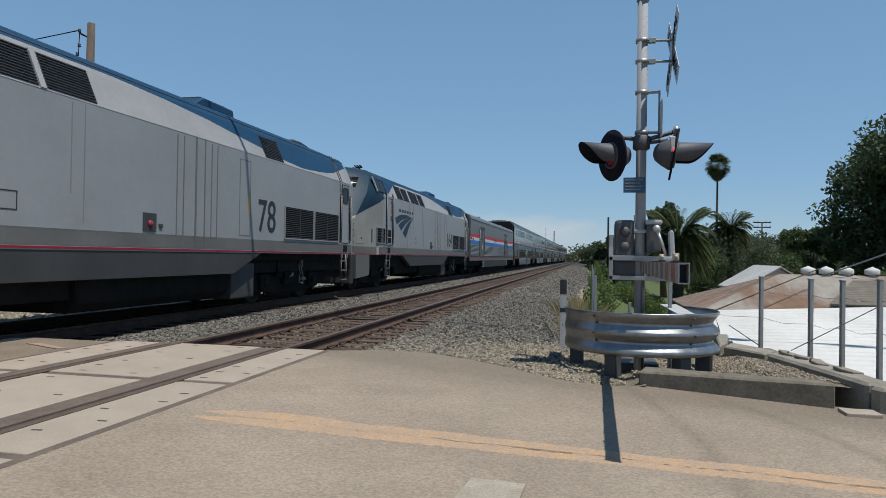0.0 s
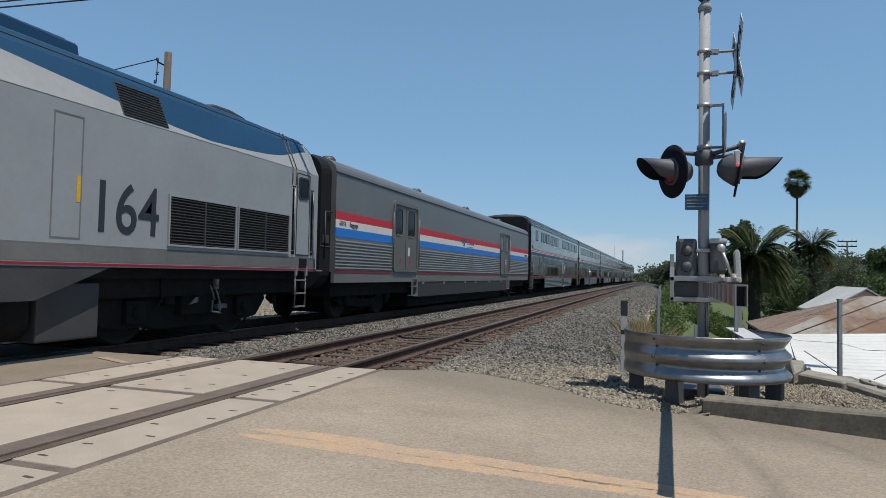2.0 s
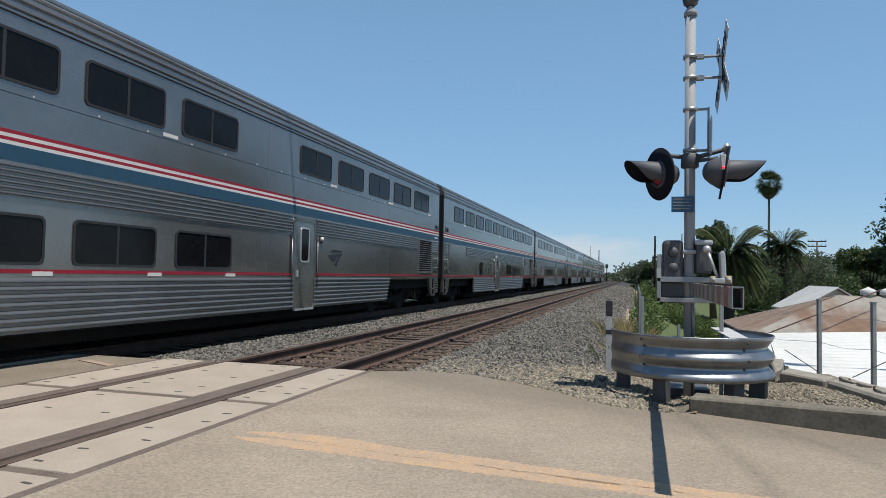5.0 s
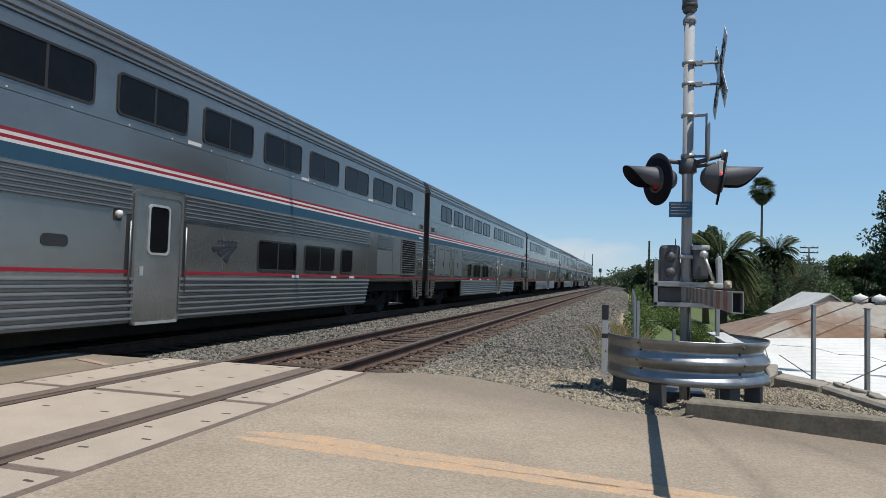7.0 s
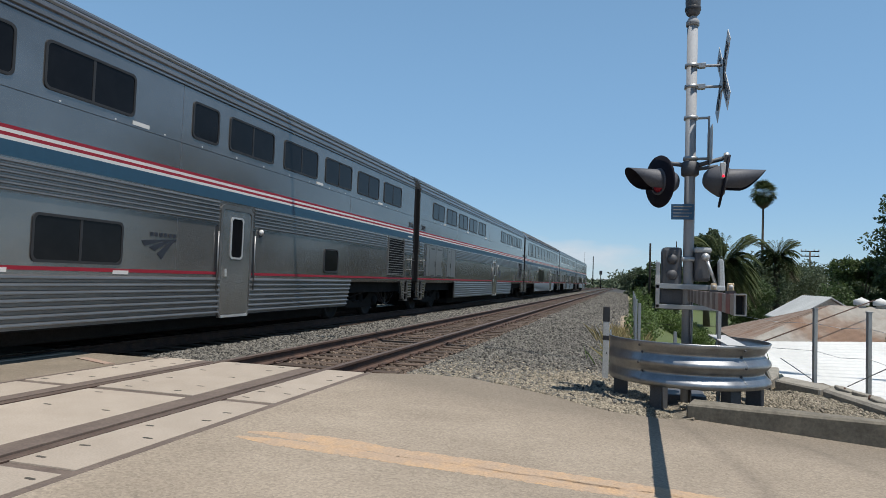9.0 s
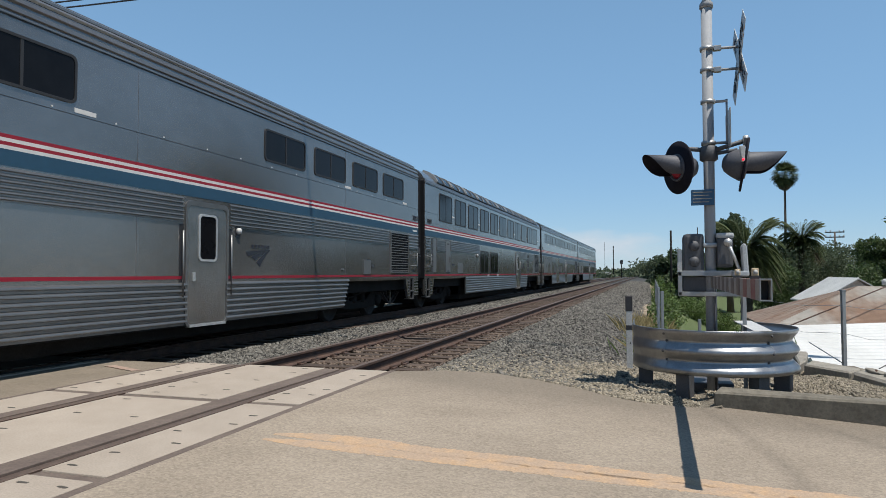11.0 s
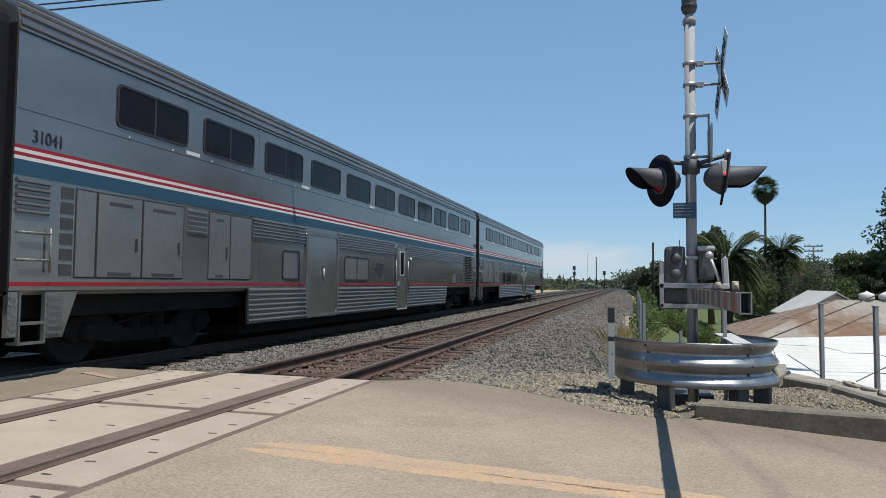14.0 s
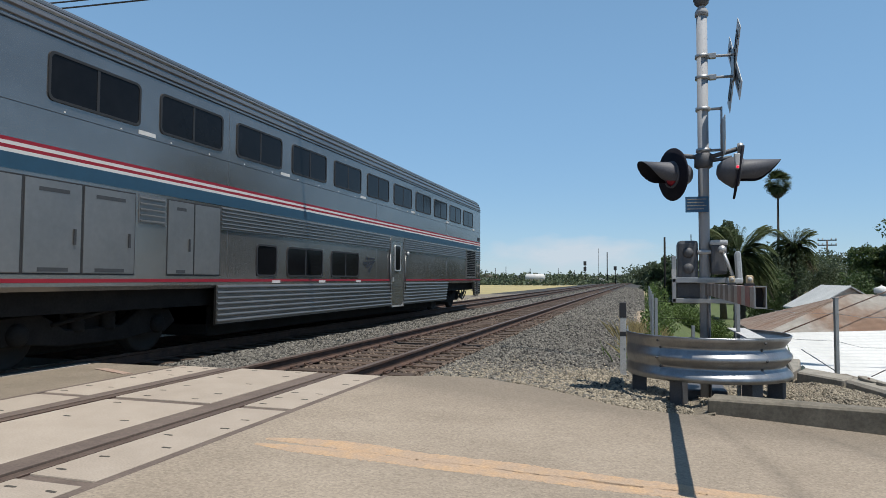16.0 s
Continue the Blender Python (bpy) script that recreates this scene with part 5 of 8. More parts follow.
def date_palm(x, y, z, trunk_h, length, n, label, seed):
    rng = random.Random(seed)
    p = empty("date_palm", pose(x, y, z), label, "palm tree", "palms behind the yard")
    prof = []
    for i in range(int(trunk_h / 0.3)):
        prof += [(0.36 + 0.04 * (i % 2), i * 0.3), (0.42 - 0.03 * (i % 2), i * 0.3 + 0.2)]
    part("trunk", lathe([(0.45, -0.4)] + prof + [(0.5, trunk_h), (0.3, trunk_h + 0.4), (0.0, trunk_h + 0.5)], Matrix(), 12), "palmbark", p)
    for i in range(n):
        k = i % 6
        rise = (1.7, 1.2, 0.75, 0.3, -0.15, -0.6)[k]
        droop = (0.9, 1.15, 1.2, 1.1, 0.9, 0.6)[k]
        mat = "frond" if not (k > 3 and rng.random() < 0.3) else "deadfrond"
        key = ("frond", length, k, mat)
        inst("frond", key, frond_mesh("frond", length * (0.9, 1.0, 1.0, 0.98, 0.92, 0.8)[k], droop, length * 0.17, mat, 46, rise), p, pose(0, 0, trunk_h + 0.2, rng.uniform(-8, 8), rng.uniform(-9, 9), i * 137.5 + rng.uniform(-12, 12)))
    return p


def fan_palm(x, y, z, trunk_h, r, label, seed):
    rng = random.Random(seed)
    p = empty("fan_palm", pose(x, y, z), label, "palm tree", "palms behind the yard")
    bm = tube((0, 0, -0.5), (0.1, 0, trunk_h), 0.24, 0.12, n=10)
    part("trunk", bm, "palmbark", p)

    def fan(mat):
        def maker():
            v, f = [], []
            stalk = 0.5 * r
            v += [(0, -0.02, 0), (0, 0.02, 0), (stalk, 0, 0.12 * r)]
            f.append((0, 1, 2))
            m = 17
            for i in range(m):
                a = radians(-105 + 210 * i / (m - 1))
                b = radians(5)
                k = len(v)
                ln = r * 0.62 * (0.8 + 0.2 * math.cos(a))
                v += [(stalk, 0, 0.12 * r), (stalk + 0.6 * ln * math.cos(a - b), 0.6 * ln * math.sin(a - b), 0.12 * r + 0.03), (stalk + ln * math.cos(a), ln * math.sin(a), 0.12 * r - 0.22 * ln), (stalk + 0.6 * ln * math.cos(a + b), 0.6 * ln * math.sin(a + b), 0.12 * r + 0.03)]
                f.append((k, k + 1, k + 2, k + 3))
            return from_data("fan_frond", v, f, mat)
        return maker
    for i in range(72):
        up = rng.uniform(-80, 80)
        inst("fan_frond", ("fan", r, "frond"), fan("frond"), p, pose(0.1, 0, trunk_h, 0, 0, i * 137.5) @ pose(0, 0, 0, rng.uniform(-20, 20), -up, 0))
    for i in range(26):
        drop = 0.3 + 1.0 * rng.random() ** 1.5
        inst("dead_frond", ("fan", r, "dead"), fan("deadfrond"), p, pose(0.1, 0, trunk_h - drop, 0, 0, i * 137.5) @ pose(0, 0, 0, 0, rng.uniform(66, 84), 0) @ Matrix.Scale(1.0 - 0.35 * drop, 4))
    return p


date_palm(6.5, 50, -2.9, 5.3, 2.95, 190, "bushy date palm with long arching fronds", 3)
date_palm(19.9, 100, -2.4, 7.6, 3.5, 220, "tall date palm with a round dark crown", 5)
fan_palm(18.9, 105, -2.4, 17.7, 1.95, "very tall thin fan palm with dry skirt", 7)
tree("conifer_tree", 7.9, 72, -2.5, 10.2, 1.9, "dark narrow evergreen tree behind the palm", "leaf", 14000, (0.07, 0.16), 21, low=0.25)
tree("broadleaf_tree", 23.5, 52, -3.0, 15.0, 6.2, "large dense dark green tree shading the yard", "leaf", 110000, (0.09, 0.22), 31, low=0.04, blobs_n=64)
tree("broadleaf_tree", 17.6, 58, -3.0, 7.2, 2.4, "small loose tree beside the large one", "leaf2", 14000, (0.07, 0.16), 32, low=0.2)
for i, (x, y, h, r, m) in enumerate(((3.4, 62, 4.6, 1.7, "leaf"), (2.4, 78, 4.4, 2.0, "leaf"), (4.6, 95, 6.4, 2.8, "leaf"), (1.6, 115, 5.2, 2.6, "leaf3"), (3.5, 145, 7, 3.5, "leaf3"), (0.6, 185, 6.5, 4, "leaf3"))):
    tree("broadleaf_tree", x, y, -1.6, h, r, "dark roadside tree along the railway", m, 9000, (0.09, 0.2), 40 + i, low=0.12)
for i, (x, y, h, r) in enumerate(((10.5, 42, 4.4, 2.2), (13.0, 46, 3.8, 2.4), (12.2, 30, 3.9, 1.5), (9.2, 58, 4.6, 2.6))):
    tree("shrub_tree", x, y, -3.1, h, r, "rounded green shrub behind the sheds", "leaf2", 20000, (0.045, 0.1), 60 + i, low=0.15)


def build_hedge():
    rng = random.Random(77)
    blobs = []
    for i in range(44):
        y = 13.5 + 1.05 * i * (1 + 0.012 * i)
        x = 0.22 + 0.004 * y + rng.uniform(-0.1, 0.1) + (0.4 if y > 45 else 0)
        h = rng.uniform(0.3, 0.75) * (0.55 if y < 19 else 1 if y < 40 else 1.5)
        x += rng.uniform(-0.05, 0.25)
        blobs.append(((x, y, ground_z(x, y) + h * 0.7), (rng.uniform(0.15, 0.35), 0.55, h)))
    for i in range(12):
        y = 25 + i
        blobs.append(((0.55 + rng.uniform(-0.25, 0.35), y, rng.uniform(-0.45, 0.25)), (rng.uniform(0.25, 0.5), 0.8, rng.uniform(0.4, 0.75))))
    for i in range(26):
        y = rng.uniform(43, 56)
        x = rng.uniform(0.6, 3.2) + 0.04 * y
        blobs.append(((x, y, ground_z(x, y) + 0.5), (0.7, 0.8, rng.uniform(0.6, 1.1))))
    ob = leaves("hedge_bushes", blobs, 60000, (0.025, 0.07), "weedleaf", seed=78)
    tagged(ob, "untrimmed green bushes along the railway fence", "bushes", kind="stuff")
    wood = []
    for i in range(60):
        x = rng.uniform(14, 70)
        y = rng.uniform(100, 150)
        wood.append(((x, y, -2.2 + 0.042 * x + rng.uniform(1.0, 4.2)), (4.2, 4.5, rng.uniform(2.2, 4.0))))
    tagged(leaves("far_wood", wood, 190000, (0.1, 0.24), "leaf3", seed=79), "distant green wood behind the yard", "woods", kind="stuff")
    line = []
    for i in range(150):
        x = -75 + 0.62 * i + rng.uniform(-1, 1)
        y = 235 + rng.uniform(-20, 60)
        line.append(((x, y, -0.6 + rng.uniform(0.6, 2.2)), (4.0, 4.0, rng.uniform(1.2, 2.8))))
    for i in range(30):
        x = rng.uniform(-60, -12)
        line.append(((x, rng.uniform(195, 215), -0.4), (5.0, 4.0, 1.4)))
    for i in range(40):
        line.append(((rng.uniform(-300, -60), rng.uniform(240, 330), 0.5), (9, 7, rng.uniform(2.0, 4.5))))
    for i in range(30):
        line.append(((rng.uniform(-2, 40), rng.uniform(200, 420), 1.5), (7, 7, rng.uniform(3, 5.5))))
    tagged(leaves("far_tree_line", line, 34000, (0.3, 0.75), "leaf3", seed=80), "low line of distant trees, haze tinted into their leaves", "woods", kind="stuff")
    lawn = strip("lawn", spread(0.9, 22, 24), spread(13.5, 160, 70), lambda x, y: ground_z(x, y) + 0.05 + 0.02 * noise.noise((x, y, 3)), 0.05, "lawn", "green grass slope below the railway", "lawn")
    field = strip("dry_field", [-160, -110, -80, -60, -45, -34, -26, -20, -15], [70, 90, 110, 130, 160, 192], lambda x, y: ground_z(x, y) + 0.05, 0.05, "field", "dry yellow grass field beyond the tracks", "field")


build_hedge()


def grass_blades(name, spots, n, h, mat, label, seed):
    rng = np.random.default_rng(seed)
    v, f = [], []
    for i in range(n):
        x, y, r = spots[i % len(spots)]
        px, py = x + rng.normal() * r, y + rng.normal() * r
        pz = (shoulder_z(px, py) if py < 11.2 and px < 2.8 else ground_z(px, py)) - 0.02
        a = rng.uniform(0, 6.28)
        hh = h * rng.uniform(0.5, 1.3)
        lean = rng.normal(size=2) * 0.35 * hh
        w = 0.006
        k = len(v)
        v += [(px - w * math.cos(a), py - w * math.sin(a), pz), (px + w * math.cos(a), py + w * math.sin(a), pz), (px + lean[0] * 0.5 + w * 0.7, py + lean[1] * 0.5, pz + hh * 0.6), (px + lean[0], py + lean[1], pz + hh)]
        f += [(k, k + 1, k + 2), (k, k + 2, k + 3)]
    return tagged(from_data(name, v, f, mat), label, "grass", kind="stuff")


grass_blades("dry_weeds", [(0.1, 14.2, 0.12), (0.05, 16.2, 0.2), (0.0, 18.5, 0.25), (0.1, 21, 0.3)], 2600, 0.5, "drygrass", "dry straw-coloured weeds by the fence", 91)
grass_blades("green_weeds", [(0.5, 11.8, 0.3), (0.9, 12.6, 0.4), (0.45, 13.5, 0.35), (1.4, 12.0, 0.4), (0.6, 15, 0.4), (1.1, 10.8, 0.2)], 4200, 0.42, "weed", "green weeds growing behind the barrier", 92)


# ---- sunken yard: roofs below the road ----
M["whiteroof"] = material("white_roof_sheet", (0.5544, 0.5502, 0.5292), 0.6, second=(0.4536, 0.4452, 0.42), scale=0.7, amount=0.8, fine=12, fine_amount=0.05, stretch=(1, 0.3, 1))
M["rustroof"] = material("rust_stained_roof", (0.29, 0.265, 0.23), 0.78, second=(0.165, 0.085, 0.045), scale=0.5, amount=0.9, fine=5, fine_amount=0.18, stretch=(0.84, 0.378, 0.378), edge=(0.42, 0.56))
M["redroof"] = material("old_red_roof", (0.1596, 0.0924, 0.0588), 0.88, second=(0.2352, 0.1932, 0.1554), scale=1.2, amount=0.8, fine=9, fine_amount=0.2)
M["shedwall"] = material("pale_shed_wall", (0.5208, 0.5208, 0.504), 0.8, second=(0.42, 0.4116, 0.3864), scale=1.2, amount=0.7, fine=14)
M["houseroof"] = material("grey_sheet_roof", (0.43, 0.435, 0.42), 0.7, second=(0.34, 0.345, 0.335), scale=1.0, amount=0.8, fine=10, fine_amount=0.1)
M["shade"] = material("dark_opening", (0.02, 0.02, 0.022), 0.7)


def sheet_roof(name, parent, corners, ribs, mat, thick=0.05, label=""):
    """A ribbed sheet over four corners; ribs run from the first edge to the opposite one."""
    a, b, c, d = (Vector(p) for p in corners)
    v, f = [], []
    n = ribs * 4
    for i in range(n + 1):
        s = i / n
        k = (0, 1, 1, 0)[i % 4] * 0.028
        lo, hi = a.lerp(b, s), d.lerp(c, s)
        v += [(lo.x, lo.y, lo.z + k), (hi.x, hi.y, hi.z + k), (lo.x, lo.y, lo.z - thick), (hi.x, hi.y, hi.z - thick)]
    for i in range(n):
        p, q = 4 * i, 4 * i + 4
        f += [(p, q, q + 1, p + 1), (p + 2, p + 3, q + 3, q + 2), (p, p + 2, q + 2, q), (p + 1, q + 1, q + 3, p + 3)]
    f += [(0, 1, 3, 2), (4 * n, 4 * n + 2, 4 * n + 3, 4 * n + 1)]
    return from_data(name, v, f, mat, parent, label)


def build_yard():
    shed = empty("white_roof_shed", pose(0, 0, 0), "long low shed with a bright white sheet roof", "shed")
    sheet_roof("roof", shed, [(2.95, 10.3, -0.55), (2.45, 17.0, -0.05), (15.5, 25.0, 0.0), (16, 8.2, -0.75)], 22, "whiteroof", label="bright white ribbed sheet roof")
    part("wall", prism([(3.1, 10.5), (2.75, 16.6), (15.2, 24.0), (15.8, 8.5)], "z", -3.4, -0.85), "shedwall", shed)
    barn = empty("rusty_barn", pose(0, 0, 0), "old barn with a rust-stained pale metal roof", "barn")
    part("wall", prism([(3.5, 21.0), (3.9, 28), (18, 29), (18, 21)], "z", -3.4, -0.7), "shedwall", barn)
    sheet_roof("roof", barn, [(3.15, 20.2, -0.34), (6.4, 24.0, 0.76), (18, 24.5, 0.72), (18, 19.0, -0.42)], 40, "rustroof", label="pale metal roof with broad rust stains")
    sheet_roof("roof", barn, [(18, 30, -0.35), (18, 24.5, 0.72), (6.4, 24.0, 0.76), (3.6, 29.5, -0.5)], 40, "rustroof")
    sheet_roof("hip", barn, [(3.15, 20.2, -0.34), (3.6, 29.5, -0.5), (6.4, 24.05, 0.755), (6.4, 24.0, 0.755)], 10, "redroof", label="reddish worn hip roof")
    # darker grey sheet laid on the roof, its shade put in as colour
    sheet_roof("dormer", barn, [(6.75, 20.4, 0.02), (8.4, 23.4, 0.62), (17.8, 23.4, 0.68), (17.8, 19.4, 0.0)], 14, "kerb", label="darker grey sheet putting shade on the barn roof")
    for x, y in ((7.28, 24.05), (7.83, 24.05), (8.45, 24.1), (9.22, 24.1), (10.4, 24.2), (11.6, 24.2)):
        v = empty("roof_ventilator", pose(x, y, 0.74), "white round ventilator on the barn ridge", "ventilator", "ridge ventilators")
        part("neck", lathe([(0.13, -0.1), (0.13, 0.12)], Matrix(), 14), "whiteroof", v)
        part("cowl", lathe([(0.21, 0.06), (0.22, 0.08), (0.22, 0.22), (0.18, 0.24), (0.06, 0.29), (0.0, 0.33)], Matrix(), 16), "whiteroof", v)
    house = empty("small_house", pose(0, 0, 0), "small pale house with a grey sheet gable roof", "house")
    part("wall", prism([(6.6, -3.4), (9.4, -3.4), (9.4, 0.0), (8.0, 0.9), (6.6, 0.0)], "y", 30.2, 34.4), "shedwall", house)
    sheet_roof("roof", house, [(6.4, 29.9, -0.02), (6.4, 34.7, -0.02), (8.0, 34.7, 0.98), (8.0, 29.9, 0.98)], 14, "houseroof", label="grey sheet gable roof")
    sheet_roof("roof", house, [(9.6, 34.7, -0.02), (9.6, 29.9, -0.02), (8.0, 29.9, 0.98), (8.0, 34.7, 0.98)], 14, "houseroof")
    for y in (31.0, 31.8, 33.2):
        w = part("window", box(6.57, 6.62, y, y + 0.35, -0.75, -0.25), "shade", house)
    # thin dark diagonal over the roof: a guy line
    pipe = tube((2.6, 17.6, -0.35), (7.2, 22.6, 1.0), 0.018, n=8)
    tagged(mesh_ob("roof_pipe", pipe, "rail"), "thin dark guy line rising over the barn roof", "pipe")
    far = tube((7.6, 23.9, 0.7), (15.5, 22.0, 4.2), 0.025, n=8)
    tagged(mesh_ob("guy_cable", far, "galv"), "pale sloping guy cable over the barn", "cable")


build_yard()


# ---- poles, wires and the far end of the line ----
M["pole"] = material("weathered_pole", (0.10, 0.075, 0.06), 0.9, second=(0.065, 0.05, 0.042), scale=2.0, amount=0.8, fine=16, stretch=(1, 1, 0.15))


def cable(a, b, sag, r, mat="dark", n=14):
    bm = None
    pts = []
    for i in range(n + 1):
        s = i / n
        p = Vector(a).lerp(Vector(b), s)
        p.z -= sag * 4 * s * (1 - s)
        pts.append(p)
    for p, q in zip(pts, pts[1:]):
        bm = tube(p, q, r, n=5, bm=bm)
    return bm


def build_poles():
    pole = empty("utility_pole", pose(-13.9, 16.1, 0), "brown wooden utility pole with line fittings", "utility pole")
    part("shaft", tube((0, 0, -0.8), (0.06, 0, 7.68), 0.135, 0.105, n=14), "pole", pole)
    part("bracket", tube((0.05, 0, 7.25), (-0.25, -0.1, 7.4), 0.025, n=8), "dark", pole)
    for dx, dz in ((-0.28, 7.42), (-0.28, 7.0), (-0.34, 6.75)):
        part("insulator", lathe([(0.0, 0.0), (0.05, 0.02), (0.03, 0.06), (0.05, 0.1), (0.0, 0.13)], pose(dx, -0.05, dz), 10), "mechgrey", pole)
    part("jumper_wire", tube((-0.28, -0.05, 7.42), (-0.3, -0.05, 6.8), 0.012, n=6), "dark", pole)
    line = empty("pole_wire", pose(0, 0, 0), "thin dark wire from the utility pole", "wire")
    part("strand", cable((-14.15, 16.05, 7.5), (-46, 20, 8.2), 0.7, 0.016), "dark", line)
    over = empty("overhead_wires", pose(0, 0, 0), "dark overhead wires crossing above the road", "wire")
    for y, z in ((12.0, 10.45), (12.0, 10.6), (12.0, 10.77), (11.9, 10.92)):
        part("strand", cable((-45, y, z), (40, y, z), 3.14, 0.02, n=34), "black", over)
    for x in (-45, 40):
        end = empty("utility_pole", pose(x, 12.0, 0), "tall wooden pole carrying the road wires", "utility pole")
        part("shaft", tube((0, 0, -1.4), (0, 0, 11.2), 0.17, 0.12, n=12), "pole", end)
        part("cross_arm", box(-0.06, 0.06, -1.0, 1.0, 10.3, 10.45, 0.01), "pole", end)
    for x, y, h, heads in ((-16.1, 200, 7.0, 2), (-7.6, 205, 5.6, 1)):
        s = empty("railway_signal", pose(x, y, -0.5), "black railway signal head on a tall mast", "railway signal", "signals down the line")
        part("mast", tube((0, 0, 0), (0, 0, h), 0.13, n=8), "dark", s)
        for k in range(heads):
            part("signal_head", box(-0.42, 0.42, -0.5, -0.2, h - 1.2 - 1.7 * k, h - 1.7 * k, 0.05), "black", s)
    for x, y, h, r in ((-9.7, 200, 9.2, 0.16), (-12.3, 202, 10.5, 0.05), (-46, 230, 5.4, 0.12), (-39, 240, 5.0, 0.12), (-30, 250, 5.2, 0.12), (-25, 260, 4.8, 0.12), (-52, 240, 5.2, 0.12), (4.2, 62, 5.2, 0.05), (1.15, 36, 3.4, 0.06)):
        p = empty("line_pole", pose(x, y, -0.8), "thin dark pole beside the railway far off", "pole", "poles along the line")
        part("shaft", tube((0, 0, 0), (0, 0, h + 0.8), r, r * 0.8, n=8), "dark", p)
    t = empty("utility_pole", pose(36, 150, -2), "far utility pole with a double cross arm", "utility pole")
    part("shaft", tube((0, 0, 0), (0, 0, 11.4), 0.2, 0.15, n=8), "pole", t)
    for z in (10.2, 11.2):
        part("cross_arm", box(-1.7, 1.7, -0.08, 0.08, z, z + 0.22), "dark", t)
        for dx in (-1.6, -0.8, 0.8, 1.6):
            part("insulator", box(dx - 0.1, dx + 0.1, -0.1, 0.1, z + 0.22, z + 0.5, 0.03), "shedwall", t)
    tank = empty("white_tank", pose(-31.8, 205, 0.4), "white horizontal tank among far bushes", "tank")
    part("shell", lathe([(0.0, -3.2), (0.8, -3.0), (1.15, -2.5), (1.15, 2.5), (0.8, 3.0), (0.0, 3.2)], pose(0, 0, 1.2, 0, 90, 0), 20), "whiteroof", tank)
    for dx in (-2, 2):
        part("saddle", box(dx - 0.2, dx + 0.2, -0.9, 0.9, -1.4, 0.6), "shedwall", tank)
    for x, y, w, h, roof in ((-40.5, 232, 9, 2.2, "locogrey"), (-18, 260, 12, 1.6, "shedwall"), (-58, 235, 14, 2.6, "kerb"), (-8.5, 330, 9, 3.4, "shedwall")):
        b = empty("far_building", pose(x, y, -1.0), "low distant building among trees", "building", "buildings down the line")
        part("wall", box(-w / 2, w / 2, 0, 8, 0, h), "shedwall", b)
        part("roof", prism([(-w / 2 - 0.4, h), (w / 2 + 0.4, h), (w / 4, h + 1.1), (-w / 4, h + 1.1)], "y", -0.4, 8.4), roof, b)
        for k in range(3):
            part("window", box(-w / 3 + k * w / 3.4, -w / 3 + k * w / 3.4 + 0.9, -0.05, 0.05, 0.8, 1.6), "shade", b)
    # shade-side buildings that close the view behind the camera
    for x, y, w, d, h in ((-26, -42, 18, 10, 4.2), (14, -40, 22, 12, 4.6)):
        b = empty("roadside_building", pose(x, y, -1.0), "plain low roadside building behind the crossing", "building")
        part("wall", box(-w / 2, w / 2, 0, d, 0, h), "shedwall", b)
        part("roof", box(-w / 2 - 0.3, w / 2 + 0.3, -0.3, d + 0.3, h, h + 0.25, 0.03), "kerb", b)


build_poles()


def build_cloud():
    """A faint low cloud bank far beyond the line's end: a soft-edged sheet on the horizon, its sunlit white put in as
    glow.
    """
    m = bpy.data.materials.new("thin_cloud")
    m.use_nodes = True
    nt = m.node_tree
    L = nt.links.new
    nt.nodes.remove(nt.nodes["Principled BSDF"])
    out = nt.nodes["Material Output"]
    co = nt.nodes.new("ShaderNodeTexCoord")
    mp = nt.nodes.new("ShaderNodeMapping")
    mp.inputs["Scale"].default_value = (0.012, 0.012, 0.03)
    L(co.outputs["Object"], mp.inputs["Vector"])
    puff = nt.nodes.new("ShaderNodeTexNoise")
    puff.inputs["Scale"].default_value, puff.inputs["Detail"].default_value = 1.0, 6.0
    L(mp.outputs[0], puff.inputs["Vector"])
    fall = nt.nodes.new("ShaderNodeMapping")
    fall.inputs["Scale"].default_value = (1 / 290.0, 0.0, 1 / 62.0)
    L(co.outputs["Object"], fall.inputs["Vector"])
    dist = nt.nodes.new("ShaderNodeVectorMath")
    dist.operation = "LENGTH"
    L(fall.outputs[0], dist.inputs[0])
    a = nt.nodes.new("ShaderNodeMath")
    a.operation = "SUBTRACT"
    L(puff.outputs["Fac"], a.inputs[0])
    L(dist.outputs["Value"], a.inputs[1])
    r = nt.nodes.new("ShaderNodeMapRange")
    r.inputs["From Min"].default_value, r.inputs["From Max"].default_value = -0.42, 0.25
    r.inputs["To Max"].default_value = 0.85
    L(a.outputs[0], r.inputs["Value"])
    # the sheet glows in place of sunlight on the cloud
    glow = nt.nodes.new("ShaderNodeEmission")
    glow.inputs["Color"].default_value, glow.inputs["Strength"].default_value = (0.60, 0.68, 0.76, 1), 1.0
    clear = nt.nodes.new("ShaderNodeBsdfTransparent")
    mix = nt.nodes.new("ShaderNodeMixShader")
    L(r.outputs[0], mix.inputs["Fac"])
    L(clear.outputs[0], mix.inputs[1])
    L(glow.outputs[0], mix.inputs[2])
    L(mix.outputs[0], out.inputs["Surface"])
    M["cloud"] = m
    v = [(x, 0.00035 * x * x, z) for x in spread(-360, 360, 12) for z in (-70, 90)]
    f = [(2 * i, 2 * i + 2, 2 * i + 3, 2 * i + 1) for i in range(12)]
    ob = from_data("backdrop_cloud", v, f, "cloud")
    ob.matrix_basis = pose(-190, 1900, 75)
    tagged(ob, "thin low cloud bank on the horizon, its white put in as glow", "cloud", kind="structure")


build_cloud()
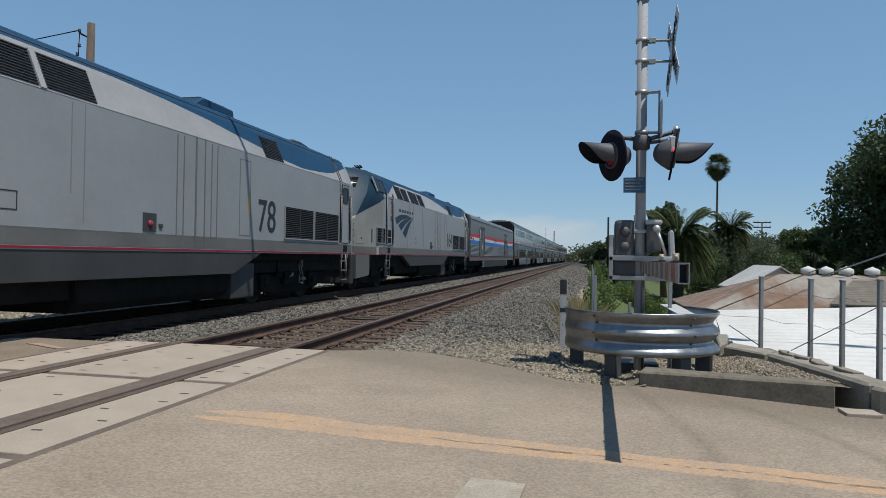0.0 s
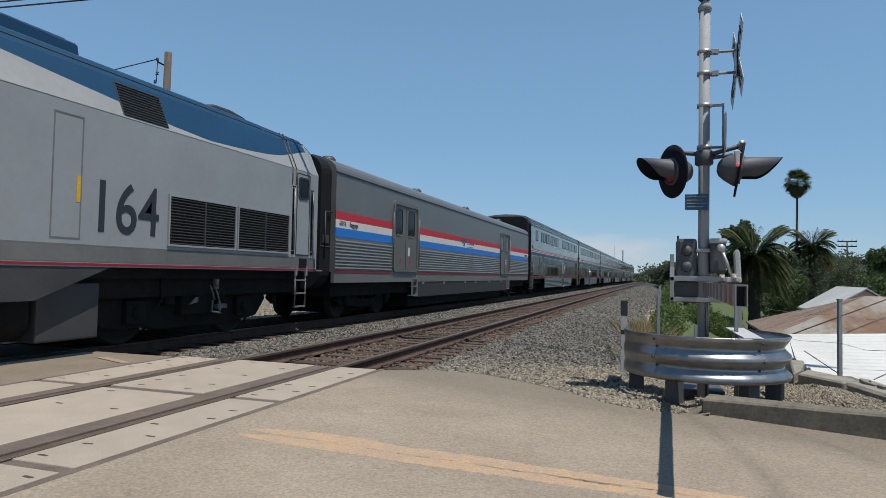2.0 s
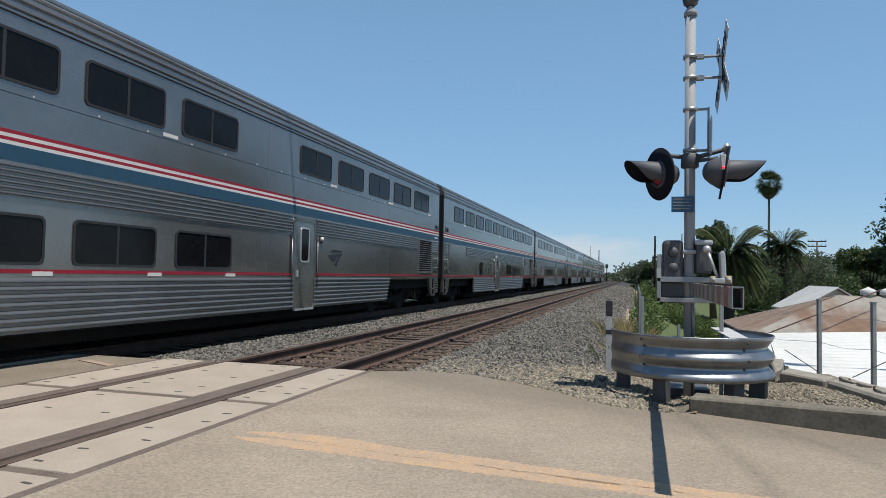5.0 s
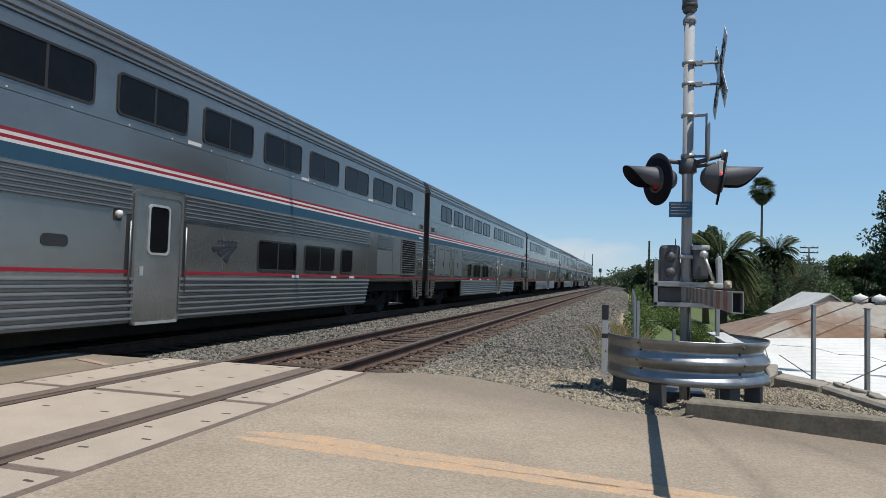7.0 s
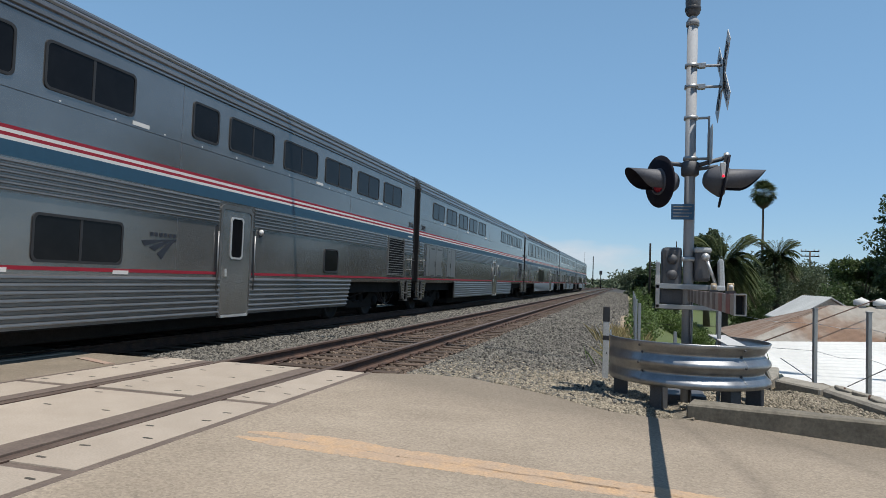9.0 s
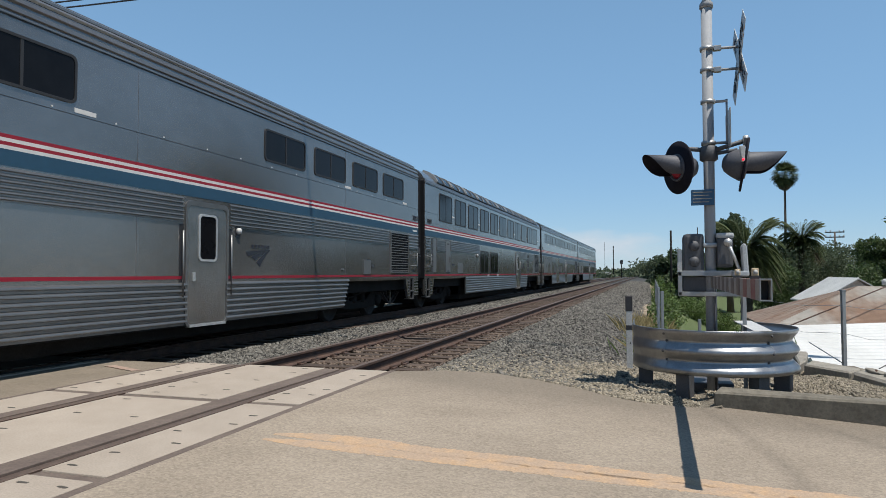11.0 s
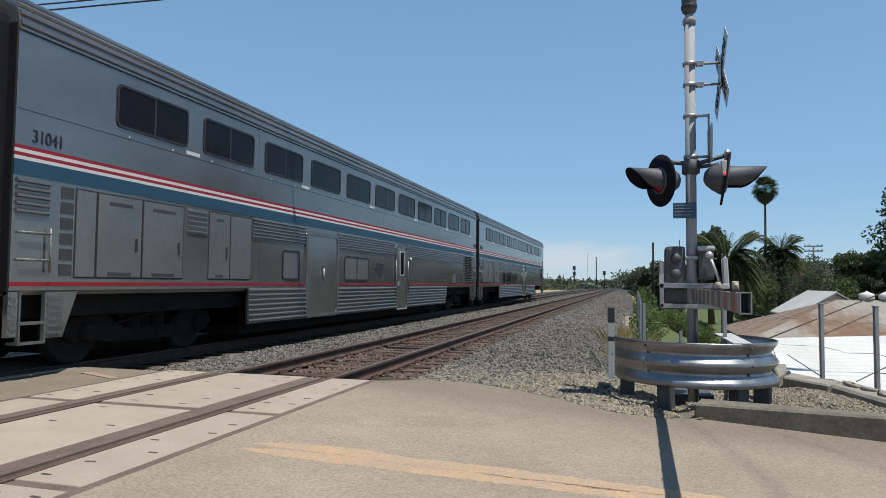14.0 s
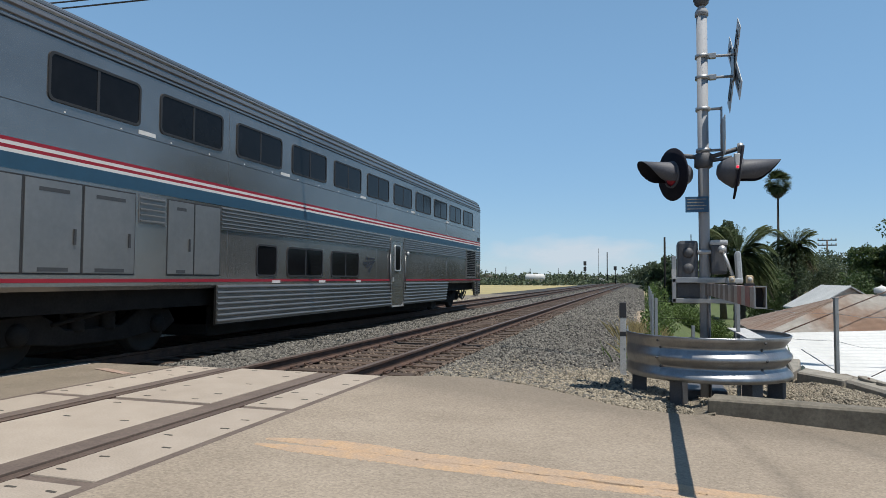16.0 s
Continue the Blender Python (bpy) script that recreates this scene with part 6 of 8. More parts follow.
# ---- the train: two locomotives, a baggage car and seven two-storey coaches ----
def wheelset(r, half_gauge=0.755):
    bm = tube((-0.9, 0, 0), (0.9, 0, 0), 0.085, n=12)
    for s in (1, -1):
        lathe([(0.09, -0.07), (r + 0.025, -0.07), (r + 0.02, -0.045), (r, -0.03), (r - 0.003, 0.07), (r - 0.07, 0.07), (r - 0.09, 0.045), (0.2, 0.02), (0.16, 0.06), (0.09, 0.06)], pose(s * half_gauge, 0, 0, 0, s * 90, 0), 28, bm)
    return mesh_ob("wheelset", bm, "wheel")


def bogie(parent, u, r, base, half_gauge=0.755, low=False, dark="dark"):
    """A truck: side frames, springs, and turning wheelsets."""
    b = part("truck", box(-0.35, 0.35, -base / 2 - 0.2, base / 2 + 0.2, r - 0.05, r + 0.18, 0.03), dark, parent)
    b.matrix_basis = pose(0, u, 0)
    for s in (1, -1):
        pts = [(-base / 2 - 0.45, r + 0.02), (-base / 2 - 0.3, r + 0.22), (-base / 2 + 0.35, r + 0.26), (-0.5, r + 0.02), (0.5, r + 0.02), (base / 2 - 0.35, r + 0.26),
               (base / 2 + 0.3, r + 0.22), (base / 2 + 0.45, r + 0.02), (base / 2 + 0.2, r - 0.14), (base / 2 - 0.2, r - 0.14), (0.55, r - 0.2), (-0.55, r - 0.2), (-base / 2 + 0.2, r - 0.14), (-base / 2 - 0.2, r - 0.14)]
        bm = prism(pts, "x", min(s * 0.92, s * 1.06), max(s * 0.92, s * 1.06), bevel=0.015)
        part("side_frame", bm, dark, b)
        for du in (-0.28, 0.28):
            bm = lathe([(0.0, 0), (0.11, 0), (0.12, 0.05), (0.1, 0.08), (0.12, 0.12), (0.1, 0.16), (0.12, 0.2), (0.1, 0.24), (0.12, 0.28), (0.11, 0.34), (0.0, 0.34)], pose(s * 1.0, du, r - 0.02), 12)
            part("spring", bm, dark, b)
        bm = tube((s * 1.08, -0.75, r + 0.1), (s * 1.12, 0.75, r + 0.35), 0.03, n=8)
        part("damper", bm, dark, b)
        for du in (-base / 2, base / 2):
            bm = lathe([(0.0, 0), (0.15, 0), (0.15, 0.12), (0.1, 0.17), (0.0, 0.17)], pose(s * 0.98, du, r, 0, s * 90, 0), 14)
            part("axle_box", bm, dark, b)
    if low:
        # filler block added to keep the space under the truck black
        part("brake_gear", box(-0.68, 0.68, -base / 2 - 0.1, base / 2 + 0.1, 0.14, r, 0.05), dark, b)
        part("bolster", box(-0.95, 0.95, -0.5, 0.5, r - 0.1, 1.0, 0.03), dark, b)
    for du in (-base / 2, base / 2):
        w = inst("wheelset", ("wheelset", r), lambda: wheelset(r, half_gauge), b, pose(0, du, r))
        WHEELS.append((w, du, r))
    return b


def diaphragm(parent, u, z0, z1, half, out):
    """The black gangway shroud at a car's end, out to the mid-gap, with its plate and latch."""
    a, b = sorted((u, u + out))
    pts = rounded(-half, half, z0, z1, 0.42, 6)
    d = part("diaphragm", prism(pts, "y", a, b), "diaphragm", parent, "black rubber gangway shroud")
    part("shroud_seam", box(half, half + 0.012, a + 0.02, b - 0.02, 1.78, 1.80), "panel", d)
    part("connector_box", box(half - 0.02, half + 0.02, a + 0.12, b - 0.1, 1.86, 2.06, 0.008), "louvre", d)
    return d


def hose(points, r, n=8):
    """One smooth hose through the points, which lie in a plane across x."""
    verts, faces = [], []
    for i, p in enumerate(points):
        a, b = points[max(0, i - 1)], points[min(len(points) - 1, i + 1)]
        side = Vector((0, -(b[2] - a[2]), b[1] - a[1])).normalized()
        for k in range(n):
            c = 2 * math.pi * k / n
            verts.append(tuple(Vector(p) + Vector((1, 0, 0)) * r * math.cos(c) + side * r * math.sin(c)))
    for i in range(len(points) - 1):
        for k in range(n):
            j = (k + 1) % n
            faces.append((i * n + k, i * n + j, (i + 1) * n + j, (i + 1) * n + k))
    return verts, faces


def hoses(parent):
    """Brake and heating hoses slung in loops behind the rear truck."""
    for x, low, u0, u1 in ((0.98, 0.30, 23.3, 24.66), (0.9, 0.34, 23.34, 24.7), (0.8, 0.38, 23.4, 24.6)):
        mid, n = (u0 + u1) / 2, 16
        pts = [(x, u0 + (u1 - u0) * k / n, low + (0.66 - low) * abs(2 * k / n - 1) ** 1.6) for k in range(n + 1)]
        from_data("brake_hose", *hose(pts, 0.024), "black", parent, smooth=True)
    part("hose_bracket", box(0.93, 0.97, 23.97, 24.03, 0.32, 0.72, 0.006), "dullsteel", parent)
    part("coupler", box(-0.16, 0.16, 24.3, 25.7, 0.72, 0.98, 0.03), "dark", parent)


M["dullsteel"] = material("worn_steel_fitting", (0.27, 0.27, 0.26), 0.5, metal=0.3, second=(0.1, 0.1, 0.095), scale=9, amount=0.9, fine=60)
M["ribgrey"] = material("pale_rib_casting", (0.27, 0.27, 0.265), 0.5, second=(0.2, 0.2, 0.195), scale=5, amount=0.7)
M["meshgrey"] = material("dusty_vent_mesh", (0.075, 0.077, 0.078), 0.7, second=(0.05, 0.05, 0.05), scale=5)
# near-black puts shade into grille backs, slots and step recesses
M["shade_grille"] = material("recess_shade_black", (0.008, 0.008, 0.009), 0.8, spec=0.2)


# -- two-storey coaches --
PITCH, SPEED = 25.031, 13.183
SLOTS = [2.15 + 1.985 * i for i in range(11)]
COACH_HALF = [(0.0, 1.02), (1.50, 1.02), (1.55, 1.08), (1.55, 4.24), (1.535, 4.38), (1.49, 4.52), (1.40, 4.63), (1.25, 4.725), (1.0, 4.80), (0.6, 4.86), (0.0, 4.89)]
LOUNGE_HALF = [(0.0, 1.02), (1.50, 1.02), (1.55, 1.08), (1.55, 4.24), (1.52, 4.36), (1.46, 4.47), (1.35, 4.60), (1.2, 4.71), (1.0, 4.79), (0.6, 4.86), (0.0, 4.89)]
B0, B1 = 0.57, 24.93
STANDARD_PANELS = [(1.50, 1.84), (1.87, 2.72), (2.75, 3.67), (4.36, 4.98), (5.0, 5.68)]
DORM_PANELS = [(1.20, 1.40), (1.42, 2.31), (2.36, 3.23), (4.29, 4.95)]


def coach(label, number, behind, upper, lower, door, half_slots=(), lounge=False, blanks=(), baggage=None, small=(), flip=False, shift=0.0, dorm=False, b1=B1, emblem_u=None, service_box=False):
    b0 = B0
    car = empty("passenger_coach", pose(TRACK_FAR, 200, 0), label, "train car", "coaches of the train")
    half = LOUNGE_HALF if lounge else COACH_HALF
    part("body", shell(half, b0, b1), "coach", car, "brushed stainless body shell")
    part("underframe", box(-1.3, 1.3, b0 + 0.1, b1 - 0.1, 0.72, 1.02), "dark", car, "dark underframe, grime and shade in its colour")
    # dark block added to close the bright strip below the coach
    part("underfloor_gear", box(-1.2, 1.2, 5.9, 18.9, 0.16, 0.74, 0.05), "dark", car)
    part("equipment_box", box(-1.25, 1.25, 5.9, 19.4, 0.34, 0.72, 0.03), "dark", car)
    # roof flutes follow the shoulder
    bm = None
    n_flutes = 2 if lounge else 7
    path = [Vector((x, 0, z)) for x, z in half[3:(6 if lounge else 9)]]
    lengths = [(b - a).length for a, b in zip(path, path[1:])]
    for side in (1, -1):
        for i in range(n_flutes):
            d = (i + 0.55) / n_flutes * sum(lengths) * (0.5 if lounge else 1.0)
            for (a, b), ln in zip(zip(path, path[1:]), lengths):
                if d <= ln:
                    p, t = a.lerp(b, d / ln), (b - a).normalized()
                    break
                d -= ln
            nrm = Vector((t.z, 0, -t.x))
            w = 0.042
            pts = [p - t * w, p - t * w * 0.6 + nrm * 0.028, p + t * w * 0.6 + nrm * 0.028, p + t * w, p - nrm * 0.01]
            part("roof_flute", prism([(side * q.x, q.z) for q in pts], "y", b0 + 0.02, b1 - 0.02), "flute", car)
    # stripes
    for z0, z1, mat, nm in ((2.785, 2.83, "red", "red_stripe"), (2.742, 2.785, "white", "white_stripe"), (2.698, 2.742, "red", "red_stripe"), (2.655, 2.698, "white", "white_stripe"), (2.465, 2.655, "navy", "navy_stripe"), (1.13, 1.18, "red", "red_line")):
        bands(nm, 1.55, b0, b1, z0, z1, mat, car)
    # fluted belt, left out at doors
    gaps = sorted([door] + ([baggage] if baggage else []))
    runs, at = [], 4.99 if dorm else 5.71
    for a, b in gaps:
        runs.append((at, a - 0.1))
        at = b + 0.1
    runs.append((at, 22.42))
    if lounge:
        runs = [(3.54, 8.0), (17.5, 19.75)]
    if flip:
        runs = [(4.2, door[0] - 0.1), (door[1] + 0.1, 19.8)]
    for a, b in runs:
        if b - a > 0.3:
            sides("fluted_belt", lambda s: corrugated(1.55, a, b, 2.04, 2.44, 6, side=s), "flute", car, "fluted stainless belt")
    # lower fluted skirt between the trucks
    cuts = [(5.62, 19.8)]
    for a, b in gaps:
        cuts = [seg for u0, u1 in cuts for seg in ((u0, min(u1, a)), (max(u0, b), u1)) if seg[1] - seg[0] > 0.05]
    for a, b in cuts:
        skirts = sides("fluted_skirt", lambda s: corrugated(1.55, a, b, 0.40, 1.08, 7, 0.032, side=s), "flute", car, "fluted stainless skirt")
        for sk in skirts if b > 19.7 else ():
            for v in sk.data.vertices:
                if v.co.y > b - 0.01:
                    v.co.y -= 0.42 * (1.08 - v.co.z)
        b -= 0.3 if b > 19.7 else 0.0
        sides("skirt_back", lambda s: side_box(s, 1.5, 1.54, a, b, 0.38, 1.06), "dark", car)
    # fluted step aprons at the corners, with stirrup steps
    for u0, u1, lean in ((b0, 0.70, 0), (1.10, 1.36, -0.22), (24.0, 24.14, 0.2), (24.52, b1, 0)):
        pts = [(u0, 1.06), (u1, 1.06), (u1 + (lean if lean < 0 else 0), 0.48), (u0 + (lean if lean > 0 else 0), 0.48)] if lean else [(u0, 1.06), (u1, 1.06), (u1, 0.52), (u0, 0.52)]
        if lean:
            pts = [(u0, 1.06), (u1 - lean, 1.06), (u1, 0.48), (u0, 0.48)] if lean < 0 else [(u0 - lean, 1.06), (u1, 1.06), (u1, 0.48), (u0, 0.48)]
        ap = part("step_apron", prism(pts, "x", 1.47, 1.545), "coach", car)
        bm = None
        for i in range(6):
            z = 0.53 + i * 0.088
            bm = box(1.545, 1.562, u0 + 0.02, u1 - 0.03, z, z + 0.03, bm=bm)
        part("rib", bm, "flute", ap)
    for u0, u1 in ((0.72, 1.08), (24.16, 24.5)):
        bm = None
        for z in (0.42, 0.66):
            bm = box(1.36, 1.56, u0, u1, z, z + 0.03, bm=bm)
        for u in (u0, u1):
            bm = box(1.5, 1.56, u - 0.012, u + 0.012, 0.42, 1.05, bm=bm)
        part("stirrup_step", bm, "panel", car)
    # end flutes, corner ladder and grab irons
    for u0, u1 in ((b0 + 0.04, 1.16 if dorm else 1.08), (24.0, b1 - 0.06)):
        sides("end_flute_panel", lambda s: corrugated(1.55, u0, u1, 1.98, 2.44, 5, side=s), "flute", car)
    for u in (0.66, 24.3):
        bm = tube((1.6, u, 1.45), (1.6, u + 0.42, 1.45), 0.014, n=6)
        tube((1.6, u, 1.78), (1.6, u + 0.42, 1.78), 0.014, n=6, bm=bm)
        tube((1.6, u + 0.42, 1.3), (1.6, u + 0.42, 1.85), 0.014, n=6, bm=bm)
        for a in (u, u + 0.42):
            for z in (1.45, 1.78):
                tube((1.54, a, z), (1.6, a, z), 0.012, n=6, bm=bm)
        part("grab_iron", bm, "dullsteel", car)
    bm = None
    rung = 3.37 if dorm else 1.26
    for i in range(6):
        z = 1.26 + i * 0.2
        part("foot_rung", box(1.55, 1.556, rung, rung + 0.2, z, z + 0.15), "louvre", car)
    # sheet seams: one long, under the upper windows, and upright ones between the body panels
    part("sheet_seam", box(1.548, 1.5525, b0 + 0.02, b1 - 0.02, 3.262, 3.270), "gasket", car)
    part("gutter", box(1.54, 1.566, b0, b1, 4.222, 4.246), "flute", car)
    part("gutter_line", box(1.54, 1.556, b0, b1, 4.205, 4.220), "gasket", car)
    for u in (5.9, 12.75, 19.6):
        part("sheet_seam", box(1.548, 1.5525, u, u + 0.006, 1.2, 4.2), "panel", car)
    for i in range(11):
        for du in (0.25, 1.2):
            part("weep_hole", box(1.55, 1.553, SLOTS[i] + shift + du, SLOTS[i] + shift + du + 0.03, 3.29, 3.31), "white", car)
    # upper windows on both sides
    for i in upper:
        z0, z1 = (3.06, 4.06) if lounge else (3.40, 4.03)
        for s in (1, -1):
            window(car, 1.55, SLOTS[i] + shift, SLOTS[i] + shift + 1.575, z0, z1, side=s)
    for u in half_slots:
        window(car, 1.55, u, u + 0.74, 3.40, 4.03, divided=False)
    for u0, u1 in lower:
        z0, z1 = (1.20, 2.20) if lounge else (1.23, 1.85)
        window(car, 1.55, u0, u1, z0, z1, divided=u1 - u0 > 1.1)
        part("notice", box(1.55, 1.559, u1 - 0.16, u1 + 0.14, 1.10, 1.155), "white", car)
    for u0, u1, z0, z1 in small:
        window(car, 1.55, u0, u1, z0, z1, divided=False)
    for u0, u1 in blanks:
        window(car, 1.55, u0, u1, 1.25, 1.88, divided=u1 - u0 > 1.1, glass_mat="panel", frame_mat="gasket")
    # emergency notices under the windows
    for i in upper[::2]:
        part("notice", box(1.55, 1.555, SLOTS[i] + 1.55, SLOTS[i] + 1.9, 3.30, 3.36), "white", car)
    # equipment panels over the front truck
    if not flip:
        panels = DORM_PANELS if dorm else STANDARD_PANELS if not lounge else [(1.43, 1.79), (2.88, 3.5)]
        for k, (u0, u1) in enumerate(panels):
            pn = part("access_panel", box(1.545, 1.562, u0 + 0.008, u1 - 0.008, 1.25, 2.40, 0.006), "panel", car)
            part("panel_gap", box(1.545, 1.553, u0 - 0.012, u1 + 0.012, 1.23, 2.42), "gasket", pn)
            if k in (1, 2, 3):
                for z in (1.27, 2.26):
                    part("vent_slot", box(1.556, 1.565, u0 + 0.2, u1 - 0.2, z, z + 0.05), "louvre", pn)
                part("handle", box(1.557, 1.584, u1 - 0.13, u1 - 0.1, 1.62, 1.82), "louvre", pn)
        if not lounge:
            v0, v1 = (3.63, 4.24) if dorm else (3.74, 4.31)
            grille(car, 1.55, v0, v1, 2.0, 2.42, 5, "vent_louvre", "panel", "flute")
        else:
            grille(car, 1.55, 1.84, 2.84, 2.0, 2.42, 5, "vent_louvre", "panel", "flute")
            grille(car, 1.55, 20.54, 21.8, 2.0, 2.42, 5, "vent_louvre", "panel", "flute")
            for u in (19.84,):
                vs = part("vent_stack", box(1.545, 1.556, u - 0.05, u + 0.62, 1.24, 2.40, 0.004), "panel", car, "column of four dark mesh vents")
                for z in (1.32, 1.585, 1.86, 2.135):
                    part("mesh_back", box(1.55, 1.559, u, u + 0.54, z, z + 0.2), "meshgrey", vs)
                    for i in range(18):
                        part("mesh_bar", box(1.556, 1.562, u + 0.03 * i + 0.008, u + 0.03 * i + 0.018, z, z + 0.2), "louvre", vs)
            part("access_panel", box(1.545, 1.556, 4.5, 5.2, 1.23, 1.62, 0.004), "panel", car)
            part("lettering_bar", box(1.55, 1.554, 3.7, 4.0, 1.52, 1.57), "ink", car)
            part("access_panel", box(1.545, 1.556, 21.86, 22.46, 1.24, 2.41, 0.006), "panel", car)
    else:
        grille(car, 1.55, 20.42, 21.7, 2.0, 2.42, 6, "vent_louvre", "panel", "flute")
        for u0, u1, top in ((20.42, 21.7, 1.96), (21.76, 22.46, 2.41)):
            part("access_panel", box(1.545, 1.558, u0, u1, 1.24, top, 0.006), "panel", car)
    if service_box:
        sb = part("service_box", box(1.545, 1.575, 20.68, 21.12, 1.20, 1.58, 0.006), "panel", car, "small grey service hatch with a latch")
        part("latch", box(1.56, 1.59, 20.76, 21.0, 1.585, 1.60), "louvre", sb)
        part("handle", box(1.55, 1.566, 21.16, 21.34, 1.40, 1.46), "louvre", sb)
        part("label_plate", box(1.55, 1.556, 19.36, 19.52, 1.30, 1.34), "panel", sb)
    grille(car, 1.55, 22.56, 23.98, 1.27, 2.38, 15, "cooling_grille", "shade_grille", "panel", "panel", label="large louvred cooling grille", thin=0.55)
    # side door with its window
    d0, d1 = door
    dr = part("side_door", prism(rounded(d0, d1, 0.40, 2.32, 0.1), "x", 1.53, 1.566), "door", car, "plain stainless side door")
    part("door_frame", ring_plate(rounded(d0 - 0.05, d1 + 0.05, 0.36, 2.40, 0.12), rounded(d0, d1, 0.40, 2.32, 0.1), 1.535, 1.578), "flute", dr)
    part("sill", box(1.5, 1.6, d0 + 0.05, d1 - 0.05, 0.36, 0.40), "silver", dr)
    window(dr, 1.566, d0 + 0.27, d1 - 0.27, 1.42, 2.2, divided=False, r=0.08, frame_mat="silver")
    part("handle", box(1.566, 1.59, d0 + 0.12, d0 + 0.18, 1.1, 1.24), "silver", dr)
    for u in (d0 - 0.12, d1 + 0.12):
        # flat dark plate: the recess is only shade put in as colour
        part("handrail_recess", box(1.55, 1.553, u - 0.05, u + 0.05, 0.8, 2.0), "gasket", car)
        part("handrail", tube((1.59, u, 0.85), (1.59, u, 1.9), 0.015, n=8), "panel", car)
    at = d0 - 0.35 if flip else 7.5 if lounge else d1 + 0.35
    lamp = part("marker_lamp", lathe([(0.0, 0.0), (0.06, 0.0), (0.055, 0.05), (0.0, 0.07)], pose(1.556, at, 1.98, 0, 90, 0), 12), "white", car)
    part("lamp_base", prism(rounded(at - 0.08, at + 0.08, 1.88, 2.06, 0.03), "x", 1.545, 1.558), "black", lamp)
    if baggage:
        c0, c1 = baggage
        bd = part("baggage_door", prism(rounded(c0, c1, 0.46, 2.28, 0.1), "x", 1.53, 1.568), "door", car, "wide plain baggage door")
        part("door_frame", ring_plate(rounded(c0 - 0.09, c1 + 0.09, 0.4, 2.36, 0.14), rounded(c0, c1, 0.46, 2.28, 0.1), 1.535, 1.585), "flute", bd)
        mid = (c0 + c1) / 2
        hd = part("handle", tube((1.6, mid, 1.22), (1.6, mid, 1.52), 0.016, n=8), "silver", bd)
        part("handle_plate", box(1.566, 1.574, mid - 0.07, mid + 0.07, 1.42, 1.58, 0.003), "louvre", hd)
        part("handle_foot", box(1.566, 1.604, mid - 0.02, mid + 0.02, 1.5, 1.53), "silver", hd)
    emblem(car, 1.556, emblem_u or d1 + 0.75, 1.19, 0.81, "ink")
    if flip:
        part("oval_vent", prism(rounded(8.88, 9.3, 1.46, 1.62, 0.07), "x", 1.545, 1.558), "gasket", car)
    # rear bars of unreadable writing on the navy band
    part("lettering_bar", box(1.55, 1.5565, 24.4, 24.8, 2.53, 2.58), "white", car)
    lettering(number, car, 1.556, 0.8, 2.89, 0.165, "ink", 0.82)
    lettering(number, car, 1.556, 24.4, 2.88, 0.165, "ink", 0.84)
    if lounge:
        lounge_roof(car)
    for u, out in ((b0, 0.03 - b0), (b1, 0.06)):
        diaphragm(car, u, 0.78, 4.70, 1.40, out)
    hoses(car)
    # black plates added over both end faces to hide their brown reflection
    for u in (b0 - 0.006, b1):
        part("end_wall", box(-1.52, 1.52, u, u + 0.006, 1.06, 4.3), "diaphragm", car, "black plate added over the end wall")
    bogie(car, 3.5, 0.46, 2.5, low=True)
    bogie(car, 21.45, 0.46, 2.5, low=True)
    bm = tube((0.9, 23.65, 0.85), (0.9, 23.85, 0.5), 0.035, n=8)
    tube((0.9, 23.85, 0.5), (0.9, 24.2, 0.42), 0.035, n=8, bm=bm)
    tube((0.9, 24.2, 0.42), (0.9, 24.6, 0.72), 0.035, n=8, bm=bm)
    tube((0.7, 23.6, 0.85), (0.7, 24.1, 0.6), 0.03, n=8, bm=bm)
    part("brake_hose", bm, "black", car)
    part("coupler", box(-0.12, 0.12, 24.8, 25.01, 0.72, 0.98, 0.03), "dark", car)
    TRAIN.append((car, behind))
    return car


def emblem(parent, x, u, z, w, mat, letters=True):
    """Three curved strokes fanning down from one tip, under a bar of small letters."""
    for (a, b), (c, d) in (((0.0, -0.07), (0.09, -0.17)), ((0.21, -0.185), (0.37, -0.25)), ((0.43, -0.30), (0.57, -0.40))):
        def curve(p, q):
            return [(u + w * (1 - (1 - p) * s), z + w * (0.6 + q * (0.55 * s + 0.45 * s * s))) for s in (i / 8 for i in range(9))]
        part("emblem_stroke", prism(curve(a, b) + curve(c, d)[::-1], "x", x - 0.004, x + 0.003), mat, parent)
    for k in range(6 if letters else 0):
        part("letter_bar", box(x - 0.004, x + 0.003, u + w * (0.22 + 0.13 * k), u + w * (0.31 + 0.13 * k), z + w * 0.63, z + w * 0.70), mat, parent)


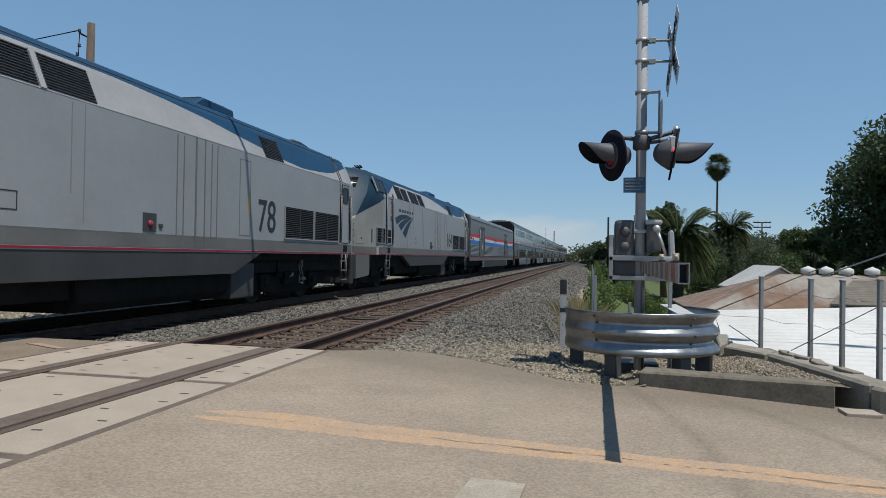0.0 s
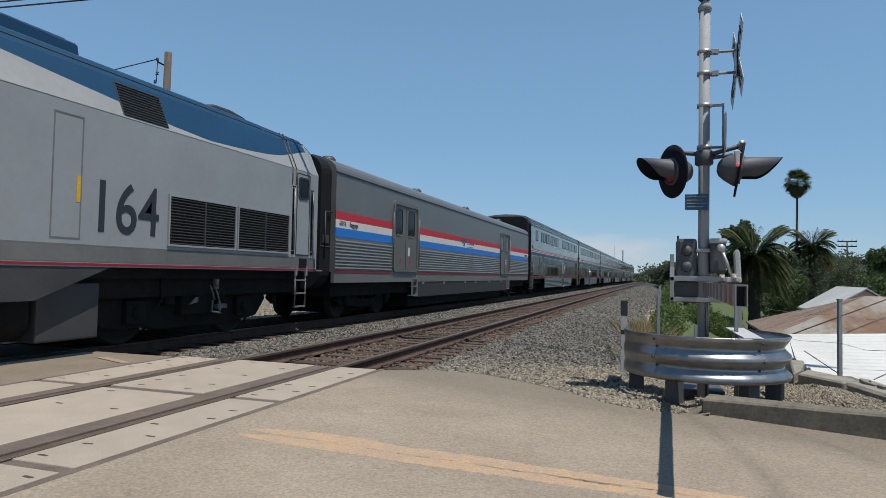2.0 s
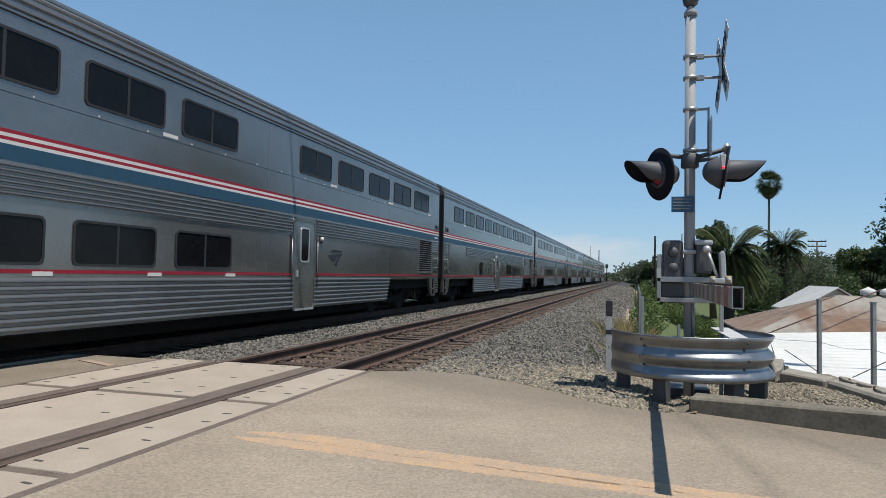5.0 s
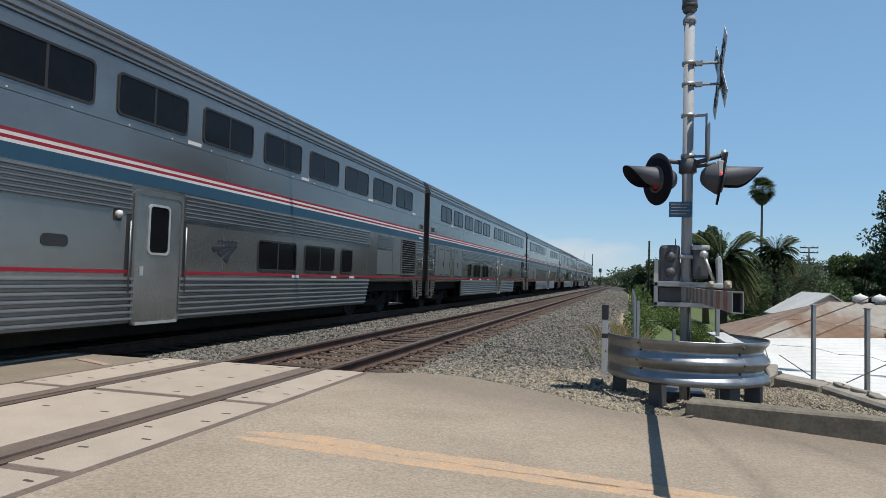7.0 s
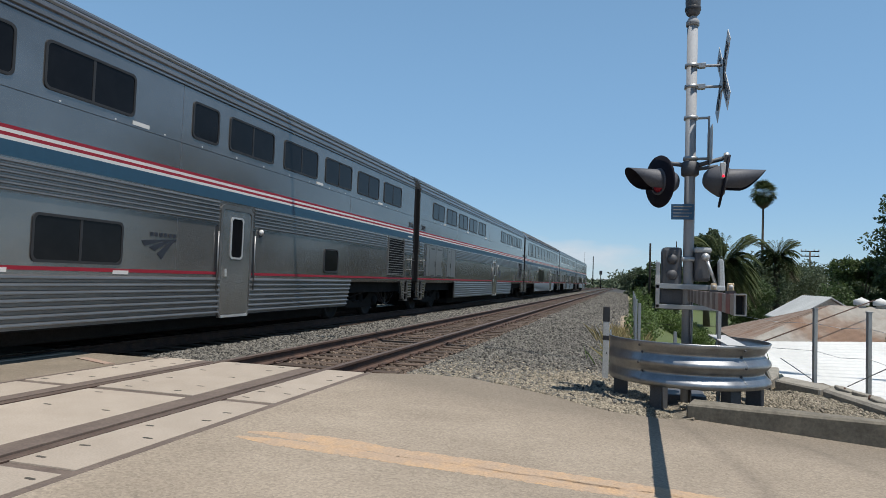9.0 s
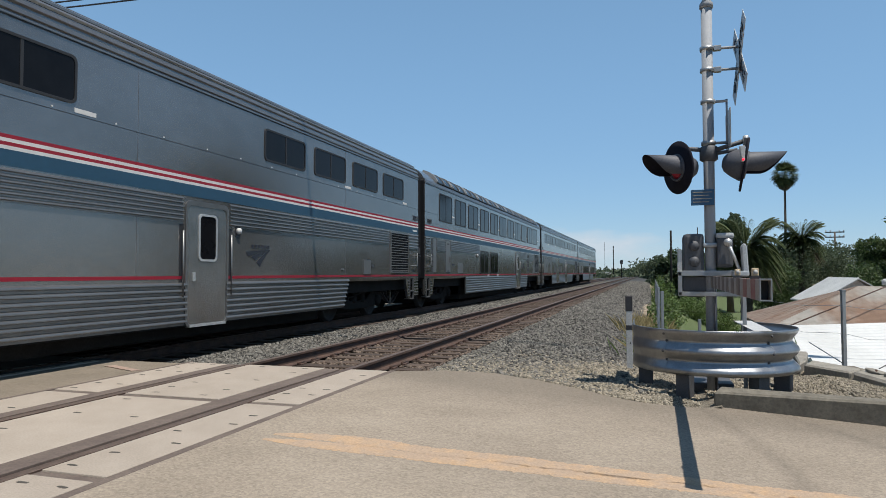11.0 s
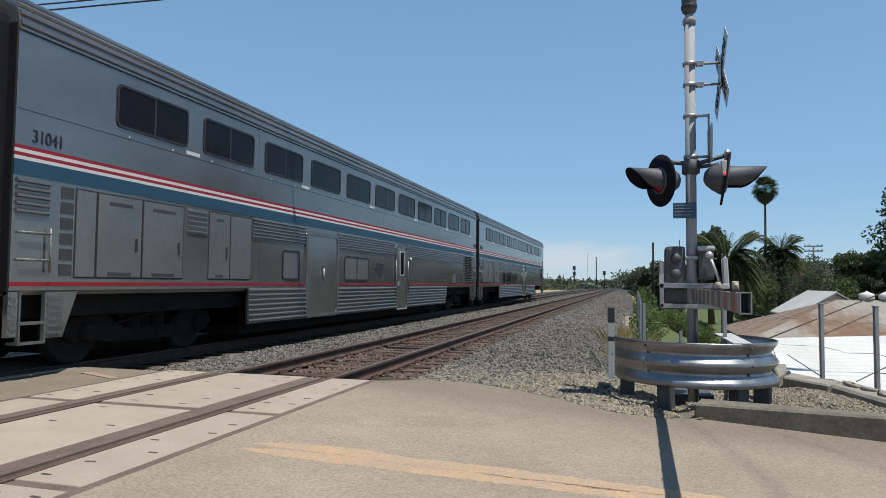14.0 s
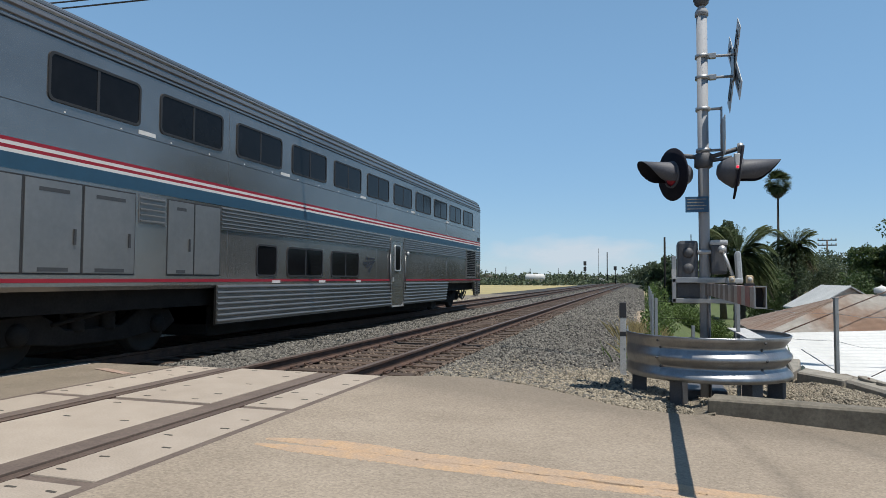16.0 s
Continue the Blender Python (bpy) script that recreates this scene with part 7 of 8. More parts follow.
def lounge_roof(car):
    """Curved skylight panes along the roof edge, in pairs between ribs."""
    sect = [(1.46, 4.40), (1.41, 4.53), (1.30, 4.66), (1.14, 4.76), (0.95, 4.83)]
    for i in range(11):
        u0 = SLOTS[i] - 0.06
        for k in range(2):
            a, b = u0 + k * 0.84, u0 + (k + 1) * 0.84 - 0.03
            for s in (1, -1):
                pts = [(s * (x + 0.06 * (1 if z < 4.5 else 0.6)), z + 0.035) for x, z in sect] + [(s * (x - 0.03), z - 0.03) for x, z in reversed(sect)]
                bm = prism(pts, "y", a, b)
                part("skylight", bm, "glass", car, "curved dark skylight pane") if s > 0 else part("skylight", bm, "glass", car)
        for u, w in ((u0 - 0.04, 0.045), (u0 + 0.825, 0.016), (u0 + 1.69, 0.045)):
            pts = [(x + 0.085 * (1 if z < 4.5 else 0.7), z + 0.055) for x, z in sect] + [(x - 0.03, z - 0.03) for x, z in reversed(sect)]
            part("skylight_rib", prism(pts, "y", u - w, u + w), "ribgrey", car, "pale bolted skylight frame")
        part("skylight_sill", box(1.47, 1.575, u0 - 0.08, u0 + 1.73, 4.385, 4.415), "gasket", car)


ALL = list(range(11))
coach("stainless two-storey coach with red, white and navy stripes, dormitory windows", "39011", -PITCH * 6, [1, 2, 3, 4, 6, 7, 8, 9, 10], [(6.86, 7.57), (8.0, 9.58), (10.02, 11.57)], (13.87, 14.82), half_slots=(2.13,), dorm=True)
coach("stainless two-storey sleeping coach, its side door ahead of three lower windows", "32112", -PITCH * 5, ALL, [(13.9, 15.5), (15.87, 17.48), (17.85, 18.6)], (10.5, 11.53), small=((6.85, 7.55, 1.2, 1.83),), flip=True, shift=-0.06, emblem_u=12.4)
coach("stainless two-storey sleeping coach with a small rear lower window", "32118", -PITCH * 4, [0, 1, 2, 3, 4, 6, 7, 8, 9, 10], [(6.88, 7.6), (8.03, 9.6), (10.05, 11.57)], (13.95, 14.9), half_slots=(13.0,), small=((18.15, 18.95, 1.25, 1.82),), emblem_u=11.95)
coach("stainless two-storey dining coach with a blank lower side", "38024", -PITCH * 3, [0, 1, 2, 3, 4, 7, 8, 9, 10], [], (13.83, 14.85), emblem_u=15.45, service_box=True)
coach("stainless two-storey lounge coach with tall windows and curved skylights", "33019", -PITCH * 2, ALL, [(8.07, 9.6), (9.99, 11.6)], (16.25, 17.35), lounge=True, emblem_u=18.0)
coach("stainless two-storey baggage coach with a wide lower cargo door", "31041", -PITCH, ALL, [], (13.9, 14.85), blanks=((6.88, 7.63), (10.0, 11.62)), baggage=(7.98, 9.52), emblem_u=12.0, service_box=True)
coach("stainless two-storey coach at the tail of the train", "34018", 0.0, ALL, [(6.82, 7.56), (7.95, 9.55), (9.98, 11.57)], (13.86, 14.9), b1=25.0, emblem_u=11.83)


# -- baggage car --
M["bagdoor"] = material("dull_olive_grey_door", (0.135, 0.134, 0.125), 0.46, metal=0.2, second=(0.1, 0.099, 0.092), scale=1.4, amount=0.8, fine=12, fine_amount=0.06)
M["bagsill"] = material("dusty_grey_fluting", (0.205, 0.203, 0.192), 0.42, metal=0.4, second=(0.16, 0.158, 0.148), scale=0.8, amount=0.8, fine=8, fine_amount=0.06)
M["bagskirt"] = material("dark_skirt_paint", (0.03, 0.031, 0.033), 0.55, second=(0.022, 0.022, 0.022), scale=1.4, amount=0.9, fine=14, fine_amount=0.1)
def baggage_car():
    car = empty("baggage_car", pose(TRACK_FAR, 60, 0), "grey single-storey baggage car with broad red, white and blue stripes", "train car")
    u0, u1 = 0.55, 24.78
    half = [(0.0, 1.2), (1.53, 1.2), (1.53, 3.57), (1.515, 3.66), (1.47, 3.75), (1.38, 3.83), (1.2, 3.92), (0.9, 4.01), (0.5, 4.07), (0.0, 4.09)]
    part("body", shell(half, u0, u1), "bagside", car, "satin grey side and roof")
    sides("roof_rail", lambda s: side_box(s, 1.52, 1.55, u0, u1, 3.555, 3.585), "gasket", car)
    sides("lower_side", lambda s: side_box(s, 1.44, 1.52, u0, u1, 0.94, 1.2), "bagsill", car)
    sides("skirt", lambda s: side_box(s, 1.44, 1.5, 6.0, 19.2, 0.46, 0.94), "bagskirt", car, "dark grey lower skirt")
    doors = ((4.1, 6.1), (17.6, 19.57))
    spans = [(u0, 4.03), (6.24, 17.5), (19.66, u1)]
    for a, b in spans:
        bands("red_stripe", 1.53, a, b, 2.45, 2.65, "brightred", car)
        bands("white_stripe", 1.53, a, b, 2.255, 2.45, "white", car)
        bands("blue_stripe", 1.53, a, b, 2.04, 2.255, "brightblue", car)
        sides("fluted_side", lambda s: corrugated(1.53, a, b, 1.24, 1.97, 9, 0.016, side=s), "bagsill", car, "fluted grey lower side")
        bands("red_line", 1.53, a, b, 1.19, 1.235, "red", car)
    for a, b in doors:
        d = part("loading_door", box(1.49, 1.538, a + 0.06, b - 0.06, 1.3, 3.2, 0.01), "bagdoor", car, "grey double loading door in a recessed frame")
        part("door_frame", ring_plate(rounded(a, b, 1.24, 3.3, 0.12), rounded(a + 0.07, b - 0.07, 1.3, 3.2, 0.05), 1.5, 1.575), "bagdoor", d)
        mid = (a + b) / 2
        part("seam", box(1.538, 1.543, mid - 0.012, mid + 0.012, 1.32, 3.18), "gasket", d)
        for w0 in (a + 0.17, mid + 0.18):
            window(d, 1.538, w0, w0 + 0.54, 2.33, 3.1, divided=False, r=0.1)
            # bright strip along the bottom edge of the window
            part("window_sill", box(1.538, 1.552, w0 + 0.06, w0 + 0.48, 2.305, 2.322), "silver", d)
        for w0, mat in ((mid - 0.45, "redlamp"), (mid + 0.32, "redlamp")):
            part("sign_plate", box(1.538, 1.543, w0, w0 + 0.14, 1.5, 1.64), mat, d)
        part("notice", box(1.538, 1.543, mid + 0.2, mid + 0.34, 1.72, 1.98), "white", d)
        for u in (a - 0.07, b + 0.07):
            part("handrail", tube((1.58, u, 1.4), (1.58, u, 2.95), 0.014, n=8), "bagdoor", car)
        bm = None
        for z in (0.5, 0.78, 1.02):
            bm = box(1.38, 1.56, b - 0.35, b + 0.05, z, z + 0.03, bm=bm)
        for u in (b - 0.35, b + 0.05):
            bm = box(1.5, 1.56, u - 0.015, u + 0.015, 0.5, 1.1, bm=bm)
        part("step", bm, "galv", car)
    lettering("61016", car, 1.536, 0.74, 2.31, 0.125, "ink", 0.82)
    lettering("Baggage", car, 1.536, 1.28, 2.31, 0.125, "ink", 0.9, name="lettering")
    lettering("Baggage  61016", car, 1.536, 23.62, 2.30, 0.105, "ink", 0.9, name="lettering")
    emblem(car, 1.536, 10.9, 2.09, 0.84, "navy", letters=False)
    for i in range(6):
        part("lettering_bar", box(1.53, 1.537, 11.84 + i * 0.175, 11.955 + i * 0.175, 2.39, 2.47), "navy", car)
    part("lettering_bar", box(1.53, 1.537, 11.84, 12.83, 2.285, 2.305), "navy", car)
    for u in (1.55, 7.95, 14.05, 20.2):
        part("roof_vent", lathe([(0.0, 0.08), (0.14, 0.07), (0.2, 0.0), (0.2, -0.12)], pose(0.75, u, 4.06), 14), "louvre", car)
    part("underframe", box(-1.3, 1.3, 0.8, 24.5, 0.6, 1.2), "dark", car)
    # dark block added in place of the black shadow below the skirt
    part("underfloor_tank", box(-1.25, 1.25, 6.1, 19.0, 0.14, 0.62, 0.04), "dark", car)
    for u, out in ((u0, -0.5), (u1, 0.22)):
        diaphragm(car, u, 0.8, 3.92, 1.40, out)
    bm = tube((1.45, 0.2, 1.5), (1.45, 0.2, 2.6), 0.018, n=8)
    tube((1.45, 0.2, 2.6), (1.45, 0.52, 2.6), 0.018, n=8, bm=bm)
    part("grab_iron", bm, "gasket", car)
    for u in (6.7, 8.9, 11.6, 13.2, 15.5, 17.9):
        part("lift_pad", box(1.5, 1.52, u, u + 0.18, 0.86, 0.93), "galv", car)
    bogie(car, 3.4, 0.46, 2.6, low=True)
    bogie(car, 21.6, 0.46, 2.6, low=True)
    TRAIN.append((car, -PITCH * 7))


baggage_car()


# -- locomotives --
def heavy_truck(loco, u, link):
    """A locomotive's truck: deep cast frame, journal boxes, springs, brake cylinders, sand pipes and wheels."""
    r, base = 0.508, 2.74
    b = part("truck", box(-0.66, 0.66, -2.0, 2.0, 0.3, 0.95, 0.04), "dark", loco)
    b.matrix_basis = pose(0, u, 0)
    for s in (1, -1):
        pts = [(-2.25, 0.62), (-2.1, 0.98), (2.1, 0.98), (2.25, 0.62), (1.95, 0.30), (1.66, 0.26), (1.1, 0.26), (0.8, 0.20), (-0.8, 0.20), (-1.1, 0.26), (-1.66, 0.26), (-1.95, 0.30)]
        part("side_frame", prism(pts, "x", min(s * 0.88, s * 1.06), max(s * 0.88, s * 1.06), bevel=0.02), "dark", b)
        part("bolster_end", box(min(s * 1.0, s * 1.2), max(s * 1.0, s * 1.2), -0.42, 0.42, 0.42, 1.06, 0.03), "dark", b)
        for du in (-1.37, 1.37):
            part("journal_box", box(min(s * 1.02, s * 1.16), max(s * 1.02, s * 1.16), du - 0.2, du + 0.2, 0.34, 0.7, 0.03), "dark", b)
            part("journal_cap", lathe([(0.0, 0.05), (0.08, 0.045), (0.11, 0.0)], pose(s * 1.15, du, 0.5, 0, s * 90, 0), 12), "dark", b)
            part("sand_pipe", tube((s * 1.0, du + 0.62, 0.95), (s * 0.86, du + 0.46, 0.16), 0.022, n=6), "dark", b)
        for du in (-0.66, 0.66):
            part("spring", lathe([(0.0, 0), (0.1, 0), (0.11, 0.05), (0.09, 0.09), (0.11, 0.13), (0.09, 0.18), (0.11, 0.22), (0.09, 0.27), (0.1, 0.32), (0.0, 0.32)], pose(s * 1.12, du, 0.6), 12), "dark", b)
        # brake cylinder with its rods and slack adjuster
        x = s * 1.27
        part("brake_cylinder", tube((x, link, 0.86), (x, link, 1.12), 0.055, n=12), "dullsteel", b)
        bm = tube((x, link - 0.16, 0.92), (x, link - 0.02, 0.66), 0.016, n=6)
        tube((x, link, 0.86), (x, link + 0.12, 0.62), 0.016, n=6, bm=bm)
        tube((x, link + 0.12, 0.62), (x, link + 0.13, 0.42), 0.02, n=6, bm=bm)
        tube((x, link - 0.1, 0.46), (x, link + 0.16, 0.42), 0.018, n=6, bm=bm)
        tube((x, link - 0.1, 0.46), (x, link - 0.08, 0.66), 0.016, n=6, bm=bm)
        part("brake_rod", bm, "dullsteel", b)
        part("brake_lever", prism([(link - 0.72, 0.60), (link - 0.5, 0.64), (link - 0.5, 0.72), (link - 0.56, 0.72)], "x", min(x, x + s * 0.03), max(x, x + s * 0.03)), "dullsteel", b)
        part("brake_shoe", box(min(x, x - s * 0.1), max(x, x - s * 0.1), link + 0.08, link + 0.34, 0.5, 0.58, 0.01), "dullsteel", b)
        bm = tube((x, -1.0, 1.1), (x, -0.98, 0.7), 0.02, n=6)
        tube((x, -0.98, 0.7), (x, -1.06, 0.6), 0.025, n=6, bm=bm)
        part("air_pipe", bm, "dark", b)
    for du in (-base / 2, base / 2):
        w = inst("wheelset", ("wheelset", r), lambda: wheelset(r), b, pose(0, du, r))
        WHEELS.append((w, du, r))
    return b


M["nosesilver"] = material("dusty_silver_nose", (0.262, 0.266, 0.254), 0.5, second=(0.225, 0.217, 0.19), scale=1.1, amount=0.9, fine=10, fine_amount=0.08)
M["noseblue"] = material("dusty_blue_nose", (0.0085, 0.032, 0.058), 0.55, spec=0.2, second=(0.016, 0.039, 0.06), scale=1.0, amount=0.8, fine=9, fine_amount=0.06)
M["palepatch"] = material("pale_grey_patch", (0.33, 0.33, 0.30), 0.6, second=(0.26, 0.26, 0.23), scale=4)
M["streak"] = material("grey_drip_stain", (0.17, 0.18, 0.185), 0.6, second=(0.2, 0.21, 0.215), scale=3)
M["palesticker"] = material("pale_blue_panel", (0.12, 0.24, 0.38), 0.5)

def locomotive(number, behind, label):
    loco = empty("locomotive", pose(TRACK_FAR, 30, 0), label, "locomotive", "locomotives at the head of the train")
    W = 1.525
    up = [(0.0, 1.2), (W, 1.2), (W, 3.34), (1.27, 3.93), (1.16, 4.09), (0.8, 4.24), (0.0, 4.34)]
    rear = 20.76
    # plan outlines of the nose by height: a flat lower face, then one raked and rounded plane above it
    front_u = [(1.2, 1.2), (2.42, 1.2), (2.5, 1.24), (3.57, 2.09), (4.0, 2.32), (4.2, 2.52), (4.29, 2.8), (4.34, 3.45)]
    crease_u = [(1.2, 1.56), (2.40, 1.56), (3.17, 2.22), (4.0, 3.02), (4.2, 3.2), (4.3, 3.4), (4.34, 3.58)]
    wide = [(1.2, W), (3.34, W), (3.93, 1.27), (4.09, 1.16), (4.24, 0.8), (4.30, 0.45), (4.34, 0.02)]
    corner = [(1.2, 1.2), (2.45, 1.2), (3.17, 1.31), (3.4, 1.33), (3.93, 1.2), (4.09, 1.1), (4.24, 0.76), (4.30, 0.42), (4.34, 0.015)]

    def blue_edge(u):
        return 2.40 + max(0.0, u - 1.37) * 0.355

    def nose_point(f, z):
        """f runs from the centre line (0) over the crease (1) to the side behind the cab (2)."""
        uf, uc, xc, hw = lerp_table(front_u, z), lerp_table(crease_u, z), lerp_table(corner, z), lerp_table(wide, z)
        if f <= 1:
            return Vector((xc * f, uf + (uc - uf) * f ** 2.4, z))
        g = f - 1
        full = lerp_table([(2.5, 1.0), (3.3, 0.45)], z)
        return Vector((xc + (hw - xc) * min(1.0, g / full), uc + (3.62 - uc) * g, z))

    def nose_at(f, v):
        """v from the sill (0) over the edge of the blue (1) to the crown (2)."""
        p = nose_point(f, 2.4)
        for _ in range(4):
            ze = blue_edge(p.y)
            p = nose_point(f, 1.2 + (ze - 1.2) * v if v <= 1 else ze + (4.34 - ze) * (v - 1))
        return p
    tail = [(0.0, 1.2), (W, 1.2), (W, 3.34), (1.28, 3.92), (1.17, 4.07), (0.8, 4.21), (0.0, 4.30)]
    butt = [(0.0, 1.2), (1.50, 1.2), (1.50, 3.34), (1.27, 3.86), (1.14, 3.99), (0.8, 4.11), (0.0, 4.18)]
    stations = [(3.6, up), (5.3, up), (13.0, up), (18.9, up), (20.5, tail), (rear, butt)]
    bm = bmesh.new()

    def ring(half):
        return [bm.verts.new(p) for p in half + [(-x, u, z) for x, u, z in reversed(half) if x > 1e-6]]
    rings = [ring([(x, u, z) for x, z in half]) for u, half in stations]
    for a, b in zip(rings, rings[1:]):
        n = len(a)
        for i in range(n):
            j = (i + 1) % n
            bm.faces.new((a[i], b[i], b[j], a[j]))
    bm.faces.new(rings[0])
    bm.faces.new(rings[-1][::-1])
    bmesh.ops.recalc_face_normals(bm, faces=bm.faces[:])
    part("body", bm, "locosilver", loco, "silver-grey painted car body")
    # the nose: a smooth skin of plan outlines, silver below and blue above
    fs = [0.0, 0.2, 0.4, 0.55, 0.7, 0.8, 0.88, 0.95, 1.0, 1.15, 1.3, 1.45, 1.7, 2.0]
    for name, mat, vs, label in (("lower_nose", "nosesilver", [0.0, 0.3, 0.6, 0.85, 0.97, 1.0], "dusty silver lower nose"), ("upper_nose", "noseblue", [1.0, 1.08, 1.2, 1.35, 1.5, 1.62, 1.74, 1.84, 1.91, 1.95, 1.98, 2.0], "blue raked nose and cab")):
        across = [-f for f in fs[:0:-1]] + fs
        verts = []
        for v in vs:
            for f in across:
                q = nose_at(abs(f), v)
                verts.append((q.x if f >= 0 else -q.x, q.y, q.z))
        m = len(across)
        faces = [(j * m + i, j * m + i + 1, (j + 1) * m + i + 1, (j + 1) * m + i) for j in range(len(vs) - 1) for i in range(m - 1)]
        skin = from_data(name, verts, faces, mat, loco, label, smooth=True)
        creases = {i for i, f in enumerate(across) if abs(abs(f) - 1.0) < 1e-6}
        for e in skin.data.edges:
            p, q = e.vertices
            if p % m == q % m and p % m in creases and verts[p][2] < 4.12:
                e.use_edge_sharp = True

    def on_nose(h, s, out=0.0):
        """A point of the raked nose: h across, s from its foot (0) to the windscreen sill (1) and the brow (2)."""
        z = 2.5 + 1.07 * s if s < 1 else 3.57 + 0.5 * (s - 1)
        q = nose_point(min(1.0, abs(h) / lerp_table(corner, z)), z)
        return Vector((math.copysign(q.x, h), q.y, q.z)) + Vector((0.1 if h > 0 else -0.1, -0.78, 0.6)) * out

    def nose_plate(name, h0, h1, s0, s1, mat, out=0.012, label=""):
        n = 5
        hs, ss = [h0 + (h1 - h0) * i / n for i in range(n + 1)], [s0 + (s1 - s0) * j / n for j in range(n + 1)]
        v = [tuple(on_nose(h, s, out)) for s in ss for h in hs] + [tuple(on_nose(h, s, out - 0.03)) for s in ss for h in hs]
        k, m = (n + 1) ** 2, n + 1
        f = [(j * m + i, j * m + i + 1, (j + 1) * m + i + 1, (j + 1) * m + i) for j in range(n) for i in range(n)]
        rim = list(range(m)) + [j * m + n for j in range(1, m)] + [n * m + i for i in range(n - 1, -1, -1)] + [j * m for j in range(n - 1, 0, -1)]
        f += [(a, k + a, k + b, b) for a, b in zip(rim, rim[1:] + rim[:1])]
        return from_data(name, v, f, mat, loco, label)
    for h0, h1 in ((0.05, 0.94), (-0.94, -0.05)):
        nose_plate("windscreen", h0, h1, 0.93, 1.58, "glass", label="dark raked windscreen")
    nose_plate("number_board", -0.3, 0.3, 0.58, 0.78, "white")
    nose_plate("blue_sticker", 0.68, 0.92, 0.36, 0.58, "palesticker")
    for s in (1, -1):
        a, b = on_nose(s * 0.62, 0.86, 0.05), on_nose(s * 0.36, 1.12, 0.05)
        part("wiper", tube(a, b, 0.016, n=6), "black", loco)
        c = on_nose(s * 0.8, 0.06)
        part("class_light", lathe([(0.0, 0.03), (0.06, 0.03), (0.07, 0.0), (0.07, -0.05)], pose(c.x, c.y - 0.02, c.z, 60, 0, 0), 12), "black", loco)
        hd = part("headlight", lathe([(0.0, 0.0), (0.10, 0.01), (0.13, 0.035), (0.16, 0.03), (0.16, -0.05)], pose(s * 0.86, 1.325, 2.05, 90, 0, s * 14), 18), "louvre", loco, "round twin headlight")
        part("lens", lathe([(0.0, 0.03), (0.05, 0.02), (0.055, 0.0)], pose(s * 0.86 - 0.04, 1.305, 2.03, 90, 0, s * 14), 10), "silver", hd)
        # the grey band and red line follow the nose's taper
        for nm, z0, z1, mat, k in (("lower_band", 1.27, 1.48, "locogrey", 0.004), ("red_line", 1.218, 1.25, "red", 0.006)):
            line = [(q.x + k, q.y - k) for q in (nose_point(f, 1.3) for f in (0.0, 0.4, 0.75, 1.0, 1.06, 1.2, 1.45, 1.7, 2.0))]
            line[0] = (0.0, line[0][1])
            inner = [(x - 0.02, u + 0.02) for x, u in reversed(line[1:])] + [(0.0, 1.12)]
            part(nm, prism([(s * x, u) for x, u in line + inner], "z", z0, z1), mat, loco)
        # corner hatch with a lock and a line of rivets
        hatch = part("nose_hatch", box(0, 0.006, -0.26, 0.26, -0.2, 0.2, 0.003), "nosesilver", loco)
        hatch.matrix_basis = pose(s * 1.262, 1.95, 1.78, 0, 0, (-8.6 if s > 0 else 188.6))
        part("latch", lathe([(0.0, 0.02), (0.03, 0.018), (0.04, 0.0)], pose(0.006, 0.05, -0.02, 0, 90, 0), 10), "louvre", hatch)
        part("mu_hose", tube((s * 0.5, 1.05, 1.5), (s * 0.6, 0.75, 0.6), 0.03, n=8), "black", loco)
        part("grab_rail", tube((s * 0.95, 1.22, 1.3), (s * 0.95, 1.1, 0.5), 0.02, n=8), "silver", loco)
    for z in (1.62, 1.82, 2.02, 2.22, 2.36):
        part("rivet", lathe([(0.0, 0.01), (0.014, 0.008), (0.018, 0.0)], pose(1.178, 1.54, z, 90, 0, 14), 8), "louvre", loco)
    # black block in place of a hollow, the recess shade in its colour
    part("nose_recess", box(-0.96, 0.96, 1.17, 1.46, 1.0, 1.80, 0.03), "black", loco)
    paint(loco, stations, W)
    sides("lower_band", lambda s: side_box(s, 1.5, (W + 0.004), 3.3, rear - 0.1, 1.27, 1.48), "locogrey", loco, "grey band above the red line")
    sides("red_line", lambda s: side_box(s, 1.5, (W + 0.006), 3.3, rear - 0.1, 1.218, 1.25), "red", loco)
    # sill set inward and dark: shade below the body put into its colour
    sides("frame_sill", lambda s: side_box(s, 1.25, 1.36, 2.6, rear - 0.2, 1.04, 1.21), "dark", loco)
    tank = [(6.2, 1.21), (14.95, 1.21), (13.75, 0.77), (7.45, 0.77)]
    sides("tank_skirt", lambda s: prism(tank, "x", min(s * 1.36, s * 1.515), max(s * 1.36, s * 1.515)), "locodark", loco, "dark grey tapered skirt")
    part("fuel_tank", prism([(-1.3, 0.82), (1.3, 0.82), (1.3, 0.42), (1.1, 0.25), (-1.1, 0.25), (-1.3, 0.42)], "y", 9.72, 13.9, bevel=0.03), "dark", loco)
    part("battery_box", box(-1.36, 1.36, 13.92, 14.9, 0.22, 0.98, 0.03), "locodark", loco)
    part("equipment_box", box(-1.2, 1.2, 6.1, 9.7, 0.46, 1.0, 0.03), "dark", loco)
    part("air_reservoir", tube((1.0, 7.2, 0.62), (1.0, 9.3, 0.62), 0.14, n=14), "dark", loco)
    part("underframe", box(-1.25, 1.25, 1.0, 20.4, 0.75, 1.2), "dark", loco)
    pilot = [(1.25, 1.2), (2.62, 1.2), (2.64, 0.55), (2.5, 0.5), (1.3, 0.43)]
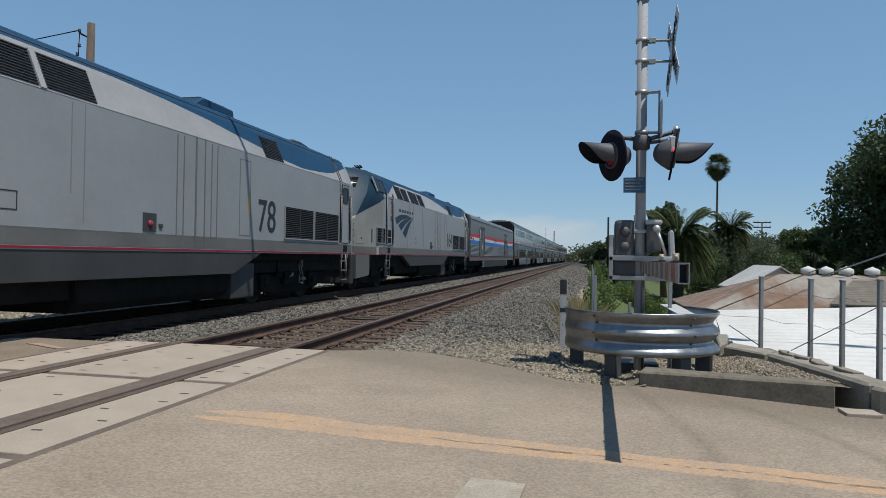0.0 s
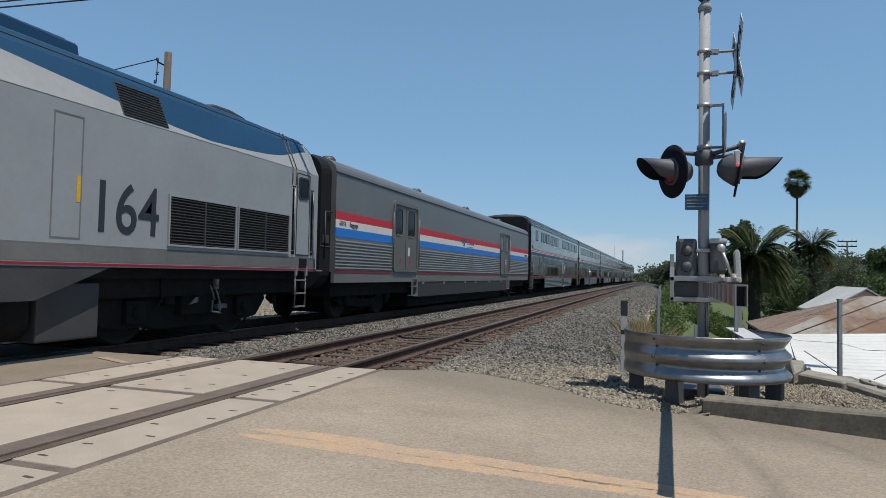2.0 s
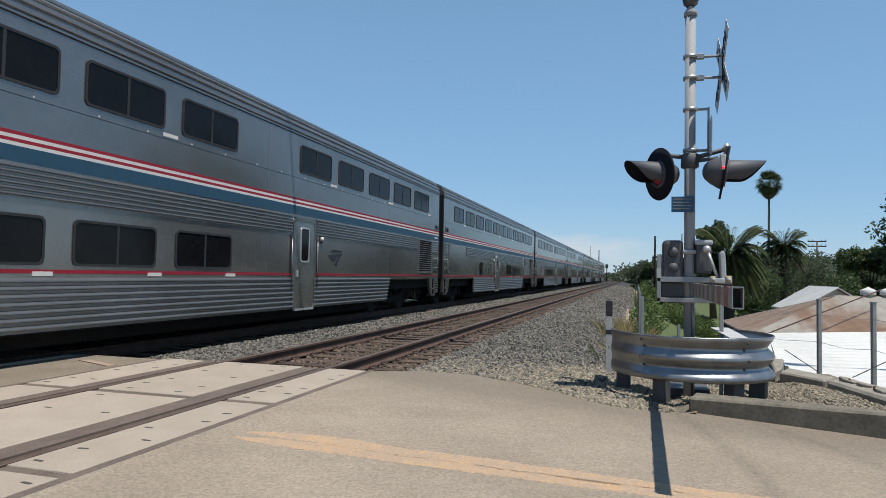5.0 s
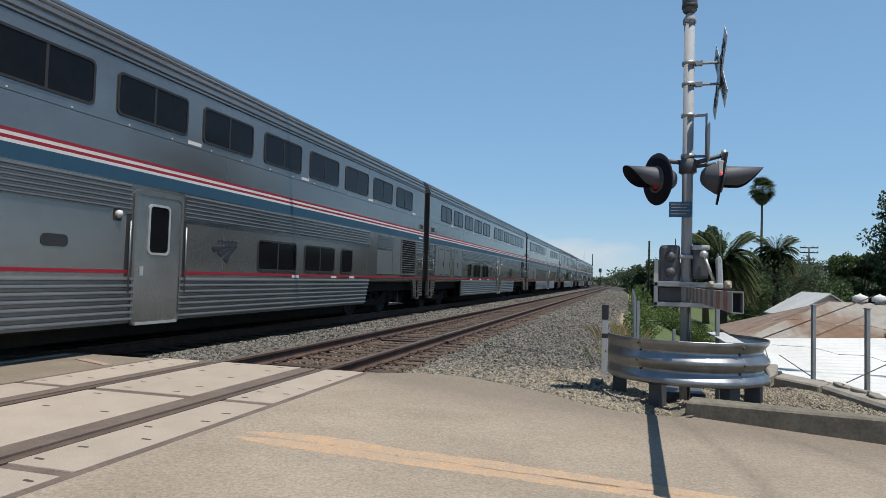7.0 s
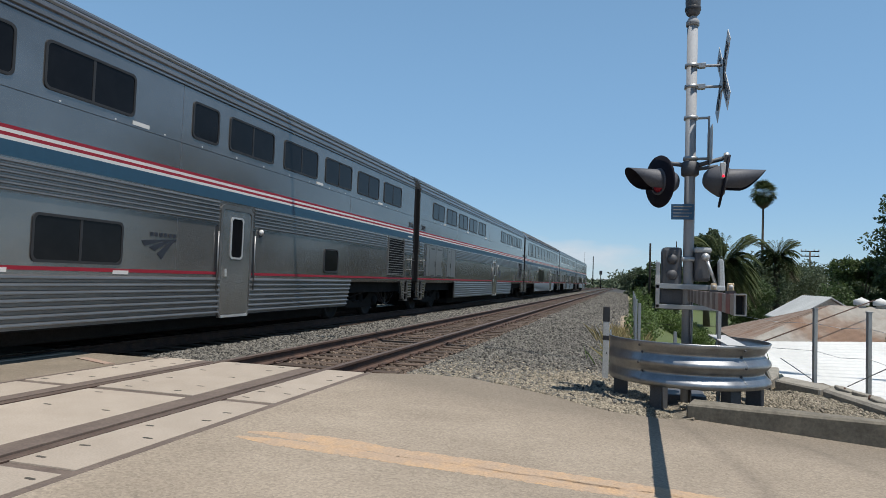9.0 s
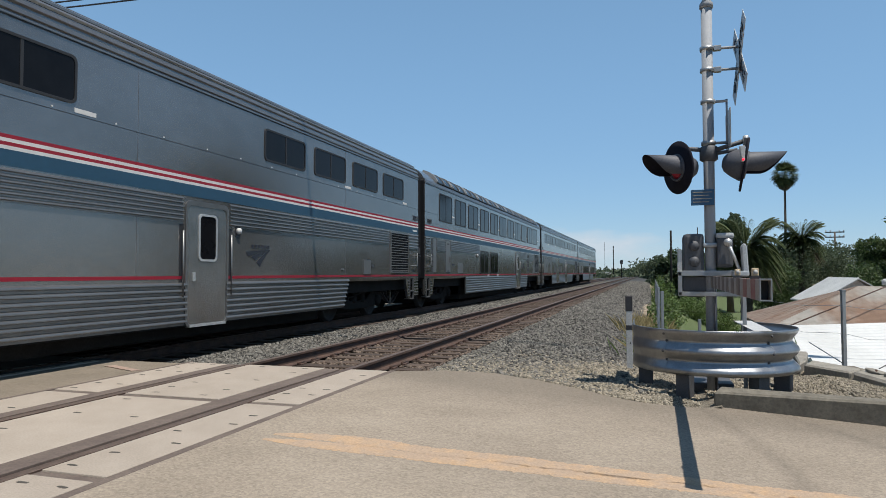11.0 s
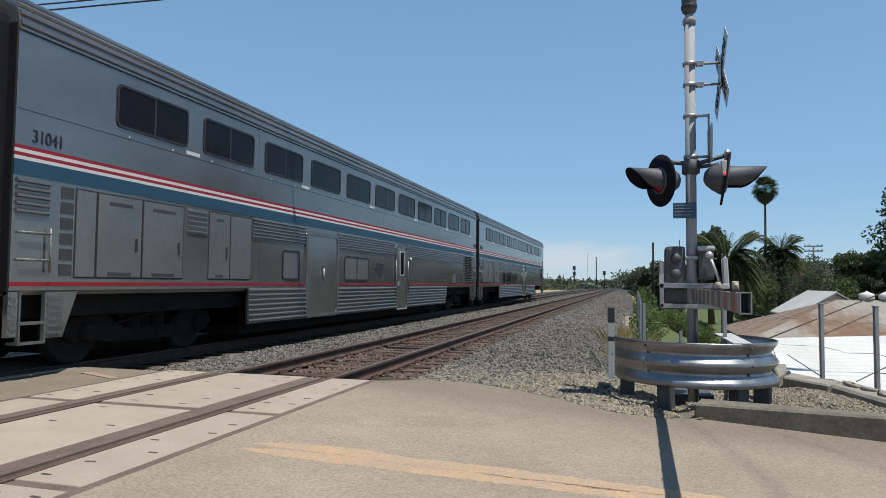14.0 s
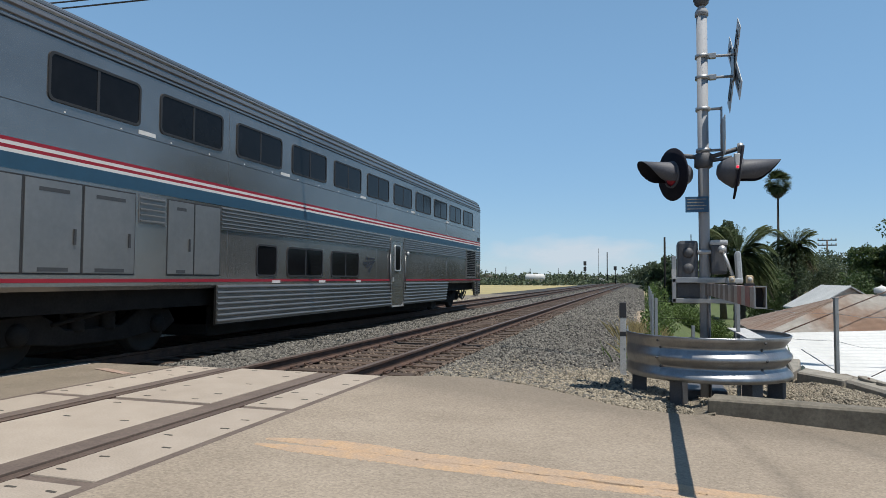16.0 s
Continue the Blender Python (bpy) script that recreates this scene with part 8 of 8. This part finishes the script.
    sides("pilot_skirt", lambda s: prism(pilot, "x", min(s * 1.28, s * 1.36), max(s * 1.28, s * 1.36)), "locogrey", loco, "grey pilot skirt plate")
    part("pilot", box(-1.28, 1.28, 1.05, 1.3, 0.25, 1.18, 0.05), "locodark", loco)
    for x in (0.55, 0.72, 0.9):
        bm = tube((x, 1.1, 1.5), (x + 0.06, 0.92, 1.2), 0.025, n=8)
        tube((x + 0.06, 0.92, 1.2), (x + 0.04, 0.9, 0.75), 0.025, n=8, bm=bm)
        part("brake_hose", bm, "black", loco)
    bm = tube((1.12, 1.1, 1.22), (1.12, 0.95, 1.2), 0.016, n=8)
    tube((1.12, 0.95, 1.2), (1.12, 0.95, 0.6), 0.016, n=8, bm=bm)
    part("grab_iron", bm, "dullsteel", loco)
    part("coupler", box(-0.14, 0.14, -0.05, 1.0, 0.72, 1.0, 0.04), "dark", loco)
    # upper louvres on the leaning upper side
    lean = math.degrees(math.atan2(W - 1.27, 3.93 - 3.34))
    slope = math.hypot(W - 1.27, 3.93 - 3.34)
    for u0, u1 in ((5.42, 6.22), (6.30, 7.16), (7.40, 8.04), (8.08, 8.74), (8.86, 9.80), (15.05, 15.97)):
        g = grille(loco, 0, u0, u1, 0.04, slope - 0.05, 12, "radiator_louvre", label="black radiator louvre")
        g.matrix_basis = pose(W + 0.004, 0, 3.34, 0, -lean, 0)
    for u0, u1 in ((7.18, 7.38), (8.75, 8.85), (6.23, 6.29)):
        p = part("pillar", box(0, 0.02, u0, u1, 0.02, slope - 0.03), "locowhite", loco)
        p.matrix_basis = pose(W + 0.002, 0, 3.34, 0, -lean, 0)
    # cab side window and front windscreen
    w = window(loco, 0, 2.95, 4.02, 0.10, slope - 0.02, divided=True, r=0.05, name="cab_window")
    w.matrix_basis = pose(W + 0.012, 3.49, 3.34, 0, -lean, -1.5) @ pose(0, 0, 0.36)
    mirror = part("window_mirror", box(-0.02, 0.03, 2.89, 2.96, 0.06, 0.64, 0.01), "locowhite", loco)
    mirror.matrix_basis = pose(W - 0.03, 0, 3.34, 0, -lean, -1.0)
    part("nose_vent", box(1.39, 1.415, 2.72, 2.80, 1.66, 2.10), "locogrey", loco)
    g = grille(loco, 0, 0.0, 0.7, 1.64, 2.15, 9, "side_grille", back="shade_grille", frame_mat="locosilver", thin=0.6)
    g.matrix_basis = pose(1.452, 3.1, 0, 0, 0, -6.5)
    # cab door, rails and steps
    for d0, d1, top, win in ((4.1, 4.62, 3.26, None), (19.83, 20.33, 3.26, (2.73, 3.20))):
        d = part("cab_door", box(W - 0.02, W + 0.008, d0, d1, 1.55, top, 0.006), "locosilver", loco, "narrow silver cab door")
        part("door_frame", ring_plate([(d1 + 0.02, top + 0.02), (d0 - 0.02, top + 0.02), (d0 - 0.02, 1.53), (d1 + 0.02, 1.53)], [(d1, top), (d0, top), (d0, 1.55), (d1, 1.55)], W, W + 0.01), "gasket", d)
        if win:
            window(d, W + 0.008, d0 + 0.03, d1 - 0.05, win[0], win[1], divided=False, r=0.07)
        else:
            for z, mat, h, wd in ((3.08, "louvre", 0.12, 0.12), (2.74, "redlamp", 0.28, 0.035), (2.46, "louvre", 0.2, 0.12)):
                part("door_fitting", box(W + 0.004, W + 0.02, d1 - 0.03 - wd, d1 - 0.03, z, z + h, 0.004), mat, d)
        rail_top = 2.93 if win else top + 0.16
        for u in (d0 - 0.17, d1 + 0.1):
            slot = part("rail_slot", box(W - 0.01, W + 0.005, u - 0.015, u + 0.1, 1.55, rail_top + 0.05), "shade_grille", loco)
            bm2 = tube((W + 0.05, u, 1.62), (W + 0.05, u, rail_top), 0.017, n=8)
            tube((W, u, 1.62), (W + 0.05, u, 1.62), 0.015, n=8, bm=bm2)
            tube((W, u, rail_top), (W + 0.05, u, rail_top), 0.015, n=8, bm=bm2)
            part("handrail", bm2, "dullsteel", slot)
        l0 = d0 + (0.04 if win else -0.02)
        part("step_recess", box(W, W + 0.009, l0 + 0.09, l0 + 0.41, 1.27, 1.47), "shade_grille", loco)
        ladder(loco, W - 0.02, l0, l0 + 0.42, 0.42, 1.26, 3, mat="dullsteel", name="boarding_ladder")
        for u in (l0, l0 + 0.42):
            part("ladder_bracket", box(W - 0.03, W + 0.012, u - 0.035, u + 0.035, 1.1, 1.3, 0.006), "dullsteel", loco)
        part("lift_lug", box(W, W + 0.03, l0 + 0.78, l0 + 1.06, 1.20, 1.235, 0.005), "dullsteel", loco)
    for u0, u1, z0, z1 in ((4.15, 4.57, 1.64, 2.12),):
        rc = part("recess_step", box(W + 0.008, W + 0.014, u0, u1, z0, z1), "shade_grille", loco)
        part("tread", box(W + 0.012, W + 0.03, u0 + 0.03, u1 - 0.03, z0 + 0.2, z0 + 0.23), "silver", rc)
        part("recess_frame", ring_plate([(u1 + 0.04, z1 + 0.04), (u0 - 0.04, z1 + 0.04), (u0 - 0.04, z0 - 0.04), (u1 + 0.04, z0 - 0.04)], [(u1, z1), (u0, z1), (u0, z0), (u1, z0)], W + 0.005, W + 0.022), "locosilver", rc)
    # rear grilles, number, filler, seams
    for u0, u1 in ((16.03, 17.70), (17.80, 19.50)):
        grille(loco, W + 0.002, u0, u1, 1.58, 2.33, 16, "rear_grille", slat="louvre", back="shade_grille", frame_mat="locosilver", label="wide black side grille")
        part("grille_bar", box(W + 0.02, W + 0.034, (u0 + u1) / 2 - 0.015, (u0 + u1) / 2 + 0.015, 1.58, 2.33), "louvre", loco)
    lettering(number, loco, W + 0.003, 14.70 if len(number) == 2 else 14.5, 1.69, 0.74, "ink", 0.86)
    f = part("fuel_filler", box(W, W + 0.012, 10.86, 11.2, 1.53, 1.84), "louvre", loco)
    part("filler_cap", lathe([(0.0, 0.03), (0.05, 0.025), (0.065, 0.0)], pose(W + 0.01, 11.04, 1.66, 0, 90, 0), 12), "redlamp", f)
    part("filler_stub", box(W, W + 0.02, 11.27, 11.37, 1.61, 1.67), "louvre", loco)
    for u, wd in ((12.32, 0.05), (12.62, 0.03)):
        part("body_seam", box(W, W + 0.006, u, u + wd, 1.27, 3.34), "locogrey", loco)
    for u in (11.75, 11.95, 12.85, 13.05):
        part("rain_streak", box(W, W + 0.003, u, u + 0.03, 1.5, 3.3), "locogrey", loco)
    part("panel_outline", ring_plate([(14.38, 3.18), (13.92, 3.18), (13.92, 1.56), (14.38, 1.56)], [(14.36, 3.16), (13.94, 3.16), (13.94, 1.58), (14.36, 1.58)], W, W + 0.004), "locogrey", loco)
    part("yellow_tag", box(W, W + 0.005, 14.3, 14.36, 2.05, 2.4), "yellow_mark", loco)
    part("body_line", box(W, W + 0.005, 3.65, rear - 0.2, 1.484, 1.496), "locogrey", loco)
    part("hatch_outline", ring_plate([(8.42, 1.95), (8.1, 1.95), (8.1, 1.70), (8.42, 1.70)], [(8.405, 1.935), (8.115, 1.935), (8.115, 1.715), (8.405, 1.715)], W, W + 0.004), "gasket", loco)
    # emblem and plain bars for the maker's lettering
    for i in range(6):
        part("lettering_bar", box(W, W + 0.004, 5.62 + i * 0.375, 5.86 + i * 0.375, 2.89, 3.0), "ink", loco)
    big_emblem(loco, W)
    # roof fittings
    part("exhaust_hood", prism([(13.3, 4.2), (15.0, 4.2), (14.95, 4.43), (13.75, 4.45)], "x", -0.75, 0.75, bevel=0.03), "locoblue", loco)
    part("exhaust_cap", box(-0.6, 0.6, 13.85, 14.85, 4.44, 4.50, 0.02), "louvre", loco)
    part("roof_fan_housing", prism([(17.4, 4.16), (19.2, 4.14), (18.95, 4.28), (18.5, 4.33), (18.0, 4.32)], "x", -0.8, 0.8, bevel=0.03), "louvre", loco)
    for s in (1, -1):
        bm = tube((s * 1.215, 4.2, 4.02), (s * 1.215, 18.9, 4.02), 0.013, n=6)
        tube((s * 1.215, 18.9, 4.02), (s * 1.225, 20.5, 4.01), 0.013, n=6, bm=bm)
        part("roof_gutter", bm, "louvre", loco)
    for u in (19.62, 19.76):
        bm = tube((W + 0.006, u, 3.0), (W + 0.006, u, 3.345), 0.012, n=6)
        tube((W + 0.006, u, 3.345), (1.283, u, 3.935), 0.016, n=6, bm=bm)
        tube((1.283, u, 3.935), (1.17, u, 4.095), 0.016, n=6, bm=bm)
        part("roof_seam", bm, "locodark", loco)
    patch = part("nose_patch", box(0, 0.012, -0.19, 0.19, -0.135, 0.135), "palepatch", loco)
    patch.matrix_basis = pose(1.479, 3.27, 1.355, 0, 0, -8.4)
    for u, z0 in ((6.9, 1.5), (7.12, 1.9), (7.3, 1.55), (7.75, 1.7), (9.3, 2.0), (9.55, 1.6)):
        part("rain_streak", box(W, W + 0.003, u, u + 0.018, z0, 3.3), "streak", loco)
    horn = part("horn", box(0.48, 0.72, 3.5, 3.6, 4.32, 4.36, 0.01), "black", loco)
    for x in (0.5, 0.6, 0.7):
        part("trumpet", tube((x, 3.56, 4.375), (x, 3.36, 4.375), 0.014, 0.03, n=10), "black", horn)
    part("horn_bracket", box(0.56, 0.64, 3.5, 3.6, 4.2, 4.33), "black", horn)
    part("antenna_dome", lathe([(0.0, 0.12), (0.08, 0.1), (0.12, 0.0)], pose(0.4, 3.6, 4.24), 12), "black", loco)
    part("rear_diaphragm", box(-0.55, 0.55, rear, rear + 0.06, 1.0, 3.2, 0.04), "diaphragm", loco)
    for u, link in ((3.75, 1.05), (17.2, 0.37)):
        heavy_truck(loco, u, link)
    TRAIN.append((loco, behind))


def big_emblem(loco, W):
    """Three sweeping wedges that meet at the right, in navy."""
    top = [(5.1, 2.62), (5.61, 2.75), (6.1, 2.81), (6.79, 2.82), (7.32, 2.76), (6.66, 2.69), (5.99, 2.58), (5.32, 2.38)]
    mid = [(5.53, 2.36), (6.01, 2.54), (6.67, 2.68), (7.8, 2.80), (7.12, 2.63), (6.5, 2.43), (5.95, 2.17)]
    low = [(6.15, 2.08), (6.47, 2.31), (6.98, 2.54), (7.8, 2.77), (7.35, 2.54), (7.02, 2.29), (6.62, 1.89)]
    for pts in (top, mid, low):
        part("emblem_stroke", prism(pts, "x", W, W + 0.004), "emblemnavy", loco)


def paint(loco, stations, W):
    """The blue roof with its sweeping lower edge and the pale leaning side, as thin skins over the body."""
    def lerp_station(u):
        for (a, p), (b, q) in zip(stations, stations[1:]):
            if a <= u <= b:
                k = (u - a) / (b - a)
                return [((1 - k) * p[i][0] + k * q[i][0], (1 - k) * p[i][1] + k * q[i][1]) for i in range(len(p))]
        return stations[-1][1]

    def edge_z(u):
        return lerp_table([(3.6, 3.19), (4.02, 3.34), (5.45, 3.87), (6.0, 3.95), (10.3, 3.96), (11.7, 3.90), (13.0, 3.80), (14.0, 3.68), (15.0, 3.57), (16.1, 3.44), (17.0, 3.38), (18.0, 3.42), (18.8, 3.48), (19.3, 3.55), (19.8, 3.67), (20.3, 3.80), (20.76, 3.86)], u)

    def point_at(half, z):
        for (x0, z0), (x1, z1) in zip(half[1:], half[2:]):
            if z0 <= z <= z1 and z1 > z0:
                k = (z - z0) / (z1 - z0)
                return x0 + (x1 - x0) * k, z
        return half[-2]
    us = [3.6, 4.02, 4.4, 4.9, 5.45, 6.0, 8.0, 10.3, 11.0, 11.7, 12.4, 13.0, 13.5, 14.0, 14.5, 15.0, 15.6, 16.1, 16.6, 17.0, 17.6, 18.2, 18.5, 18.8, 19.05, 19.3, 19.6, 19.9, 20.15, 20.4, 20.75]
    for name, mat, lo, hi in (("blue_roof", "locoblue", edge_z, lambda u: 9.0), ("pale_side", "locowhite", lambda u: 3.342, lambda u: max(3.342, edge_z(u)))):
        verts, faces = [], []
        cols = 7
        for u in us:
            half = lerp_station(u)
            zb, zt = lo(u), min(hi(u), half[-1][1])
            zt = max(zt, zb)
            crown = half[-1][1]
            zs = [zb + (zt - zb) * i / cols for i in range(cols + 1)]
            if name == "blue_roof":
                knots = [z for x, z in half[2:] if z > zb + 0.01] or [crown]
                zs = [zb] + knots
                while len(zs) < cols + 1:
                    zs.insert(1, zs[0] + (zs[1] - zs[0]) * 0.5)
            zs = zs[:cols + 1]
            for s in (1, -1):
                for z in zs:
                    x, zz = point_at(half, z) if z < crown - 1e-4 else (0.0, crown)
                    verts.append((s * (x + 0.005) if x > 0 else 0.0, u, zz + 0.005))
        n = 2 * (cols + 1)
        for i in range(len(us) - 1):
            if name == "pale_side" and not 4.0 < us[i] < 20.3:
                continue
            for s in range(2):
                for c in range(cols):
                    a = i * n + s * (cols + 1) + c
                    q = (a, a + n, a + n + 1, a + 1)
                    faces.append(q if s == 0 else q[::-1])
        from_data(name, verts, faces, mat, loco, "blue painted roof and brow" if mat == "locoblue" else "pale painted upper side")


locomotive("164", -PITCH * 7 - 21.03, "silver diesel locomotive with a blue roof, second of the pair")
locomotive("78", -PITCH * 7 - 41.29, "silver diesel locomotive with a blue roof, leading the train")


# ---- movement: the train rolls past at a steady pace ----
def motions():
    for vehicle, behind in TRAIN:
        rows = []
        for i in range(33):
            t = i * 0.5
            rows.append((t, pose(TRACK_FAR, 56.90 + SPEED * (12 - t) + behind, 0)))
        walk(vehicle, rows)
    # the wheels roll without slipping
    for wheel, along, radius in WHEELS:
        walk(wheel, [(i / 30, pose(0, along, radius, math.degrees(SPEED * i / 30 / radius) % 360)) for i in range(481)])


motions()
